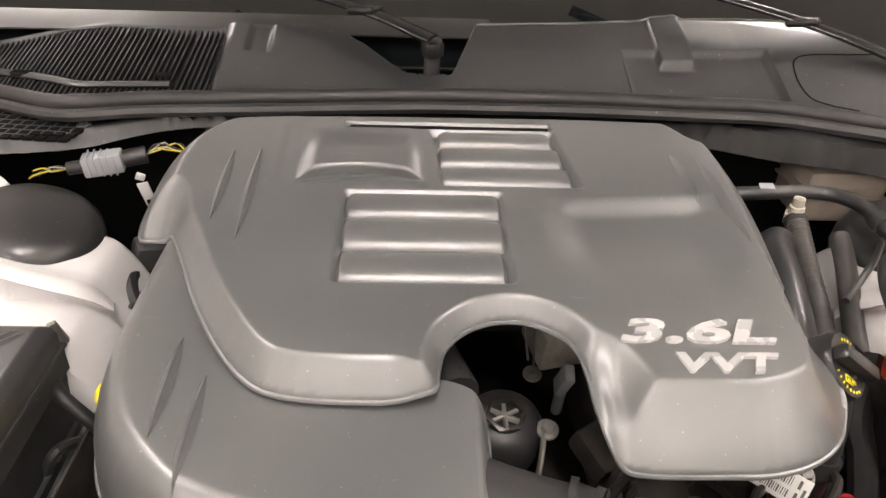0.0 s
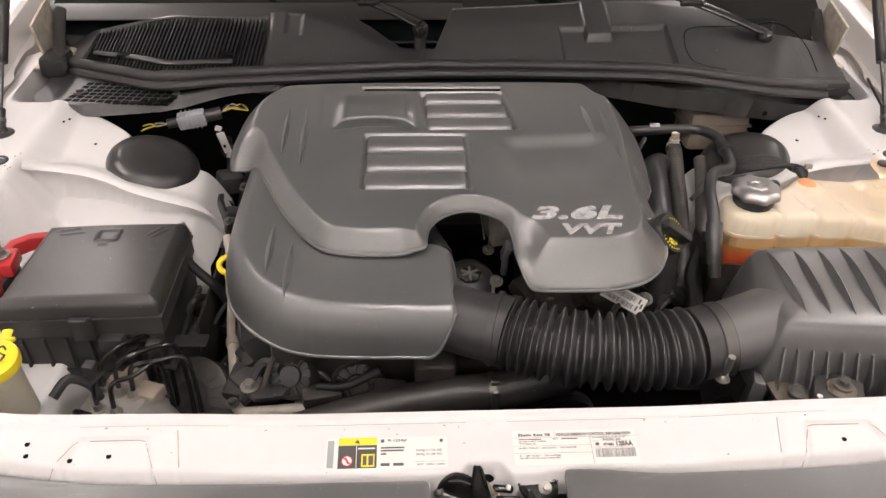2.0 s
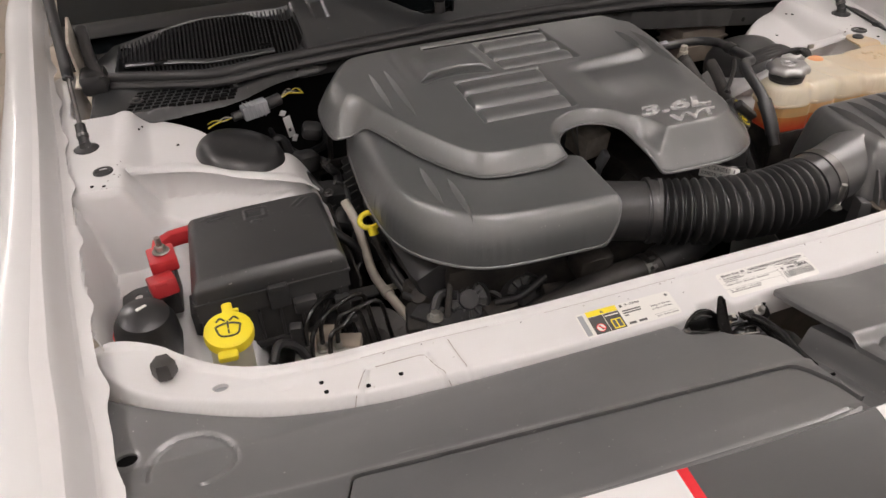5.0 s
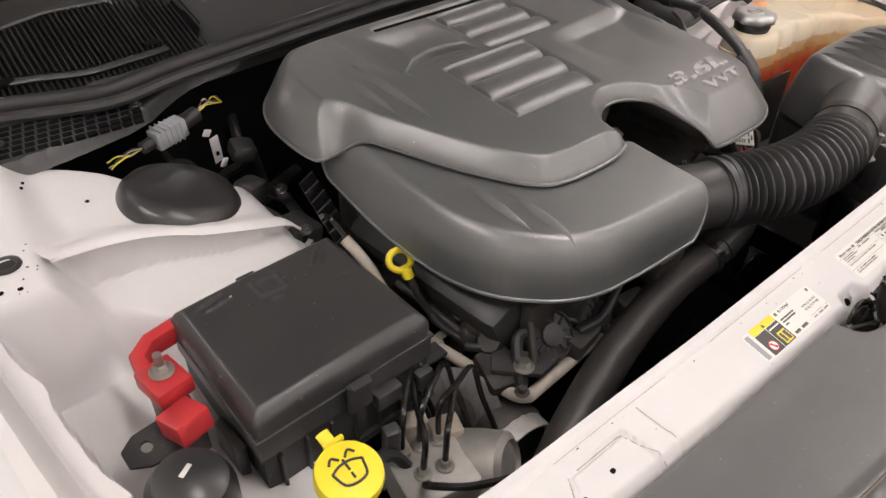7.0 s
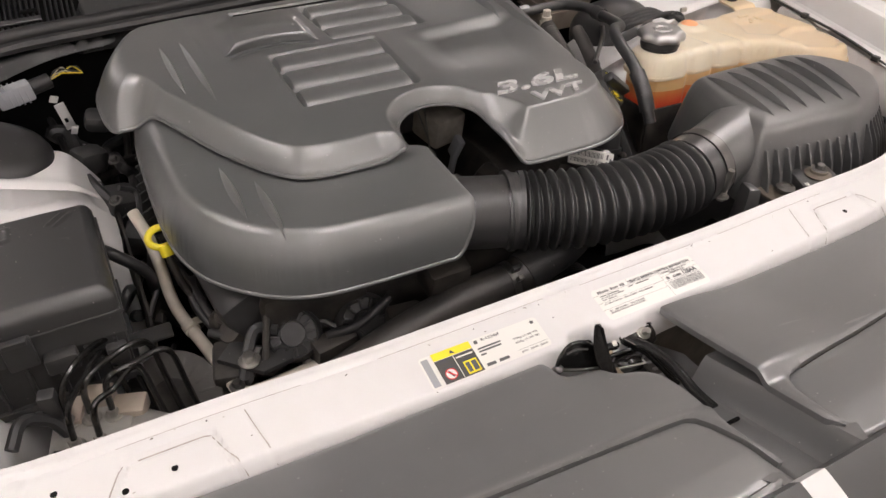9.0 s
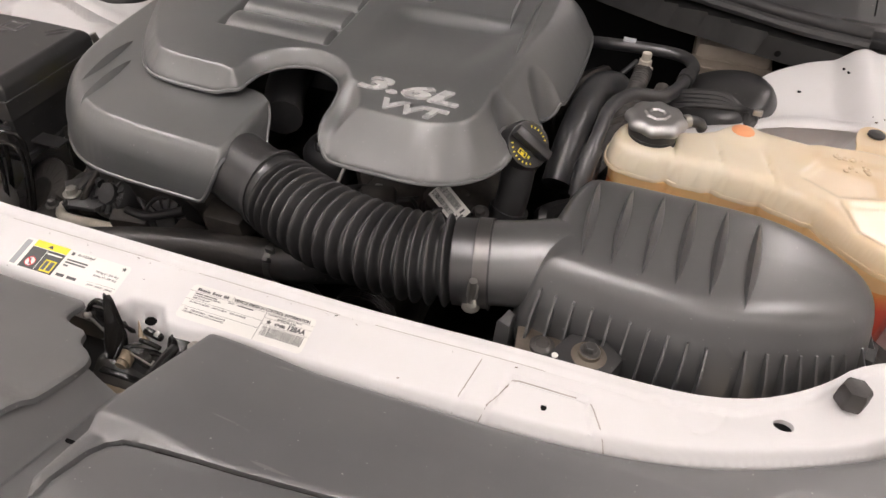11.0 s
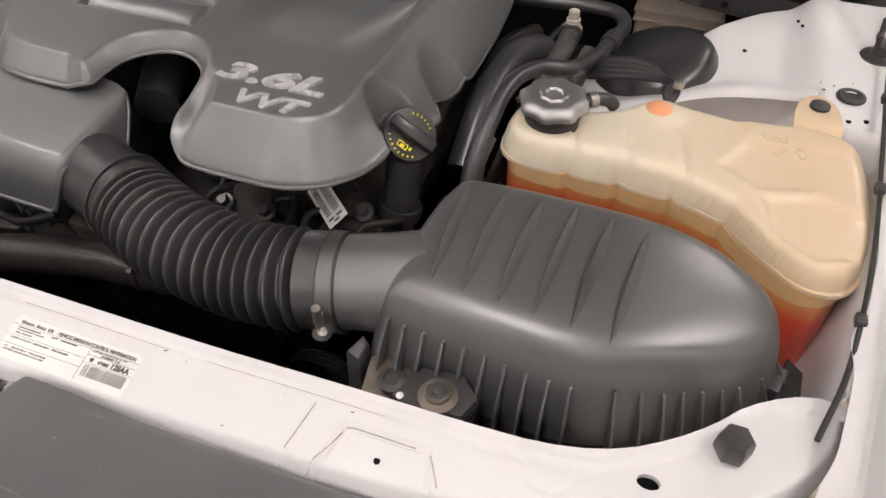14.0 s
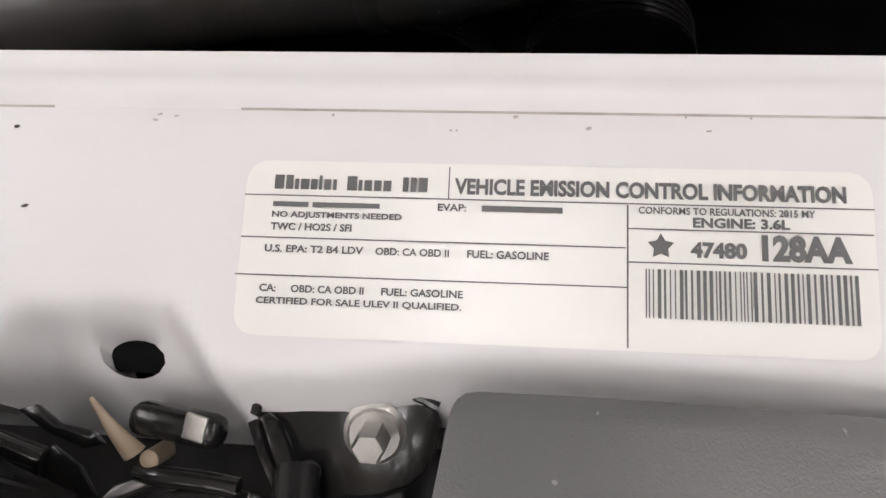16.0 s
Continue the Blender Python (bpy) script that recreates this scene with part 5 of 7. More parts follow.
# hood struts, hinges
def strut(side):
    s = root("gas_strut", (side * 0.80, 0.66, 0.955), "black gas strut holding the hood, with a ball joint foot", "gas strut", "hood struts")
    b = Vector((side * 0.801, 0.652, 0.9695))
    d = Vector((side * 0.0025, 0.0465, 0.0475))
    e = b + d * 5.9
    part("rod", sweep([b, b + d * 2.1], 0.0040, 3, 12), DULL, s, "thin dull piston rod")
    part("cylinder", sweep([b + d * 1.98, b + d * 2.02, b + d * 2.04, e], 0.0098, 24, 16), BLACK, s)
    part("end_collar", sweep([b + d * 1.90, b + d * 1.985], 0.0084, 3, 16), RUBBER, s)
    part("socket", sweep([b + Vector((0, 0, -0.004)), b + d * 0.20, b + d * 0.46], 0.0088, 6, 14), BLACK, s)
    part("retaining_clip", sweep([b + d * 0.10, b + d * 0.19], 0.0102, 3, 14), DULL, s, "dull wire retaining clip")
    part("foot", lathe([(0.021, -0.0160), (0.0215, -0.0135), (0.017, -0.0115), (0.0105, -0.0100), (0.0085, 0.0)], b, 24), BLACK, s)


strut(-1)
strut(1)

# the raised hood on its struts: painted skin, pressed inner frame
HT = math.radians(58)


def on_hood(x, u, lift=0.0):
    """A point u metres up the raised hood from its rear edge, lift metres off its inner face."""
    return (x, 1.075 - u * math.cos(HT) - lift * math.sin(HT), 1.125 + u * math.sin(HT) - lift * math.cos(HT))


def hood_half(u):
    return 0.80 - 0.05 * (u / 1.33) ** 3


hood = root("hood", (0, 1.075, 1.125), "raised white hood with a pressed inner frame, held by gas struts", "hood")
part("skin", loft(30, 30, lambda a, b: on_hood((2 * b - 1) * hood_half(1.33 * a), 1.33 * a, -0.035 + 0.020 * (2 * b - 1) ** 2)), GLOSSW, hood, thick=0.002)



def frame_lift(x, u):
    """Height of the pressed inner panel: beams round the rim, along the middle and across."""
    v = hood_half(u) - abs(x)
    rim = min(v, u, 1.33 - u)
    beam = max(float(ease(0.14, 0.11, rim)), float(ease(0.075, 0.055, abs(abs(x) - 0.22))), float(ease(0.07, 0.05, abs(u - 0.68))))
    return -0.018 + 0.020 * beam - 0.020 * float(ease(0.02, 0.0, rim))


part("inner_panel", loft(72, 80, lambda a, b: on_hood((2 * b - 1) * hood_half(1.33 * a) * 0.99, 0.006 + 1.318 * a, frame_lift((2 * b - 1) * hood_half(1.33 * a) * 0.99, 0.006 + 1.318 * a))), HOODW, hood, thick=0.0015)
part("liner", loft(30, 40, lambda a, b: on_hood((2 * b - 1) * (0.62 - 0.04 * a), 0.185 + 0.995 * a, 0.004 + 0.003 * math.sin(25 * a) * math.sin(25 * b))), FELT, hood, "dark felt liner inside the white rim", thick=0.004)
for s in (-1, 1):
    h = part("hinge", join(rbox((s * 0.80, 0.93, 0.985), (0.05, 0.12, 0.006), 0.002), rbox((s * 0.815, 0.95, 1.03), (0.006, 0.10, 0.10), 0.002, pose(0, 0, 0, 15, 0, 0))), BARE, WINGS[s], "hood hinge with chipped pale paint")
    part("bolt", bolt_mesh((s * 0.795, 0.91, 0.989), 0.008, 0.008), STEEL, h)
    part("bolt", bolt_mesh((s * 0.80, 0.96, 0.989), 0.008, 0.008), STEEL, h)
    part("cable", sweep([(s * 0.77, 0.87, 0.99), (s * 0.79, 0.93, 1.01), (s * 0.80, 1.0, 1.06)], 0.012, 12, 10), BLACK, h)
part("scuttle_end", rbox((-0.79, 0.90, 0.985), (0.05, 0.07, 0.045), 0.012), RUBBER, label="black rubber end block of the hood seal", category="seal", group="seal end blocks")
part("scuttle_end", rbox((0.745, 0.80, 0.975), (0.10, 0.035, 0.03), 0.006), BLACK, label="black plastic end bracket of the scuttle", category="bracket", group="seal end blocks")
# black disc on the flange in place of a hole's shade
part("bracket_hole", lathe([(0.005, 0), (0.005, 0.0008)], (0.617, 0.7468, 0.942), 14, pose(0, 0, 0, 90, 0, 5)), DARK, label="dark hole in the bulkhead flange", category="hole")
for x, y in ((0.739, 0.814), (0.786, 0.804)):
    part("bolt", bolt_mesh((x, y, 0.957), 0.009, 0.008), RUSTY, label="dusty zinc bolt on the bulkhead bracket", category="bolt", group="bulkhead bolts")

# ---- round the strut towers and the left of the bay ----
for s in (-1, 1):
    t = root("strut_cap", (s * 0.552, 0.632, 0.885), "domed black rubber cap on the strut tower", "strut cap", "strut tower caps")
    M = pose(0, 0, 0, 4, -s * 17, 0)
    part("dome", lathe([(0.0815, 0.002), (0.081, 0.012), (0.078, 0.022), (0.071, 0.031), (0.056, 0.037), (0.030, 0.040), (0.004, 0.041)], (s * 0.552, 0.646, 0.879), 64, M), CAPR, t)
    part("rim", lathe([(0.082, -0.008), (0.0830, -0.003), (0.083, 0.001), (0.080, 0.0025)], (s * 0.552, 0.646, 0.879), 64, M), CAPR, t)


def turned(c, ang):
    return Matrix.Translation(c) @ pose(0, 0, 0, 0, 0, ang)


FX, FY, FZ = -0.548, 0.352, 0.0
fuse = root("fuse_box", (FX, FY, 0.80), "black plastic fuse box with a ridged clip-on lid", "fuse box")
corners = [(-0.662, 0.244), (-0.438, 0.250), (-0.441, 0.450), (-0.658, 0.442)]


def inset_quad(q, k):
    cx, cy = sum(p[0] for p in q) / 4, sum(p[1] for p in q) / 4
    return [(x + (cx - x) * k, y + (cy - y) * k) for x, y in q]


lid_out = rounded([p for a, b in zip(corners, corners[1:] + corners[:1]) for p in (a, (a[0] * 0.92 + b[0] * 0.08, a[1] * 0.92 + b[1] * 0.08), (a[0] * 0.08 + b[0] * 0.92, a[1] * 0.08 + b[1] * 0.92))], 1)


def lid_z(x, y, d):
    s = np.clip(d / 0.0125, 0, 1)
    z = 0.8885 + 0.0155 * (0.5 * np.sqrt(np.clip(1 - (1 - s) ** 2, 0, 1)) + 0.5 * s) - 0.002 * np.abs((x + 0.548) / 0.1) ** 2
    for a, b in (((-0.635, 0.418), (-0.595, 0.426)), ((-0.630, 0.408), (-0.590, 0.414)), ((-0.492, 0.405), (-0.470, 0.430)), ((-0.485, 0.398), (-0.463, 0.425))):
        z = z + 0.0022 * blade(x, y, a, b, 0.0035)
    z = z + 0.0016 * ease(0.0035, 0.002, np.abs(field_box(x, y, -0.566, -0.536, 0.392, 0.418)))
    z = z + 0.0016 * ease(0.0, 0.002, field_box(x, y, -0.560, -0.545, 0.377, 0.386))
    return z


part("lid", sheet(lid_out, lid_z, 0.0022, (), 0.0165), FUSE, fuse, thick=0.002, angle=50)
part("lid_skirt", prism(inset_quad(corners, 0.004), 0.838, 0.8725, 0.002), FUSE, fuse)
part("lid_rim", prism(inset_quad(corners, -0.022), 0.8665, 0.8705, 0.001), FUSE, fuse)
part("base", prism(inset_quad(corners, 0.035), 0.775, 0.8375, 0.002), BLACK, fuse)
part("tray", prism(inset_quad(corners, -0.02), 0.766, 0.776, 0.002), BLACK, fuse)
for x, y, a in ((-0.545, 0.244, 2), (-0.553, 0.452, 2)):
    clip = part("latch_clip", rbox((x, y - 0.004 + 0.008 * (y > 0.4), 0.858), (0.030, 0.008, 0.040), 0.002, pose(0, 0, 0, 0, 0, a)), BLACK, fuse)
    part("clip_hook", rbox((x, y - 0.009 + 0.018 * (y > 0.4), 0.877), (0.024, 0.010, 0.006), 0.001), BLACK, clip)
for k in range(7):
    x = -0.640 + 0.031 * k
    part("case_rib", rbox((x, 0.2465 + 0.0010 * k, 0.806), (0.004, 0.010, 0.055), 0.001), BLACK, fuse)
part("cable_guide", rbox((-0.510, 0.240, 0.832), (0.034, 0.018, 0.022), 0.003), BLACK, fuse)
part("cable_guide", rbox((-0.455, 0.244, 0.815), (0.022, 0.014, 0.026), 0.003), BLACK, fuse)
part("side_bracket", rbox((-0.42, 0.285, 0.79), (0.055, 0.026, 0.004), 0.001), BLACK, fuse)
part("side_bracket", rbox((-0.668, 0.30, 0.80), (0.012, 0.05, 0.07), 0.002), BLACK, fuse)

red = root("battery_terminal", (-0.70, 0.37, 0.86), "red plastic battery terminal cover with an exposed steel stud", "battery terminal")
part("cable_boot", join(prism([(-0.650, 0.428), (-0.648, 0.448), (-0.690, 0.440), (-0.714, 0.420), (-0.717, 0.385), (-0.700, 0.385), (-0.699, 0.408), (-0.684, 0.423)], 0.864, 0.887, 0.005)), RED, red)
part("body", rbox((-0.699, 0.362, 0.884), (0.040, 0.048, 0.022), 0.003, pose(0, 0, 0, 0, 0, 8)), RED, red)
part("flap", join(rbox((-0.703, 0.312, 0.872), (0.038, 0.040, 0.026), 0.003, pose(0, 0, 0, -14, 0, 14)), rbox((-0.703, 0.298, 0.884), (0.018, 0.010, 0.008), 0.002, pose(0, 0, 0, -14, 0, 14))), RED, red)
part("stud", sweep([(-0.698, 0.364, 0.892), (-0.698, 0.364, 0.922)], 0.0045, 3, 12), STEEL, red, "steel stud")
part("nut", bolt_mesh((-0.698, 0.364, 0.897), 0.008, 0.010), STEEL, red)
part("support", rbox((-0.70, 0.345, 0.845), (0.03, 0.07, 0.06), 0.003), BLACK, red)

horn = root("reservoir_canister", (-0.722, 0.245, 0.79), "rounded black plastic canister with a pale mark on top", "canister")
part("shell", lathe([(0.030, -0.075), (0.042, -0.06), (0.046, -0.02), (0.042, 0.012), (0.034, 0.030), (0.018, 0.037), (0.003, 0.038)], (-0.732, 0.247, 0.848), 36, pose(0, 0, 0, 8, 6, 0)), CAPR, horn)
part("pale_mark", rbox((-0.730, 0.248, 0.8862), (0.016, 0.005, 0.0012), 0.0004, pose(0, 0, 0, 8, 6, 35)), LABEL, horn)
part("mounting_plate", sheet(rounded([(-0.765, 0.30), (-0.765, 0.345), (-0.70, 0.352), (-0.69, 0.30)], 1), lambda x, y, d: 0.852 + 0 * x, 0.004, [(-0.742, 0.325, 0.006, 0.008)]), BLACK, horn, thick=0.003)
part("wire", sweep([(-0.762, 0.27, 0.86), (-0.775, 0.24, 0.85), (-0.768, 0.21, 0.82)], 0.0025, 10, 8), RED, horn, "red wire")

wash = root("washer_bottle", (-0.619, 0.148, 0.78), "cream washer bottle neck with a yellow flip cap", "washer bottle")
MW = pose(0, 0, 0, 10, 4, 0)
part("neck", lathe([(0.030, -0.13), (0.0275, -0.05), (0.0265, -0.006), (0.022, -0.002)], (-0.619, 0.148, 0.888), 28, pose(0, 0, 0, 6, 4, 0)), BOTTLE, wash)
wcap = part("cap", lathe([(0.025, -0.014), (0.0318, -0.012), (0.0326, -0.003), (0.0312, 0.003), (0.027, 0.0045), (0.004, 0.005)], (-0.619, 0.148, 0.890), 36, MW), YELLOW, wash, "bright yellow cap")
part("pull_tab", rbox((-0.625, 0.110, 0.880), (0.026, 0.014, 0.012), 0.004, MW), YELLOW, wcap)
part("hinge_tab", join(sweep([(-0.616, 0.178, 0.892), (-0.617, 0.196, 0.897)], 0.007, 5, 10, flat=0.5), rbox((-0.613, 0.182, 0.894), (0.022, 0.006, 0.006), 0.002)), YELLOW, wcap)


def on_cap(a, b):
    p = MW.to_3x3() @ Vector((a, b, 0.0056)) + Vector((-0.619, 0.148, 0.890))
    return tuple(p)


for q in ([(-0.016, 0.004), (-0.010, -0.012), (0.010, -0.012), (0.016, 0.004)], [(-0.016, 0.004), (-0.006, 0.008), (0.006, 0.008), (0.016, 0.004)], [(-0.014, 0.013), (-0.009, 0.018), (-0.003, 0.013)], [(0.014, 0.013), (0.009, 0.018), (0.003, 0.013)], [(0.0, 0.012), (0.0, 0.0)], [(0.0, -0.003), (0.0, -0.009)]):
    pts = [on_cap(*p) for p in q]
    part("symbol_line", sweep(pts, 0.0013, 4 * len(pts), 6), BLACKINK, wcap, "black washer symbol")

# hydraulic block with its bent lines
absu = root("brake_hydraulic_unit", (-0.49, 0.17, 0.70), "bare aluminium brake hydraulic unit with bent black lines", "hydraulic unit")
part("block", rbox((-0.505, 0.172, 0.745), (0.085, 0.090, 0.060), 0.005, pose(0, 0, 0, 0, 0, -12)), ALU, absu)
part("motor", lathe([(0.038, -0.05), (0.040, 0.0), (0.038, 0.03), (0.030, 0.036), (0.028, 0.030), (0.016, 0.034), (0.004, 0.034)], (-0.445, 0.150, 0.742), 28, pose(0, 0, 0, 70, 0, 30)), ALU, absu)
for i, (px, py, hx, hy) in enumerate(((-0.522, 0.200, -0.455, 0.262), (-0.500, 0.196, -0.425, 0.240), (-0.478, 0.190, -0.405, 0.215), (-0.520, 0.165, -0.470, 0.245), (-0.495, 0.158, -0.44, 0.205))):
    part("fitting", bolt_mesh((px, py, 0.775), 0.0065, 0.010), STEEL, absu)
    part("brake_line", sweep([(px, py, 0.78), (px + 0.006, py + 0.004, 0.825), (px * 0.5 + hx * 0.5, py * 0.5 + hy * 0.5, 0.838 - 0.004 * i), (hx, hy, 0.822), (hx + 0.01, hy - 0.01, 0.77), (hx + 0.02, hy - 0.04, 0.70)], 0.0036, 40, 8), GLOSSB, absu)
part("brake_line", sweep([(-0.525, 0.150, 0.78), (-0.535, 0.138, 0.80), (-0.50, 0.108, 0.80), (-0.44, 0.085, 0.795), (-0.36, 0.075, 0.79)], 0.0042, 30, 8), GLOSSB, absu)
part("lead", sweep([(-0.575, 0.165, 0.80), (-0.56, 0.19, 0.81), (-0.535, 0.195, 0.79), (-0.52, 0.18, 0.76)], 0.007, 16, 8), RUBBER, absu)
part("harness_plug", rbox((-0.532, 0.205, 0.80), (0.018, 0.016, 0.055), 0.003, pose(0, 0, 0, 6, 0, -12)), BLACK, absu)

for x, y, z, a, b, c, t in ((-0.487, 0.222, 0.776, 0.030, 0.024, 0.026, -20), (-0.460, 0.198, 0.770, 0.036, 0.030, 0.020, -20), (-0.515, 0.215, 0.770, 0.018, 0.040, 0.022, -15)):
    part("pale_plug", rbox((x, y, z), (a, b, c), 0.003, pose(0, 0, 0, 0, 0, t)), CREAM, absu, "dusty cream plastic plug")
alt = root("alternator", (-0.415, 0.235, 0.68), "round dark alternator with a slotted end frame", "alternator")
AM = pose(0, 0, 0, 40, 0, -30)
part("end_frame", lathe([(0.050, -0.06), (0.060, -0.03), (0.060, 0.0), (0.052, 0.008), (0.030, 0.008), (0.028, 0.014), (0.004, 0.014)], (-0.413, 0.238, 0.715), 40, AM), GRIME, alt)
for k in range(18):
    a = 2 * math.pi * k / 18
    part("vane", rbox(tuple(AM.to_3x3() @ Vector((0.044 * math.cos(a), 0.044 * math.sin(a), 0.010)) + Vector((-0.413, 0.238, 0.715))), (0.020, 0.0045, 0.007), 0.001, AM @ pose(0, 0, 0, 0, 0, 20 * k)), DUSTY, alt)
part("cover_ring", lathe([(0.056, 0.006), (0.062, 0.008), (0.062, 0.012), (0.056, 0.013)], (-0.413, 0.238, 0.715), 40, AM), DUSTY, alt)
# grey connector with its wires, and the pale bracket
con = root("wiring_connector", (-0.505, 0.765, 0.90), "grey wiring connector with loose yellow wires at both ends", "connector")
part("grey_shell", rbox((-0.503, 0.768, 0.924), (0.052, 0.026, 0.028), 0.003, pose(0, 0, 0, 0, -6, 12)), GREY, con)
for k in range(5):
    part("shell_rib", rbox((-0.520 + 0.008 * k, 0.764 + 0.0018 * k, 0.9245), (0.002, 0.0275, 0.0295), 0.0005, pose(0, 0, 0, 0, -6, 12)), GREY, con)
part("black_plug", sweep([(-0.478, 0.775, 0.927), (-0.45, 0.785, 0.93)], 0.012, 4, 12), BLACK, con)
part("black_plug", sweep([(-0.530, 0.762, 0.921), (-0.548, 0.758, 0.919)], 0.009, 4, 12), BLACK, con)
rnd = random.Random(4)
for k in range(6):
    o = [rnd.uniform(-0.007, 0.007) for _ in range(6)]
    part("wire", sweep([(-0.450, 0.785, 0.930), (-0.435 + o[0], 0.795 + o[1], 0.938 + o[2]), (-0.415 + o[3], 0.800 + o[4], 0.934 + o[5]), (-0.400, 0.802, 0.926)], 0.0010, 12, 6), (YELLOW, PIPE, BLACK)[k % 3], con, "thin yellow wire")
    part("wire", sweep([(-0.548, 0.758, 0.919), (-0.566 + o[0] * 0.5, 0.757 + o[1] * 0.8, 0.919 + o[2] * 0.7), (-0.585 + o[3] * 0.8, 0.757 + o[4] * 1.2, 0.914 + o[5] * 0.7), (-0.592 + o[1], 0.757 + o[4] * 1.3, 0.909 + o[5] * 0.8)], 0.0009, 14, 6), (YELLOW, BLACK, PIPE)[k % 3], con, "thin yellow wire")
tab = root("steel_tab", (-0.450, 0.748, 0.86), "slim white painted steel hook beside the engine", "bracket")
part("plate", join(rbox((-0.444, 0.750, 0.882), (0.015, 0.0025, 0.052), 0.001, pose(0, 0, 0, 12, -10, 10)), rbox((-0.452, 0.754, 0.911), (0.012, 0.0025, 0.012), 0.001, pose(0, 0, 0, 12, 25, 10)), rbox((-0.437, 0.747, 0.858), (0.010, 0.0025, 0.016), 0.001, pose(0, 0, 0, 12, 20, 10))), WHITE, tab)
for z in (0.876, 0.894):
    part("slot", rbox((-0.444 - 0.0015 * (z > 0.88), 0.7478, z), (0.005, 0.003, 0.007), 0.001, pose(0, 0, 0, 12, -10, 10)), DARK, tab)
part("spring_clip", rbox((-0.455, 0.470, 0.868), (0.010, 0.008, 0.028), 0.001, pose(0, 0, 0, 0, -18, 20)), STEEL, label="dull spring clip on the wing seam", category="clip")

# dipstick and pale pipe
dip = root("dipstick", (-0.372, 0.388, 0.74), "yellow ring-pull dipstick in a dark tube", "dipstick")
ring = [(-0.371 + 0.0165 * math.cos(a), 0.394 + 0.0105 * math.sin(a), 0.852 + 0.0085 * math.sin(a)) for a in np.linspace(0, 2 * math.pi, 25)]
part("ring", sweep(ring, 0.0048, 60, 10), YELLOW, dip, "yellow plastic ring")
part("collar", sweep([(-0.371, 0.385, 0.846), (-0.369, 0.378, 0.832)], 0.0085, 4, 14), YELLOW, dip, "yellow plastic collar")
part("tube", sweep([(-0.369, 0.378, 0.834), (-0.367, 0.370, 0.820), (-0.360, 0.355, 0.79), (-0.335, 0.33, 0.74), (-0.31, 0.31, 0.66)], 0.0055, 24, 10), GRIME, dip)
pp = root("coolant_pipe", (-0.35, 0.19, 0.73), "oxidised beige metal coolant pipe with two bends", "pipe")
part("tube", sweep([(-0.394, 0.488, 0.842), (-0.385, 0.456, 0.818), (-0.381, 0.420, 0.785), (-0.380, 0.388, 0.760), (-0.375, 0.352, 0.749), (-0.359, 0.280, 0.744), (-0.347, 0.222, 0.739), (-0.342, 0.200, 0.738), (-0.331, 0.189, 0.737), (-0.315, 0.189, 0.736), (-0.24, 0.195, 0.7355), (-0.12, 0.204, 0.735)], 0.0082, 90, 16), PIPE, pp)
part("pipe_clip", sweep([(-0.3705, 0.332, 0.7478), (-0.3675, 0.318, 0.747)], 0.0105, 4, 16), PIPE, pp)
part("clip_tab", rbox((-0.351, 0.330, 0.753), (0.026, 0.012, 0.004), 0.001, pose(0, 0, 0, 0, 10, 15)), PIPE, pp)
rad = root("radiator_hose", (-0.17, 0.165, 0.72), "thick dusty black radiator hose", "hose")
part("tube", sweep([(0.06, 0.182, 0.785), (0.03, 0.182, 0.778), (-0.05, 0.182, 0.768), (-0.17, 0.165, 0.752), (-0.30, 0.130, 0.732), (-0.40, 0.095, 0.70)], 0.0265, 50, 24), DUSTY, rad)
part("spring_clip", sweep([(0.028, 0.182, 0.7778), (0.038, 0.182, 0.779)], 0.0280, 3, 28), DULL, rad, "spring steel clip")
part("clip_ear", rbox((0.034, 0.170, 0.806), (0.012, 0.006, 0.016), 0.001, pose(0, 0, 0, 20, 0, 0)), DULL, rad)
part("clip_ear", rbox((0.034, 0.158, 0.800), (0.008, 0.006, 0.014), 0.001, pose(0, 0, 0, 35, 0, 0)), DULL, rad)
part("outlet", sweep([(0.055, 0.182, 0.784), (0.12, 0.19, 0.80), (0.18, 0.22, 0.80)], 0.029, 12, 24), BLACK, rad, "black thermostat outlet")
# added dark panel hides the white wall, for shade and clutter there
part("side_shade_panel", rbox((-0.421, 0.475, 0.675), (0.004, 0.33, 0.25), 0.001, pose(0, 0, 0, 0, 4, 0)), GRIME, label="added dark panel for the shade and clutter between engine and inner wing", category="splash panel")

# ---- right of the bay ----
oil = root("oil_filler_cap", (0.315, 0.35, 0.84), "black oil filler cap with yellow markings", "oil cap")
MO = pose(0, 0, 0, 34, 38, 8)
OC = Vector((0.308, 0.361, 0.922))


def on_oil(a, b, c):
    return tuple(MO.to_3x3() @ Vector((a, b, c)) + OC)


part("neck", sweep([(0.300, 0.330, 0.80), (0.308, 0.340, 0.86), tuple(OC)], 0.022, 8, 20), BLACK, oil)
part("neck_collar", sweep([(0.303, 0.334, 0.822), (0.306, 0.338, 0.838)], 0.027, 4, 20), BLACK, oil)
cap = part("cap", lathe([(0.024, -0.012), (0.0315, -0.008), (0.0325, 0.010), (0.030, 0.016), (0.004, 0.017)], tuple(OC), 48, MO, 16, 0.012), CAPR, oil)
part("grip", rbox(on_oil(0, 0, 0.0235), (0.058, 0.015, 0.016), 0.004, MO), CAPR, cap)
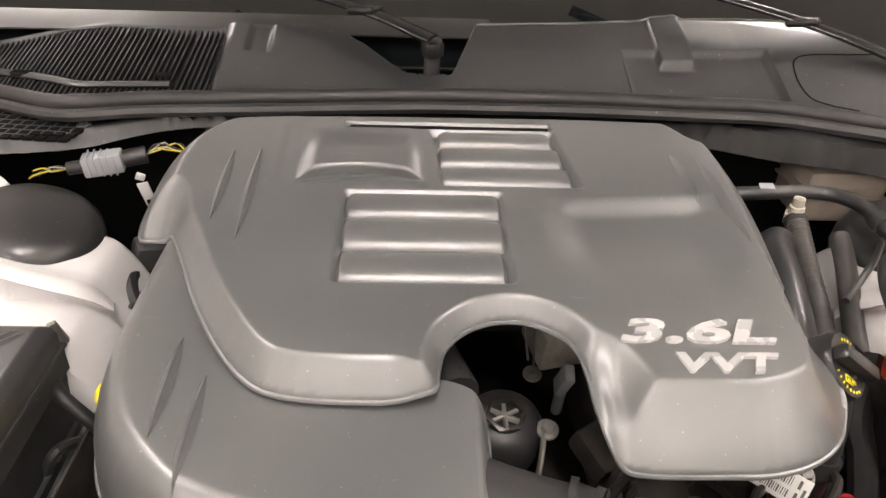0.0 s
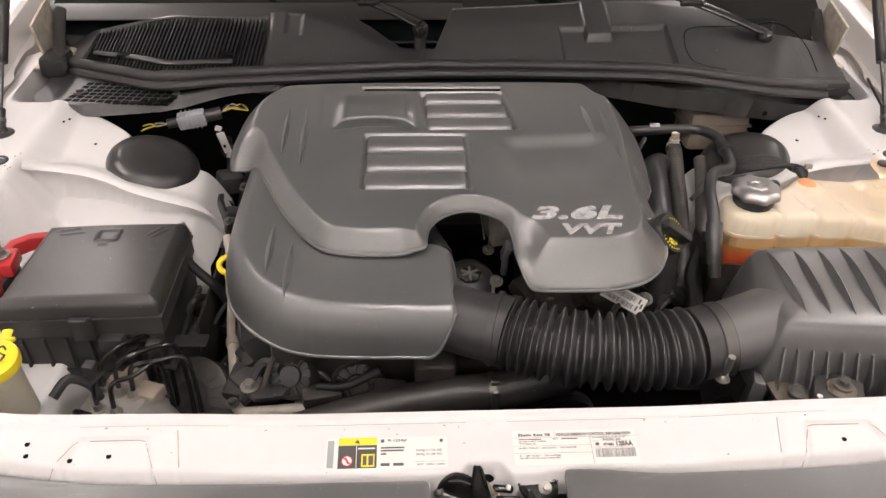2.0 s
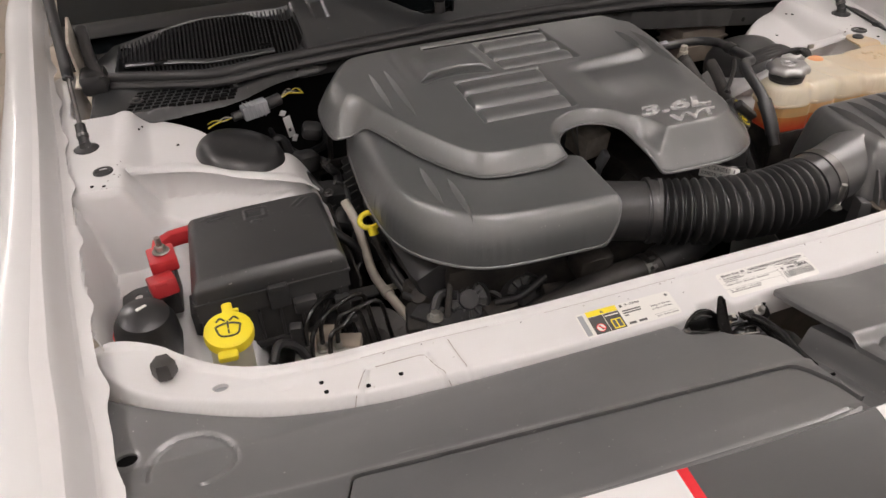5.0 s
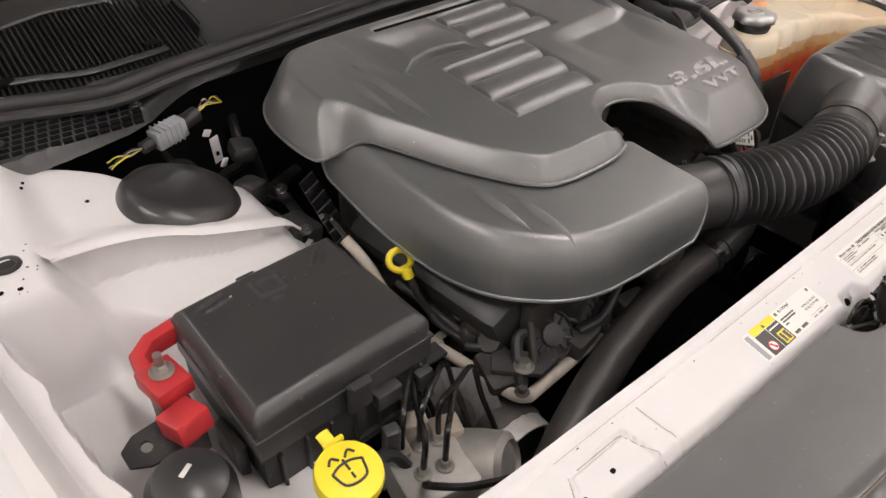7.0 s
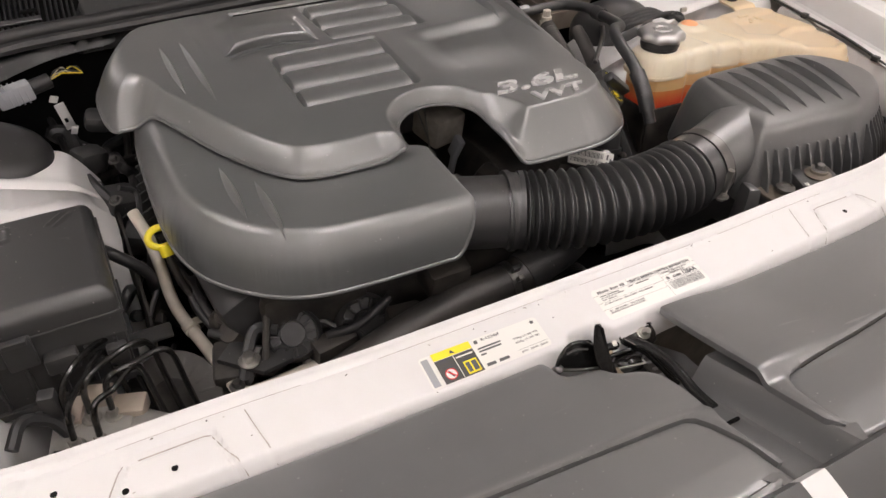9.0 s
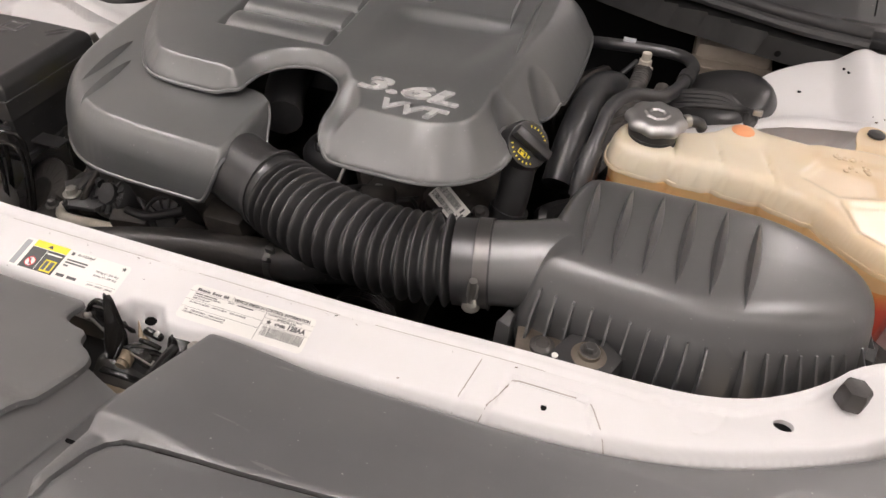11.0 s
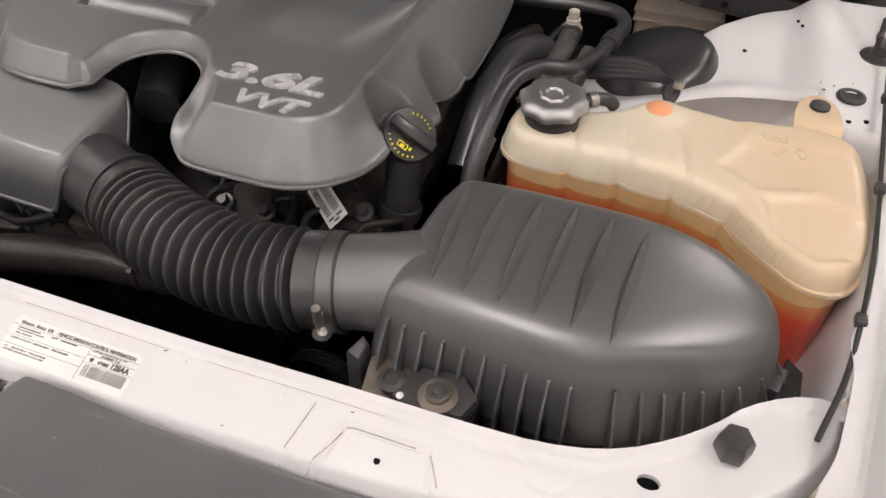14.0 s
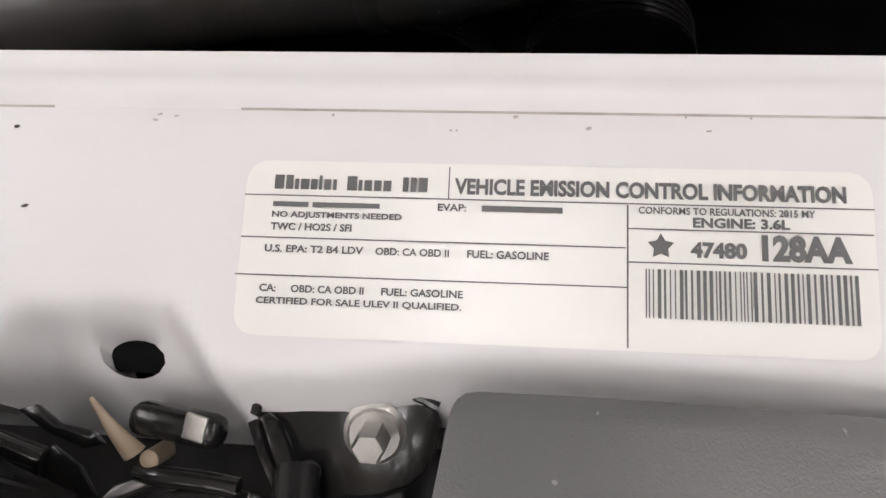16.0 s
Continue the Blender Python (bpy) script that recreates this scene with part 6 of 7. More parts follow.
for a, b, w, h in ((-0.002, -0.013, 0.012, 0.0012), (-0.002, -0.019, 0.012, 0.0012), (-0.008, -0.016, 0.0012, 0.007), (0.004, -0.016, 0.0012, 0.007), (-0.002, -0.0165, 0.005, 0.003), (0.008, -0.015, 0.003, 0.004)):
    part("yellow_mark", rbox(on_oil(a, b, 0.0172), (w, h, 0.0010), 0.0002, MO), YELLOW, cap, "yellow printed oil can mark")
for k in range(6):
    a = math.radians(52 + 13 * k)
    part("yellow_mark", rbox(on_oil(0.0235 * math.cos(a), 0.0235 * math.sin(a), 0.0172), (0.0016, 0.0028, 0.0010), 0.0002, MO @ pose(0, 0, 0, 0, 0, 52 + 13 * k + 90)), YELLOW, cap, "yellow bar of small print")
for k in range(8):
    a = math.radians(215 + 13 * k)
    part("yellow_mark", rbox(on_oil(0.0255 * math.cos(a), 0.0255 * math.sin(a), 0.0172), (0.0016, 0.0026, 0.0010), 0.0002, MO @ pose(0, 0, 0, 0, 0, 215 + 13 * k + 90)), YELLOW, cap, "yellow bar of small print")

MB = pose(0, 0, 0, 34, 6, -40)
TC = Vector((0.236, 0.286, 0.862))
tagroot = root("barcode_tag", tuple(TC), "white barcode label on the cylinder head", "label")
part("film", rbox(tuple(TC), (0.066, 0.028, 0.0012), 0.0004, MB), LABEL, tagroot)
rnd = random.Random(8)
for row, hh in ((0.0055, 0.009), (-0.0065, 0.007)):
    for k in range(24):
        c = MB.to_3x3() @ Vector((-0.029 + 0.0020 * k, row, 0.0009)) + TC
        part("bar", rbox(tuple(c), (rnd.choice((0.0005, 0.0009, 0.0013)), hh, 0.0004), 0, MB), INK, tagroot)
for a, b in ((0.024, 0.006), (0.024, -0.006), (0.029, 0.0)):
    part("print_bar", rbox(tuple(MB.to_3x3() @ Vector((a, b, 0.0009)) + TC), (0.0026, 0.008, 0.0004), 0, MB), INK, tagroot)

hz = root("coolant_hose", (0.42, 0.5, 0.9), "black coolant hose looping between the tank and bulkhead", "hose")
part("tube", sweep([(0.392, 0.335, 0.86), (0.391, 0.362, 0.905), (0.396, 0.40, 0.935), (0.402, 0.45, 0.955), (0.425, 0.492, 0.957), (0.462, 0.520, 0.948), (0.482, 0.570, 0.940), (0.490, 0.620, 0.935), (0.498, 0.668, 0.930), (0.480, 0.712, 0.924), (0.435, 0.722, 0.922), (0.375, 0.720, 0.920), (0.33, 0.735, 0.91)], 0.0095, 120, 16), HOSE, hz)
part("sleeve", sweep([(0.391, 0.345, 0.878), (0.391, 0.362, 0.905), (0.395, 0.388, 0.926)], 0.0128, 14, 14), HOSE, hz)
part("sleeve", sweep([(0.488, 0.602, 0.9365), (0.492, 0.628, 0.9345)], 0.0125, 5, 14), BLACK, hz)
part("paper_tag", rbox((0.392, 0.7195, 0.9315), (0.020, 0.010, 0.001), 0.0003, pose(0, 0, 0, 20, 0, 0)), GREY, hz, "grey printed tag")
hw = root("ribbed_hose", (0.36, 0.6, 0.85), "thick ribbed dark hose beside the engine", "hose")
part("tube", sweep([(0.350, 0.44, 0.82), (0.352, 0.50, 0.862), (0.358, 0.56, 0.887), (0.368, 0.615, 0.893), (0.390, 0.650, 0.882), (0.402, 0.668, 0.85)], lambda s: 0.0225, 60, 24), HOSE, hw)
vt = root("vent_hose", (0.54, 0.5, 0.93), "short bundle of thin black vent hoses on the coolant tank", "hose")
for k in range(4):
    part("tube", sweep([(0.478, 0.545 + 0.005 * k, 0.925 + 0.004 * k), (0.505, 0.535 + 0.005 * k, 0.938 + 0.004 * k), (0.545, 0.535 + 0.003 * k, 0.944 + 0.004 * k), (0.575, 0.525, 0.950 - 0.002 * k), (0.585 - 0.004 * k, 0.505, 0.952), (0.580, 0.490, 0.944)], 0.0050, 30, 8), RUBBER, vt)
part("outlet_tube", sweep([(0.478, 0.440, 0.952), (0.498, 0.452, 0.956), (0.515, 0.462, 0.952), (0.522, 0.468, 0.942)], 0.0075, 16, 12), HOSE, vt)
part("spring_clip", sweep([(0.496, 0.450, 0.9555), (0.503, 0.455, 0.9555)], 0.0090, 3, 14), STEEL, vt, "steel spring clip")
part("clip_ear", rbox((0.586, 0.500, 0.963), (0.012, 0.006, 0.008), 0.001), STEEL, vt)
gh = root("heater_hose", (0.40, 0.55, 0.80), "pair of dusty grey heater hoses standing beside the engine", "hose")
part("tube", sweep([(0.425, 0.688, 0.900), (0.424, 0.672, 0.893), (0.416, 0.62, 0.875), (0.404, 0.54, 0.848), (0.392, 0.45, 0.80), (0.384, 0.38, 0.72)], lambda s: 0.0145 + 0.0006 * math.sin(260 * s), 110, 14), GREYHOSE, gh)
part("tube", sweep([(0.462, 0.640, 0.900), (0.455, 0.60, 0.885), (0.440, 0.53, 0.850), (0.424, 0.44, 0.80), (0.410, 0.36, 0.72)], 0.0125, 40, 14), GREYHOSE, gh)
part("sensor_fitting", join(lathe([(0.010, 0), (0.010, 0.012), (0.0075, 0.013), (0.0075, 0.024), (0.003, 0.026)], (0.425, 0.690, 0.905), 12), lathe([(0.014, -0.012), (0.014, 0.001)], (0.425, 0.690, 0.905), 6)), PIPE, label="pale brass fitting on a coolant line", category="fitting")
part("metal_line", sweep([(0.40, 0.50, 0.90), (0.455, 0.555, 0.915), (0.49, 0.60, 0.915)], 0.0042, 12, 10), DULL, label="thin steel line beside the coolant tank", category="line")

mc = root("brake_reservoir", (0.565, 0.85, 0.80), "cream brake fluid reservoir under the scuttle", "reservoir")
part("body", rbox((0.560, 0.850, 0.872), (0.125, 0.100, 0.085), 0.012), CREAM, mc)
part("seam", rbox((0.560, 0.850, 0.888), (0.131, 0.106, 0.004), 0.001), CREAM, mc)
part("seam", rbox((0.560, 0.850, 0.872), (0.130, 0.105, 0.004), 0.001), CREAM, mc)

cable = root("release_cable", (0.79, 0.4, 0.93), "thin black hood release cable clipped along the wing", "cable")
part("sheath", sweep([(0.760, 0.125, 0.905), (0.780, 0.20, 0.920), (0.794, 0.317, 0.938), (0.801, 0.45, 0.949), (0.806, 0.58, 0.961), (0.812, 0.68, 0.976), (0.822, 0.78, 1.000)], 0.0025, 70, 8), BLACK, cable)
for x, y, z in ((0.786, 0.245, 0.927), (0.805, 0.555, 0.959), (0.799, 0.41, 0.946)):
    part("cable_clip", rbox((x, y, z), (0.010, 0.013, 0.009), 0.002), BLACK, cable)

for s, yy in ((-1, 0.086), (1, 0.097)):
    z = float(cm_z(np.array([s * 0.698]), np.array([yy]), np.array([1.0]))[0])
    b = root("hood_stop", (s * 0.698, yy, z), "dusty black rubber hood stop screwed into the cross member", "hood stop", "hood stops")
    part("bumper", lathe([(0.0140, 0.004), (0.0152, 0.008), (0.0146, 0.022), (0.0125, 0.0265), (0.004, 0.0275)], (s * 0.698, yy, z), 6), DUSTY, b)
    part("stem", lathe([(0.009, -0.01), (0.009, 0.006)], (s * 0.698, yy, z), 14), STEEL, b)
part("tank_bracket", join(rbox((0.468, 0.356, 0.795), (0.125, 0.004, 0.146), 0.001, pose(0, 0, 0, 0, 0, -3)), rbox((0.4035, 0.412, 0.795), (0.004, 0.105, 0.146), 0.001)), GRIME, label="dark steel bracket round the lower corner of the coolant tank", category="bracket")

# ---- labels on the cross member ----
SL = math.degrees(math.atan(0.22))


def deck(x, y):
    return float(cm_z(np.array([x]), np.array([y]), np.array([1.0]))[0])


def film(outline, lift):
    return sheet(np.array(outline), lambda x, y, d: 0.8735 + 0.22 * y + lift, 0.0022)


def rrect(x0, x1, y0, y1, r):
    """A rectangle with rounded corners."""
    out = []
    for cx, cy, a0 in ((x1 - r, y1 - r, 0), (x0 + r, y1 - r, 90), (x0 + r, y0 + r, 180), (x1 - r, y0 + r, 270)):
        out += [(cx + r * math.cos(math.radians(a0 + 18 * k)), cy + r * math.sin(math.radians(a0 + 18 * k))) for k in range(6)]
    return out


def bar(x0, x1, y0, y1, lift=0.0011):
    return [(x0, y0, 0.8735 + 0.22 * y0 + lift), (x1, y0, 0.8735 + 0.22 * y0 + lift), (x1, y1, 0.8735 + 0.22 * y1 + lift), (x0, y1, 0.8735 + 0.22 * y1 + lift)], [(0, 1, 2, 3)]


def words(text, x0, y0, w, h):
    return letters(text, x0, y0, w, h, 0.8735 + 0.22 * y0 + 0.0010, 0.0002, SL, 0.0, 0.022 if h > 0.0035 else 0.008)


rnd = random.Random(5)
for k in range(18):
    x, y = rnd.uniform(-0.10, 0.22), 0.0345 + rnd.uniform(-0.0035, 0.002)
    part("dirt_fleck", rbox((x, y, deck(x, y) + 0.0004), (rnd.uniform(0.0005, 0.0014), rnd.uniform(0.0004, 0.0008), 0.0004), 0.0002, pose(0, 0, 0, SL, 0, rnd.uniform(-25, 25))), SEAMDIRT, cross)
veci = root("emission_label", (0.105, 0.0, 0.8735), "pale emission control label with ruled boxes and a barcode", "label")
part("film", film(rrect(0.034, 0.181, -0.0195, 0.0225, 0.005), 0.0007), LABEL, veci)
def narrow(text, x0, y0, w, h, bold=0.03):
    return letters(text, x0, y0, w, h, 0.8735 + 0.22 * y0 + 0.0010, 0.0002, SL, 0.0, bold)


for t, x0, y0, w, h, bold in (("VEHICLE EMISSION CONTROL INFORMATION", 0.0853, 0.0150, 0.0897, 0.0040, 0.035), ("CONFORMS TO REGULATIONS: 2015 MY", 0.1285, 0.0115, 0.0395, 0.0017, 0.01), ("ENGINE: 3.6L", 0.1408, 0.0086, 0.0215, 0.0024, 0.03),
                              ("47480", 0.1402, 0.0016, 0.0125, 0.0038, 0.04), ("128AA", 0.1560, 0.0013, 0.0196, 0.0062, 0.045), ("FUEL: GASOLINE", 0.0890, 0.0000, 0.0190, 0.0019, 0.02), ("NO ADJUSTMENTS NEEDED", 0.0412, 0.0080, 0.0318, 0.0019, 0.02),
                              ("TWC / HO2S / SFI", 0.0412, 0.0053, 0.0198, 0.0018, 0.02), ("OBD: CA OBD II", 0.0672, 0.0000, 0.0175, 0.0018, 0.02), ("U.S. EPA: T2 B4 LDV", 0.0402, 0.0000, 0.0240, 0.0018, 0.02), ("CA:", 0.0398, -0.0094, 0.0040, 0.0018, 0.02), ("OBD: CA OBD II", 0.0475, -0.0094, 0.0175, 0.0018, 0.02),
                              ("FUEL: GASOLINE", 0.0692, -0.0094, 0.0192, 0.0018, 0.02), ("CERTIFIED FOR SALE ULEV II QUALIFIED.", 0.0392, -0.0125, 0.0490, 0.0019, 0.02), ("EVAP:", 0.0815, 0.0109, 0.0068, 0.0018, 0.02)):
    part("printed_text", narrow(t, x0, y0, w, h, bold), INK, veci, "dark printed text")
for b in ((0.034, 0.181, 0.0136, 0.0139), (0.126, 0.1805, 0.0078, 0.0081), (0.126, 0.181, 0.0001, 0.0004), (0.034, 0.1255, 0.0033, 0.0036), (0.0335, 0.126, -0.0057, -0.0054), (0.1258, 0.1262, -0.019, 0.0134), (0.0838, 0.0841, 0.0136, 0.0215)):
    part("rule_line", bar(*b), INK, veci)
# the maker's name as plain strokes
for x0, x1 in ((0.0412, 0.0435), (0.0440, 0.0458), (0.0462, 0.0472), (0.0477, 0.0498), (0.0502, 0.0518), (0.0522, 0.0530), (0.0535, 0.0552), (0.0557, 0.0566), (0.0592, 0.0616), (0.0620, 0.0629), (0.0634, 0.0653), (0.0658, 0.0676), (0.0681, 0.0700), (0.0728, 0.0742), (0.0747, 0.0761), (0.0766, 0.0788)):
    part("name_stroke", bar(x0, x1, 0.0153, 0.0188 if x0 in (0.0412, 0.0440, 0.0522, 0.0592, 0.0728, 0.0747, 0.0766) else 0.0179), INK, veci, "grey stroke of the maker's name")
for b in ((0.0412, 0.0500, 0.0110, 0.0122), (0.0510, 0.0675, 0.0110, 0.0122), (0.0920, 0.1110, 0.0110, 0.0124)):
    part("print_bar", bar(*b), INK, veci, "grey bar of small print")
star = ([(0.0031 * r * math.sin(math.pi * k / 5), 0.0031 * r * math.cos(math.pi * k / 5), 0.0001) for k in range(10) for r in ((1.0, 0.55)[k % 2],)], [tuple(range(10))[::-1]])
part("emblem", moved(star, Matrix.Translation((0.1335, 0.0040, 0.8735 + 0.22 * 0.004 + 0.0011)) @ pose(0, 0, 0, SL, 0, 0)), INK, veci, "dark star emblem")
rnd = random.Random(2)
x = 0.1300
while x < 0.176:
    w = rnd.choice((0.0003, 0.0005, 0.0008))
    part("barcode_bar", bar(x, x + w, -0.0122, -0.0012), INK, veci)
    x += w + rnd.choice((0.0004, 0.0006, 0.0008))

warn = root("refrigerant_label", (-0.11, 0.0, 0.8735), "white refrigerant label with yellow and black warning fields", "label")
part("film", film(rrect(-0.184, -0.043, -0.0195, 0.0185, 0.004), 0.0007), LABEL, warn)
part("yellow_field", bar(-0.1695, -0.125, 0.0098, 0.0185), YELLOW, warn, "yellow warning strip")
part("black_field", bar(-0.1695, -0.125, -0.0185, 0.0092), BLACKINK, warn, "dark warning panel")
part("yellow_square", bar(-0.1425, -0.1275, -0.0172, -0.0020, 0.0016), YELLOW, warn, "yellow square pictogram")
for b in ((-0.1410, -0.1365, -0.0155, -0.0040), (-0.1345, -0.1290, -0.0155, -0.0040)):
    part("square_mark", bar(*b, 0.0019), INK, warn)
ring = lathe([(0.0056, 0.0), (0.0064, 0.0002), (0.0064, 0.0)], (0, 0, 0), 28)
flat_disc = lathe([(0.0001, 0), (0.0055, 0.0001)], (0, 0, 0), 20)
at_ring = Matrix.Translation((-0.1590, -0.0095, 0.8735 - 0.0021 + 0.0013)) @ pose(0, 0, 0, SL, 0, 0)
part("pictogram", moved(flat_disc, at_ring), LABEL, warn)
part("pictogram_shape", moved(rbox((0, 0, 0.0003), (0.0022, 0.0085, 0.0002), 0, pose(0, 0, 0, 0, 0, 25)), at_ring), INK, warn)
part("red_ring", moved(ring, at_ring), REDTAPE, warn, "red prohibition ring")
part("red_slash", moved(rbox((0, 0, 0.0006), (0.0013, 0.0115, 0.0002), 0, pose(0, 0, 0, 0, 0, 45)), at_ring), REDTAPE, warn)
part("white_rule", bar(-0.1465, -0.1270, 0.0040, 0.0058, 0.0016), LABEL, warn)
part("divider", bar(-0.1488, -0.1480, -0.0185, 0.0092, 0.0017), LABEL, warn)
part("triangle", moved(lathe([(0.0001, 0), (0.0038, 0.0001)], (0, 0, 0), 3), Matrix.Translation((-0.1475, 0.0130, 0.8735 + 0.0029 + 0.0016)) @ pose(0, 0, 0, SL, 0, 90)), INK, warn)
for b in ((-0.182, -0.1745, -0.0175, 0.0155),):
    part("grey_strip", bar(*b), GREY, warn)
for t, x0, y0, w, h in (("R-1234yf", -0.112, 0.0118, 0.022, 0.0045), ("709g", -0.0795, -0.0003, 0.010, 0.0032), ("(1.56 lb)", -0.0680, -0.0003, 0.0180, 0.0034), ("624g", -0.0795, -0.0050, 0.010, 0.0032), ("(1.38 lb)", -0.0680, -0.0050, 0.0180, 0.0034), ("J2842", -0.0685, -0.0170, 0.0095, 0.0028), ("J2845", -0.0565, -0.0170, 0.0095, 0.0028), ("J639", -0.0790, -0.0170, 0.0075, 0.0028)):
    part("printed_text", words(t, x0, y0, w, h), INK, warn, "dark printed text")
for b in ((-0.1205, -0.1165, 0.0118, 0.0160), (-0.1205, -0.093, 0.0045, 0.0065), (-0.1205, -0.094, 0.0010, 0.0030), (-0.1205, -0.114, -0.0030, -0.001), (-0.1205, -0.110, -0.0165, -0.0130), (-0.106, -0.094, -0.0165, -0.0130), (-0.0815, -0.044, -0.0122, -0.0119)):
    part("print_bar", bar(*b), INK, warn, "grey bar of small print")
part("emblem", moved(star, Matrix.Translation((-0.0500, 0.0130, 0.8735 + 0.0029 + 0.0012)) @ pose(0, 0, 0, SL, 0, 0)), INK, warn, "dark five-sided emblem")

# paint chips and specks on the cross member
rnd = random.Random(11)
for k in range(22):
    x, y = rnd.uniform(-0.48, 0.48), rnd.choice((rnd.uniform(-0.022, 0.03), rnd.uniform(0.026, 0.036), rnd.uniform(0.030, 0.036)))
    z = deck(x, y)
    r = rnd.uniform(0.0005, 0.0012)
    chip = lathe([(r, -0.0004), (r * 0.8, 0.0003)], (0, 0, 0), 7)
    chip = moved(chip, Matrix.Translation((x, y, z)) @ pose(0, 0, 0, SL, 0, rnd.uniform(-30, 30)) @ Matrix.Diagonal((rnd.uniform(1, 2.6), 0.8, 1, 1)))
    part("paint_chip", chip, (SEAMDIRT, GRIME, RUSTY)[k % 3], label="small dark chip in the white paint", category="paint chip", group="paint chips")

# ---- hood latch ----
latch = root("hood_latch", (0.02, -0.06, 0.80), "greasy black hood latch with a coil spring and a flanged bolt", "latch")
def tilted(pts, x0, y0, z0, gx, gy, up):
    """A flat steel plate: outline in plan, lying on a sloping plane, up metres thick."""
    V = [(x, y, z0 + gx * (x - x0) + gy * (y - y0) + k) for k in (0, up) for x, y in pts]
    n = len(pts)
    bm = bmesh.new()
    vs = [bm.verts.new(v) for v in V]
    bm.faces.new(vs[:n][::-1])
    bm.faces.new(vs[n:])
    for i in range(n):
        bm.faces.new((vs[i], vs[(i + 1) % n], vs[(i + 1) % n + n], vs[i + n]))
    bmesh.ops.recalc_face_normals(bm, faces=bm.faces[:])
    bmesh.ops.bevel(bm, geom=[e for e in bm.edges if e.verts[0] in vs[n:] and e.verts[1] in vs[n:]], offset=min(0.0012, up * 0.4), segments=2, profile=0.5, affect="EDGES")
    return from_bm(bm)


def smooth(pts, n=1):
    return [tuple(p) for p in rounded(pts, n)]


part("back_plate", tilted(smooth([(0.0354, -0.0335), (0.0398, -0.0292), (0.0581, -0.0276), (0.0744, -0.0278), (0.084, -0.0305), (0.082, -0.0440), (0.075, -0.0515), (0.0529, -0.0545), (0.0450, -0.050)]), 0.05, -0.04, 0.848, 0, 0.30, 0.003), GLOSSB, latch)
part("plate_rim", sweep([(0.0372, -0.0350, 0.8535), (0.0405, -0.0298, 0.8552), (0.0590, -0.0282, 0.8555), (0.0752, -0.0285, 0.8552), (0.083, -0.0312, 0.8545)], 0.0014, 40, 8), GLOSSB, latch)
part("slotted_plate", tilted([(0.046, -0.052), (0.074, -0.050), (0.078, -0.112), (0.050, -0.112)], 0.05, -0.06, 0.836, 0, 0.10, 0.003), DUSTY, latch, "dusty slotted plate")
for y in (-0.057, -0.0665, -0.076, -0.0855, -0.095):
    part("plate_slot", rbox((0.0575 - 0.05 * (y + 0.057), y, 0.8394 + 0.10 * (y + 0.06)), (0.014, 0.0042, 0.0012), 0.0004), SHIELD, latch)


def plate(pts, off):
    """A steel plate standing free: its outline in space and the shift that gives its thickness."""
    bm = bmesh.new()
    a = [bm.verts.new(p) for p in pts]
    b = [bm.verts.new(tuple(Vector(p) + Vector(off))) for p in pts]
    n = len(pts)
    bm.faces.new(a)
    bm.faces.new(b[::-1])
    for k in range(n):
        bm.faces.new((a[k], b[k], b[(k + 1) % n], a[(k + 1) % n]))
    bmesh.ops.recalc_face_normals(bm, faces=bm.faces[:])
    bmesh.ops.bevel(bm, geom=bm.edges[:], offset=0.0008, segments=2, profile=0.5, affect="EDGES")
    return from_bm(bm)


arm = part("catch_arm", plate([(-0.0172, -0.0505, 0.9080), (-0.0142, -0.0520, 0.9120), (-0.0105, -0.0530, 0.9070), (-0.0050, -0.0560, 0.8860), (0.0005, -0.0600, 0.8660), (0.0000, -0.0800, 0.8500), (-0.0060, -0.0820, 0.8500), (-0.0145, -0.0700, 0.8600), (-0.0185, -0.0580, 0.8780)], (0.003, 0.0035, -0.001)), GLOSSB, latch)
part("arm_rim", sweep([(-0.0065, -0.0822, 0.8510), (-0.0145, -0.0705, 0.8610), (-0.0185, -0.0585, 0.8785), (-0.0176, -0.0508, 0.9080), (-0.0142, -0.0522, 0.9120)], 0.0012, 50, 8), GLOSSB, arm)
part("arm_rim", sweep([(-0.0105, -0.0535, 0.9070), (-0.0050, -0.0565, 0.8860), (0.0005, -0.0605, 0.8660), (0.0003, -0.0795, 0.8510)], 0.0014, 40, 8), GLOSSB, arm)
hook = part("hook", plate([(-0.0560, -0.0450, 0.8620), (-0.0500, -0.0430, 0.8760), (-0.0380, -0.0420, 0.8860), (-0.0220, -0.0450, 0.8840), (-0.0060, -0.0500, 0.8680), (-0.0120, -0.0600, 0.8560), (-0.0330, -0.0530, 0.8560)], (0.001, 0.003, -0.002)), GLOSSB, latch)
part("hook_rim", sweep([(-0.0560, -0.0455, 0.8630), (-0.0500, -0.0432, 0.8765), (-0.0380, -0.0422, 0.8865), (-0.0220, -0.0452, 0.8845), (-0.0060, -0.0502, 0.8690)], 0.0024, 50, 10), GLOSSB, hook)
part("hook_rim", sweep([(-0.0555, -0.0470, 0.8620), (-0.0330, -0.0540, 0.8580), (-0.0120, -0.0610, 0.8570)], 0.0018, 40, 8), DULL, hook, "worn bright edge")
part("worn_line", sweep([(-0.0440, -0.0448, 0.8785), (-0.0320, -0.0452, 0.8800), (-0.0200, -0.0480, 0.8770)], 0.0011, 24, 6), DULL, hook)
part("arm_pivot", lathe([(0.0050, -0.008), (0.0050, 0.003), (0.0036, 0.0045), (0.001, 0.005)], (-0.0545, -0.0465, 0.862), 16, pose(0, 0, 0, 30, 0, 20)), DULL, latch, "worn steel pin")
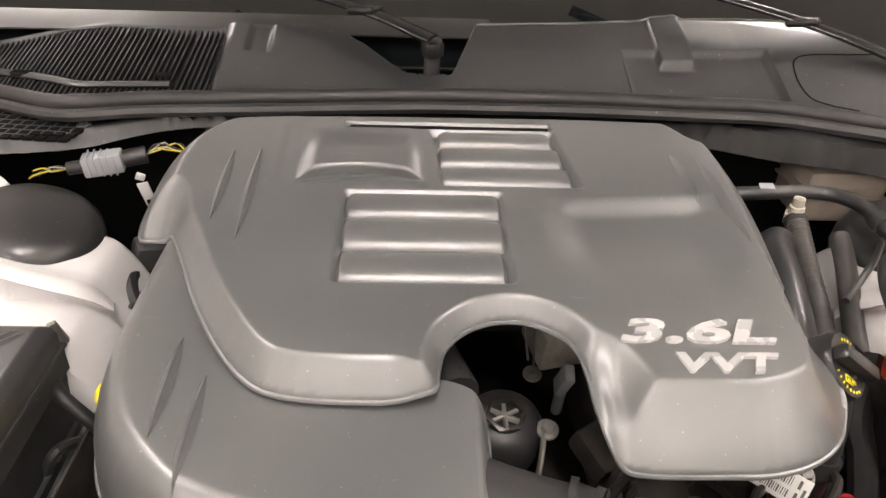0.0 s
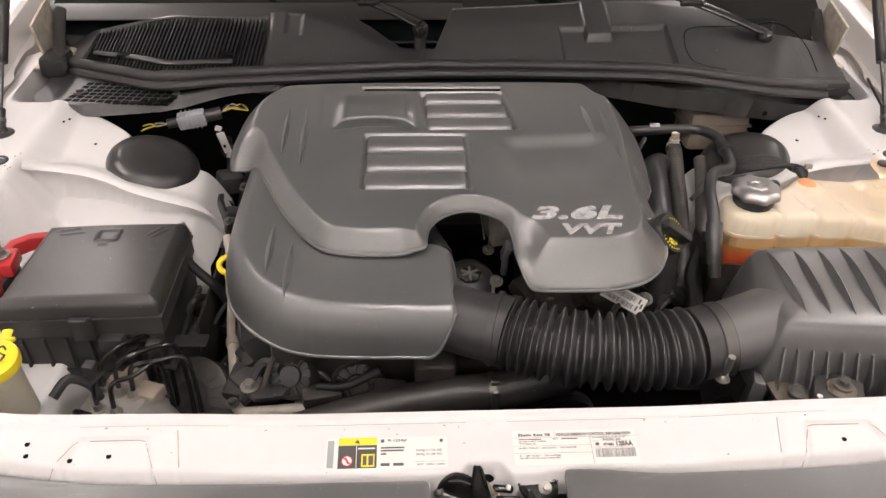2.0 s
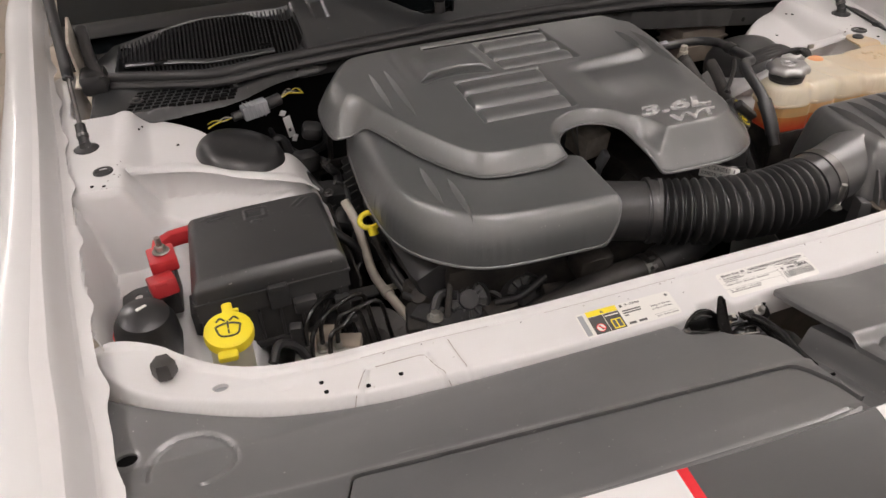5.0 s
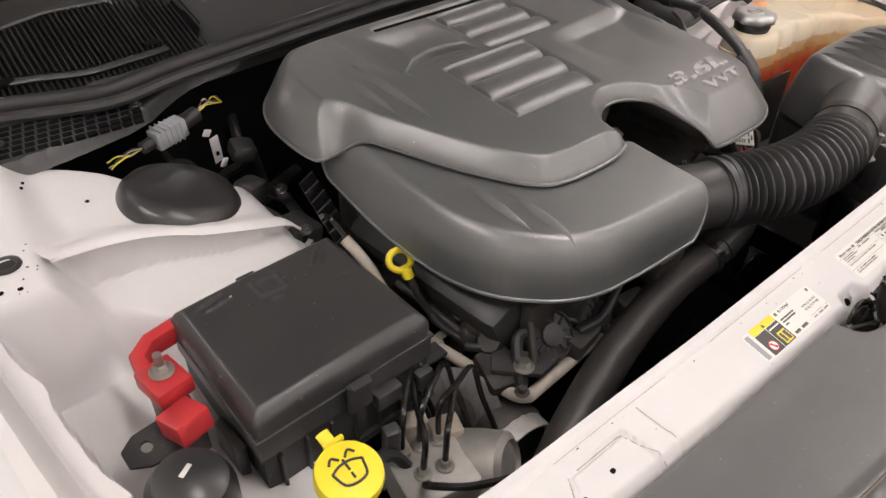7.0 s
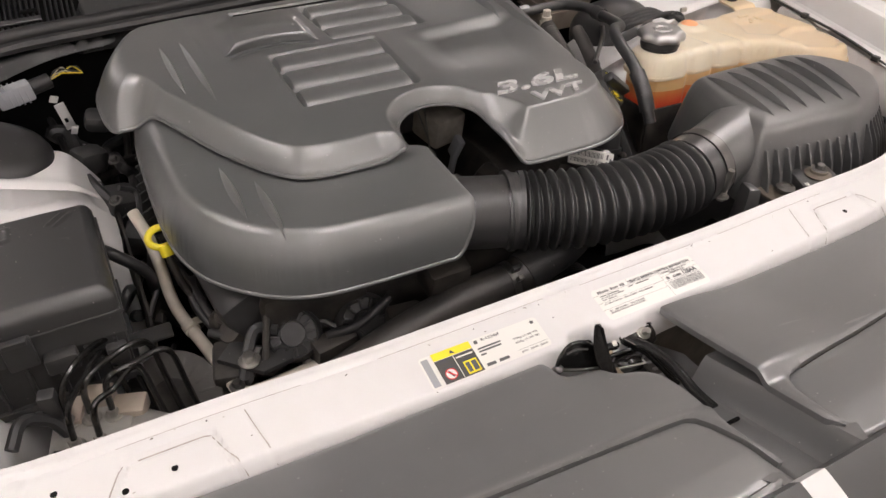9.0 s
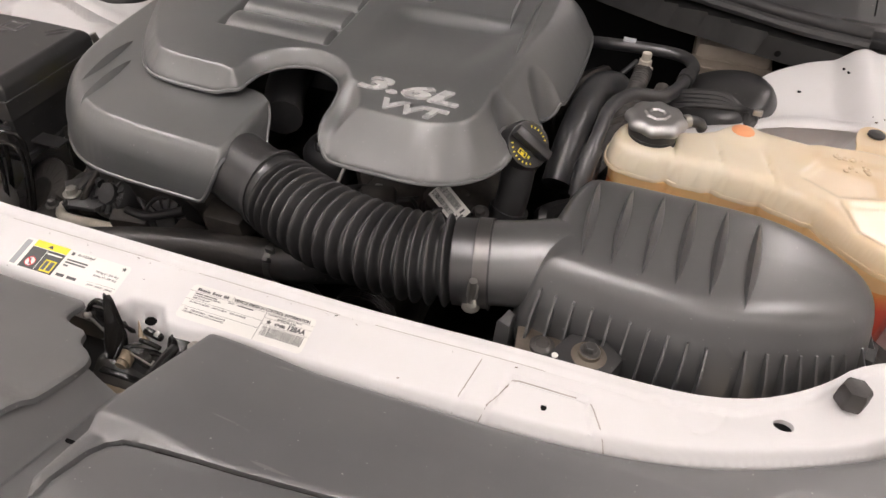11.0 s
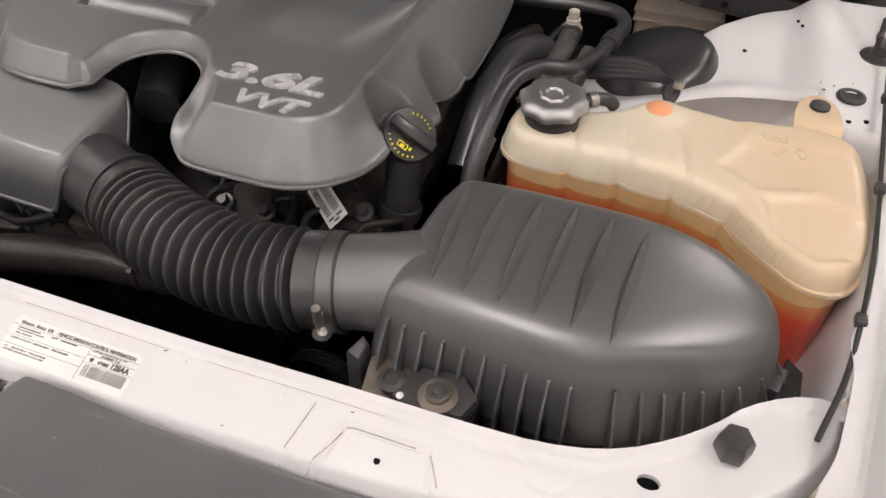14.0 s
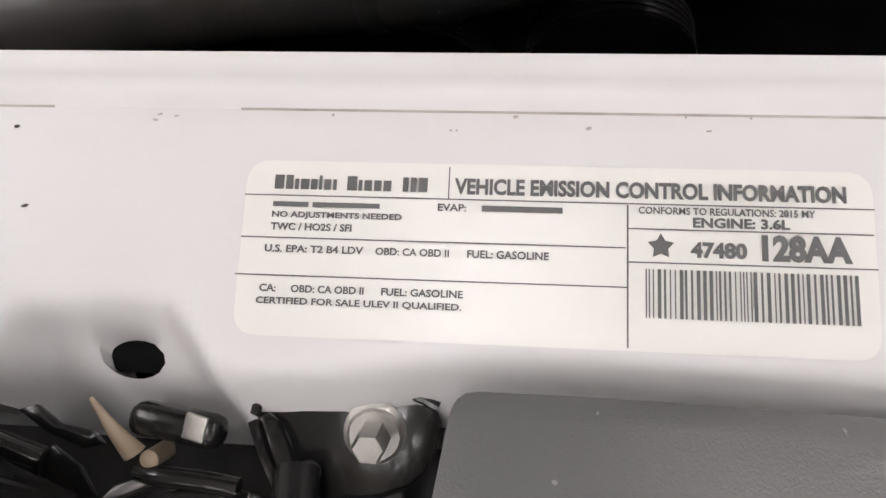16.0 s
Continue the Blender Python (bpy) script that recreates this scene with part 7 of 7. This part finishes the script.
part("blade", tilted([(-0.0197, -0.0494), (-0.0146, -0.0447), (-0.0067, -0.0492), (-0.0015, -0.0559), (-0.0063, -0.0578), (-0.0125, -0.0549)], -0.01, -0.05, 0.8475, 0.1, 0.3, 0.0025), GLOSSB, latch)
part("rust_streak", sweep([(-0.0190, -0.0505, 0.8520), (-0.0140, -0.0565, 0.8515), (-0.0085, -0.0620, 0.8505)], 0.0016, 14, 8), TAN, latch, "rusty worn edge")
part("torn_edge", tilted([(-0.0221, -0.0375), (-0.0173, -0.0360), (-0.0105, -0.0402), (-0.0017, -0.0415), (0.0012, -0.0441), (-0.0045, -0.0456), (-0.0139, -0.0424)], -0.01, -0.04, 0.8545, 0.0, 0.2, 0.003), GLOSSB, latch)
part("claw", rbox((0.0185, -0.0385, 0.8535), (0.0245, 0.0085, 0.0090), 0.0034, pose(0, 0, 0, 20, 0, -8), 3), GLOSSB, latch)
part("wear_mark", rbox((0.0245, -0.0398, 0.8577), (0.0060, 0.0066, 0.0014), 0.0006, pose(0, 0, 0, 24, 0, -14)), STEEL, latch, "bright wear mark")
part("claw_pin", lathe([(0.0024, -0.008), (0.0024, 0.0012), (0.0016, 0.0020), (0.0005, 0.0022)], (0.0140, -0.0472, 0.855), 16, pose(0, 0, 0, 25, 0, 0)), TAN, latch, "worn steel pin")
part("ear", sweep([(0.0085, -0.0460, 0.853), (0.0050, -0.0415, 0.859), (0.0000, -0.0350, 0.864)], lambda s: 0.0030 - 0.0024 * s, 14, 10, flat=0.5), TAN, latch, "chipped tan tab")
part("cross_bar", sweep([(0.0105, -0.0500, 0.853), (0.0177, -0.0512, 0.8545), (0.0270, -0.0517, 0.8545), (0.0365, -0.0528, 0.8540)], 0.0026, 24, 10), GLOSSB, latch)
part("tongue", tilted([(0.0002, -0.0581), (0.0042, -0.0537), (0.0127, -0.0508), (0.0142, -0.0527), (0.006, -0.0565)], 0.01, -0.05, 0.8505, 0, 0.2, 0.002), DULL, latch, "worn steel tongue")
part("front_plate", tilted(smooth([(-0.0009, -0.0573), (0.0129, -0.0538), (0.0373, -0.0513), (0.0459, -0.0583), (0.0453, -0.0699), (0.03, -0.0725), (0.0125, -0.0678), (0.0054, -0.0646)]), 0.02, -0.06, 0.8435, 0, 0.25, 0.003), GLOSSB, latch)
part("step_edge", sweep([(0.0270, -0.0582, 0.8480), (0.0315, -0.0572, 0.8483), (0.0397, -0.0575, 0.8483), (0.0465, -0.0612, 0.8475)], 0.0016, 20, 8), GLOSSB, latch)
part("step_edge", sweep([(0.0290, -0.0665, 0.8455), (0.0340, -0.0640, 0.8465), (0.0400, -0.0645, 0.8465)], 0.0012, 14, 8), GLOSSB, latch)
for x, y, z in ((0.0172, -0.0590, 0.8466), (0.0300, -0.0620, 0.8460)):
    part("rivet", lathe([(0.0026, 0), (0.0020, 0.0016), (0.0006, 0.0020)], (x, y, z), 12, pose(0, 0, 0, 14, 0, 0)), GLOSSB, latch)
part("side_frame", tilted(smooth([(0.0371, -0.0365), (0.0408, -0.0433), (0.0489, -0.0581), (0.05, -0.071), (0.0511, -0.11), (0.0565, -0.11), (0.0552, -0.0704), (0.0535, -0.0576), (0.0477, -0.0426), (0.0426, -0.0338)]), 0.05, -0.06, 0.848, 0, 0.06, 0.006), GLOSSB, latch)
part("frame_edge", sweep([(0.0380, -0.0372, 0.8560), (0.0418, -0.0450, 0.8555), (0.0492, -0.0582, 0.8548), (0.0505, -0.0717, 0.8540), (0.0515, -0.11, 0.852)], 0.0014, 50, 8), GLOSSB, latch)
part("spring_barrel", sweep([(0.0041, -0.0660, 0.8445), (0.0052, -0.0800, 0.8420)], 0.0060, 5, 16), TAN, latch, "tan spring core")
part("coil_spring", sweep([(0.0042 + 0.00004 * a + 0.0076 * math.cos(a), -0.0660 - 0.00028 * a, 0.8445 - 0.00005 * a + 0.0076 * math.sin(a)) for a in np.linspace(0, 11 * math.pi, 80)], 0.0013, 220, 6), TAN, latch, "tan coil spring")
part("spring_leg", sweep([(0.0105, -0.0665, 0.8510), (0.0137, -0.0680, 0.8515), (0.0260, -0.0707, 0.8515), (0.0384, -0.0733, 0.8515), (0.0400, -0.0726, 0.852), (0.0399, -0.0685, 0.852)], 0.0011, 40, 8), STEEL, latch)
part("bolt_flange", lathe([(0.0076, 0), (0.0078, 0.0012), (0.0056, 0.0022), (0.003, 0.0024)], (0.0675, -0.0372, 0.8515), 28, pose(0, 0, 0, 22, 0, 0)), STEEL, latch, "zinc washer")
part("flanged_bolt", bolt_mesh((0.0677, -0.0382, 0.8530), 0.0042, 0.0085, pose(0, 0, 0, 32, 0, 0)), STEEL, latch, "zinc flanged bolt")
part("rivet", lathe([(0.0030, 0), (0.0020, 0.003), (0.0006, 0.0032)], (0.0517, -0.0475, 0.8488), 14, pose(0, 0, 0, 20, 0, 0)), DULL, latch)
part("release_lever", sweep([(0.050, -0.048, 0.854), (0.0525, -0.065, 0.859), (0.0545, -0.096, 0.862), (0.0510, -0.132, 0.861), (0.0490, -0.16, 0.864)], 0.0056, 50, 14), SATIN, latch, "black release lever")
part("tan_bracket", tilted(smooth([(-0.026, -0.0900), (0.012, -0.0890), (0.062, -0.0880), (0.063, -0.1040), (0.019, -0.1075), (0.001, -0.1075), (-0.014, -0.1005)]), 0.02, -0.10, 0.816, 0, 0.1, 0.004), TAN, latch, "dusty tan bracket")
part("dusty_bracket", tilted(smooth([(-0.036, -0.0640), (-0.020, -0.0620), (0.020, -0.0720), (0.050, -0.0740), (0.056, -0.0900), (0.012, -0.0910), (-0.028, -0.0920)]), 0.02, -0.08, 0.823, 0, 0.3, 0.003), DUSTY, latch, "dusty black bracket")
part("lower_frame", rbox((0.02, -0.078, 0.812), (0.09, 0.012, 0.03), 0.003), GLOSSB, latch)

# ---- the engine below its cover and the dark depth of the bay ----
# bay floor and bulkhead wall are black slabs that paint in the deep shade
part("bay_floor", slab(-0.82, 0.82, 0.02, 1.0, 0.50, 0.52), DARK, label="black slab for the shade far down in the engine bay", category="tray", kind="structure")
part("radiator", slab(-0.55, 0.60, -0.02, 0.045, 0.45, 0.845), GRIME, label="dark radiator pack below the cross member", category="radiator", kind="structure")
part("bulkhead_wall", slab(-0.8, 0.8, 0.90, 0.92, 0.5, 0.95), DARK, label="black slab for the shaded bulkhead", category="bulkhead", kind="structure")
eng = root("engine", (-0.04, 0.45, 0.55), "grimy dark engine block with bolts, pipes and pulleys", "engine")
part("block", rbox((-0.04, 0.50, 0.64), (0.44, 0.46, 0.24), 0.02), GRIME, eng)
part("cylinder_head", rbox((-0.20, 0.44, 0.79), (0.18, 0.40, 0.09), 0.02, pose(0, 0, 0, 0, -12, 0)), GRIME, eng)
part("cylinder_head", rbox((0.19, 0.47, 0.79), (0.18, 0.40, 0.09), 0.02, pose(0, 0, 0, 0, 12, 0)), GRIME, eng)
part("timing_cover", join(rbox((-0.04, 0.26, 0.66), (0.42, 0.03, 0.30), 0.01), rbox((-0.22, 0.245, 0.77), (0.14, 0.03, 0.12), 0.015), rbox((0.17, 0.285, 0.775), (0.14, 0.03, 0.10), 0.015)), GRIME, eng)
part("intake_manifold", join(rbox((0.0, 0.60, 0.88), (0.28, 0.22, 0.06), 0.02), sweep([(-0.12, 0.62, 0.87), (-0.08, 0.45, 0.89), (-0.045, 0.36, 0.88)], 0.03, 14, 14)), BLACK, eng)
rnd = random.Random(21)
for x, y, z, r in ((0.02, 0.205, 0.66, 0.072), (-0.13, 0.205, 0.62, 0.075), (0.15, 0.20, 0.70, 0.045), (0.24, 0.20, 0.62, 0.05)):
    pulley = part("pulley", lathe([(0.012, -0.012), (r * 0.4, -0.012), (r * 0.5, -0.004), (r * 0.85, -0.004), (r, -0.012), (r, 0.012), (r * 0.94, 0.014)], (x, y, z), 36, pose(0, 0, 0, 90, 0, 0)), GLOSSB, eng)
    for k in range(5):
        part("pulley_groove", lathe([(r * 1.005, -0.0012), (r * 1.012, 0), (r * 1.005, 0.0012)], (x, y - 0.008 + 0.004 * k, z), 36, pose(0, 0, 0, 90, 0, 0)), RUBBER, pulley)
comp = part("compressor", lathe([(0.02, -0.05), (0.060, -0.045), (0.064, 0.02), (0.055, 0.035), (0.030, 0.040), (0.028, 0.034), (0.010, 0.036)], (-0.365, 0.205, 0.665), 32, pose(0, 0, 0, 90, 0, 0)), GRIME, eng)
for k in range(22):
    a = 2 * math.pi * k / 22
    part("fin", rbox((-0.365 + 0.058 * math.cos(a), 0.185, 0.665 + 0.058 * math.sin(a)), (0.004, 0.06, 0.018), 0.001, pose(0, 0, 0, 0, -math.degrees(a), 0)), ALU, comp)
def actuator(c, r, M):
    """A black camshaft solenoid cover: ribbed round cap on a squat can."""
    a = part("cam_actuator", lathe([(r * 1.05, -0.055), (r * 1.05, -0.01), (r, 0.0), (r * 0.98, 0.008), (r * 0.86, 0.014), (r * 0.82, 0.008), (r * 0.45, 0.009), (r * 0.42, 0.016), (0.003, 0.017)], c, 36, M), BLACK, eng)
    for k in range(12):
        t = 2 * math.pi * k / 12
        p = M.to_3x3() @ Vector((r * 0.64 * math.cos(t), r * 0.64 * math.sin(t), 0.010)) + Vector(c)
        part("radial_rib", rbox(tuple(p), (r * 0.34, 0.004, 0.006), 0.001, M @ pose(0, 0, 0, 0, 0, 30 * k)), BLACK, a)


actuator((-0.259, 0.226, 0.772), 0.036, pose(0, 0, 0, 48, 0, -12))
actuator((-0.165, 0.222, 0.755), 0.040, pose(0, 0, 0, 58, 0, 4))
part("oil_housing", lathe([(0.034, -0.08), (0.034, 0.0), (0.030, 0.01), (0.004, 0.012)], (-0.283, 0.305, 0.782), 28, pose(0, 0, 0, 52, 0, -30)), BLACK, eng)
part("oil_housing", lathe([(0.018, -0.06), (0.019, 0.0), (0.014, 0.010), (0.004, 0.011)], (-0.325, 0.268, 0.768), 22, pose(0, 0, 0, 38, 0, -50)), GRIME, eng)
part("mount_bracket", prism([(-0.355, 0.232), (-0.310, 0.186), (-0.270, 0.192), (-0.262, 0.212), (-0.300, 0.232), (-0.330, 0.258)], 0.760, 0.7665, 0.002), BLACK, eng)
part("bolt", bolt_mesh((-0.320, 0.209, 0.768), 0.0085, 0.010), STEEL, eng, "zinc flanged bolt")
part("bolt", bolt_mesh((-0.343, 0.188, 0.755), 0.006, 0.008), DULL, eng)
part("stud", sweep([(-0.318, 0.328, 0.755), (-0.317, 0.328, 0.790)], 0.0042, 4, 10), STEEL, eng, "dusty bare stud")
part("stud_nut", bolt_mesh((-0.318, 0.328, 0.772), 0.0085, 0.008), PIPE, eng)
part("pipe_boss", lathe([(0.016, -0.05), (0.018, 0.0), (0.012, 0.008), (0.004, 0.009)], (-0.330, 0.295, 0.770), 18, pose(0, 0, 0, 20, 10, 0)), GRIME, eng)
for q in ([(-0.272, 0.318, 0.800), (-0.285, 0.292, 0.792), (-0.305, 0.270, 0.775), (-0.335, 0.268, 0.768), (-0.350, 0.285, 0.765)], [(-0.349, 0.374, 0.790), (-0.356, 0.341, 0.775), (-0.345, 0.300, 0.762), (-0.330, 0.275, 0.74)], [(-0.365, 0.41, 0.80), (-0.352, 0.36, 0.785), (-0.345, 0.318, 0.775), (-0.338, 0.290, 0.76)],
          [(-0.20, 0.255, 0.80), (-0.235, 0.262, 0.795), (-0.262, 0.275, 0.79), (-0.30, 0.30, 0.77)], [(-0.13, 0.215, 0.79), (-0.18, 0.200, 0.775), (-0.222, 0.205, 0.77)]):
    part("harness", sweep(q, 0.006, 30, 10), RUBBER, eng)
for x, y, z, a, b, c, t in ((-0.215, 0.205, 0.745, 0.06, 0.03, 0.05, 10), (-0.115, 0.20, 0.745, 0.05, 0.04, 0.06, -8), (-0.305, 0.345, 0.785, 0.05, 0.07, 0.05, 20), (-0.05, 0.215, 0.80, 0.06, 0.05, 0.05, 0), (-0.335, 0.24, 0.735, 0.05, 0.06, 0.05, -15)):
    part("casting", rbox((x, y, z), (a, b, c), 0.008, pose(0, 0, 0, 12, 0, t)), GRIME, eng)
part("head_cover", rbox((-0.29, 0.40, 0.795), (0.10, 0.30, 0.09), 0.02, pose(0, 0, 0, 0, -25, 4)), BLACK, eng)
part("head_cover", rbox((0.245, 0.47, 0.80), (0.12, 0.34, 0.08), 0.02, pose(0, 0, 0, 0, 22, -3)), GRIME, eng)
for x, y, z, r in ((0.048, 0.448, 0.835, 0.008), (0.055, 0.376, 0.825, 0.009), (0.02, 0.26, 0.82, 0.006), (0.10, 0.262, 0.835, 0.007), (0.13, 0.30, 0.845, 0.006), (-0.25, 0.205, 0.735, 0.006)):
    part("bolt", bolt_mesh((x, y, z), r * 0.8, r, pose(0, 0, 0, 18, 0, 0)), STEEL, eng, "zinc bolt head")
fc = part("filter_cap", lathe([(0.040, -0.05), (0.040, -0.01), (0.033, 0.0), (0.024, 0.004), (0.021, 0.004), (0.020, -0.006), (0.003, -0.006)], (0.012, 0.386, 0.832), 32, pose(0, 0, 0, 14, 0, 0)), BLACK, eng, "round oil filter cap")
for k in range(3):
    part("cap_spoke", rbox((0.012, 0.386, 0.834), (0.040, 0.004, 0.006), 0.001, pose(0, 0, 0, 14, 0, 60 * k + 30)), ALU, fc)
part("cap_hex", lathe([(0.022, 0.0), (0.022, 0.008), (0.018, 0.009), (0.018, 0.0)], (0.012, 0.386, 0.832), 6, pose(0, 0, 0, 14, 0, 10)), DUSTY, fc)
part("sensor", join(rbox((0.072, 0.405, 0.865), (0.012, 0.02, 0.035), 0.003, pose(0, 0, 0, 20, 12, 0)), sweep([(0.072, 0.41, 0.85), (0.075, 0.43, 0.80)], 0.006, 4, 10)), GREY, eng, "grey sensor plug")
part("dipper_tube", sweep([(0.052, 0.376, 0.83), (0.045, 0.345, 0.80), (0.03, 0.31, 0.76)], 0.003, 8, 8), STEEL, eng)
part("cable_end", sweep([(0.038, 0.43, 0.87), (0.033, 0.452, 0.905), (0.025, 0.47, 0.94)], 0.0015, 8, 6), STEEL, eng)
part("cable_end", sweep([(0.049, 0.45, 0.845), (0.047, 0.46, 0.90), (0.045, 0.47, 0.95)], 0.0016, 8, 6), STEEL, eng)
part("valley_box", rbox((0.075, 0.47, 0.875), (0.06, 0.06, 0.05), 0.006, pose(0, 0, 0, 10, 0, 15)), BARE, eng, "dusty tan casting")

# hoses and wiring loom down both sides and across the front
loom = root("wiring_loom", (-0.40, 0.5, 0.7), "black taped wiring loom and hoses beside the engine", "wiring loom")
rnd = random.Random(31)
for k in range(16):
    y0 = 0.30 + 0.033 * k
    p = [(-0.43 + rnd.uniform(-0.02, 0.03), y0 + rnd.uniform(-0.05, 0.05), 0.74 + rnd.uniform(-0.05, 0.05))]
    for j in range(4):
        q = p[-1]
        p.append((q[0] + rnd.uniform(-0.03, 0.05), q[1] + rnd.uniform(-0.02, 0.09), min(0.86, max(0.66, q[2] + rnd.uniform(-0.05, 0.06)))))
    part("loom_branch", sweep(p, rnd.choice((0.004, 0.006, 0.009, 0.012)), 30, 8), (RUBBER, BLACK, GRIME)[k % 3], loom)
for k in range(12):
    p = [(-0.36 + rnd.uniform(0, 0.22), 0.20 + rnd.uniform(0, 0.08), 0.70 + rnd.uniform(0, 0.08))]
    for j in range(3):
        q = p[-1]
        p.append((q[0] + rnd.uniform(-0.07, 0.07), q[1] + rnd.uniform(-0.03, 0.05), min(0.82, max(0.62, q[2] + rnd.uniform(-0.06, 0.06)))))
    part("loom_branch", sweep(p, rnd.choice((0.003, 0.005, 0.008)), 24, 8), (RUBBER, BLACK, GRIME)[k % 3], loom)
loom2 = root("wiring_loom", (0.38, 0.5, 0.7), "dark hoses and taped loom between the engine and the tank", "wiring loom")
for k in range(14):
    p = [(0.36 + rnd.uniform(-0.03, 0.05), 0.36 + 0.03 * k, 0.72 + rnd.uniform(-0.05, 0.08))]
    for j in range(4):
        q = p[-1]
        p.append((q[0] + rnd.uniform(-0.03, 0.04), q[1] + rnd.uniform(-0.02, 0.07), min(0.86, max(0.64, q[2] + rnd.uniform(-0.05, 0.06)))))
    part("loom_branch", sweep(p, rnd.choice((0.005, 0.008, 0.012, 0.015)), 30, 8), (RUBBER, BLACK, GRIME)[k % 3], loom2)
for x, y, z, a, b, c, t in ((-0.405, 0.60, 0.79, 0.05, 0.06, 0.05, 15), (-0.385, 0.52, 0.775, 0.06, 0.05, 0.04, -20), (-0.43, 0.69, 0.83, 0.05, 0.04, 0.04, 30), (-0.37, 0.45, 0.765, 0.05, 0.05, 0.05, 10), (-0.40, 0.76, 0.86, 0.04, 0.04, 0.03, -10)):
    part("dark_housing", rbox((x, y, z), (a, b, c), 0.010, pose(0, 0, 0, 8, 12, t)), BLACK, loom)
for k in range(8):
    part("rib", rbox((-0.375 + 0.004 * k, 0.50 + 0.022 * k, 0.80 + 0.004 * k), (0.03, 0.004, 0.03), 0.001, pose(0, 0, 0, 0, -20, 10)), BLACK, loom)
for x, y, z in ((-0.385, 0.475, 0.812), (-0.41, 0.565, 0.82), (-0.395, 0.655, 0.838)):
    part("bolt", bolt_mesh((x, y, z), 0.006, 0.007, pose(0, 0, 0, 10, -15, 0)), DULL, loom)
part("cross_hose", sweep([(-0.445, 0.42, 0.84), (-0.43, 0.405, 0.835), (-0.40, 0.40, 0.80), (-0.395, 0.43, 0.74)], 0.008, 20, 10), RUBBER, loom)
part("steering_canister", lathe([(0.055, 0), (0.056, 0.10), (0.05, 0.115), (0.02, 0.12)], (0.37, 0.10, 0.68), 28), GLOSSB, label="glossy dark canister below the intake hose", category="canister")
part("red_tray", rbox((0.352, 0.318, 0.748), (0.022, 0.035, 0.07), 0.006), RED, label="red plastic cover low beside the tank", category="cover")

# clutter on the right cylinder head, under the nose of the cover
for x, y, z, a, b, c, t in ((0.14, 0.275, 0.838, 0.05, 0.05, 0.03, 20), (0.20, 0.345, 0.822, 0.09, 0.06, 0.03, -30), (0.255, 0.305, 0.822, 0.04, 0.04, 0.04, 10), (0.18, 0.255, 0.815, 0.06, 0.035, 0.03, -15), (0.10, 0.345, 0.83, 0.04, 0.05, 0.03, 35)):
    part("coil_cover", rbox((x, y, z), (a, b, c), 0.008, pose(0, 0, 0, 25, 0, t)), GRIME, eng)
for x, y, z in ((0.115, 0.255, 0.852), (0.165, 0.262, 0.845), (0.275, 0.30, 0.846)):
    part("bolt", bolt_mesh((x, y, z), 0.0075, 0.010, pose(0, 0, 0, 25, 0, 0)), DULL, eng, "dull bolt head")
rnd = random.Random(5)
for k in range(9):
    x0 = 0.07 + 0.025 * k
    part("harness", sweep([(x0, 0.24 + rnd.uniform(-0.01, 0.02), 0.80), (x0 + rnd.uniform(-0.01, 0.03), 0.27, 0.84 + rnd.uniform(-0.01, 0.012)), (x0 + rnd.uniform(0.0, 0.05), 0.31, 0.835), (x0 + 0.04, 0.36, 0.80)], rnd.choice((0.003, 0.0045, 0.006)), 20, 8), (BLACK, RUBBER, GRIME)[k % 3], eng)

# floor tiles seen beyond the wings
tile = join(rbox((0, 0, -0.003), (0.592, 0.592, 0.012), 0.002, None, 1))
tile_mesh = bpy.data.meshes.new("tile")
tile_mesh.from_pydata([tuple(v) for v in tile[0]], [], tile[1])
tile_mesh.materials.append(TILE)
for i in range(-8, 9):
    for j in range(-4, 10):
        t = new("tile", tile_mesh)
        t.parent = floor
        t.location = (0.6 * i + 0.3 * (j % 2), 0.6 * j, 0)
rest = []
for i in range(-10, 11):
    for j in range(-10, 14):
        if not (-8 <= i <= 8 and -4 <= j <= 9):
            x, y = 0.6 * i + 0.3 * (j % 2), 0.6 * j
            if abs(x) < 5.7 and -5.7 < y < 7.7:
                rest.append(rbox((x, y, -0.003), (0.592, 0.592, 0.012), 0))
part("outer_tiles", join(*rest), TILE, floor, "large beige floor tiles further out", kind="stuff")
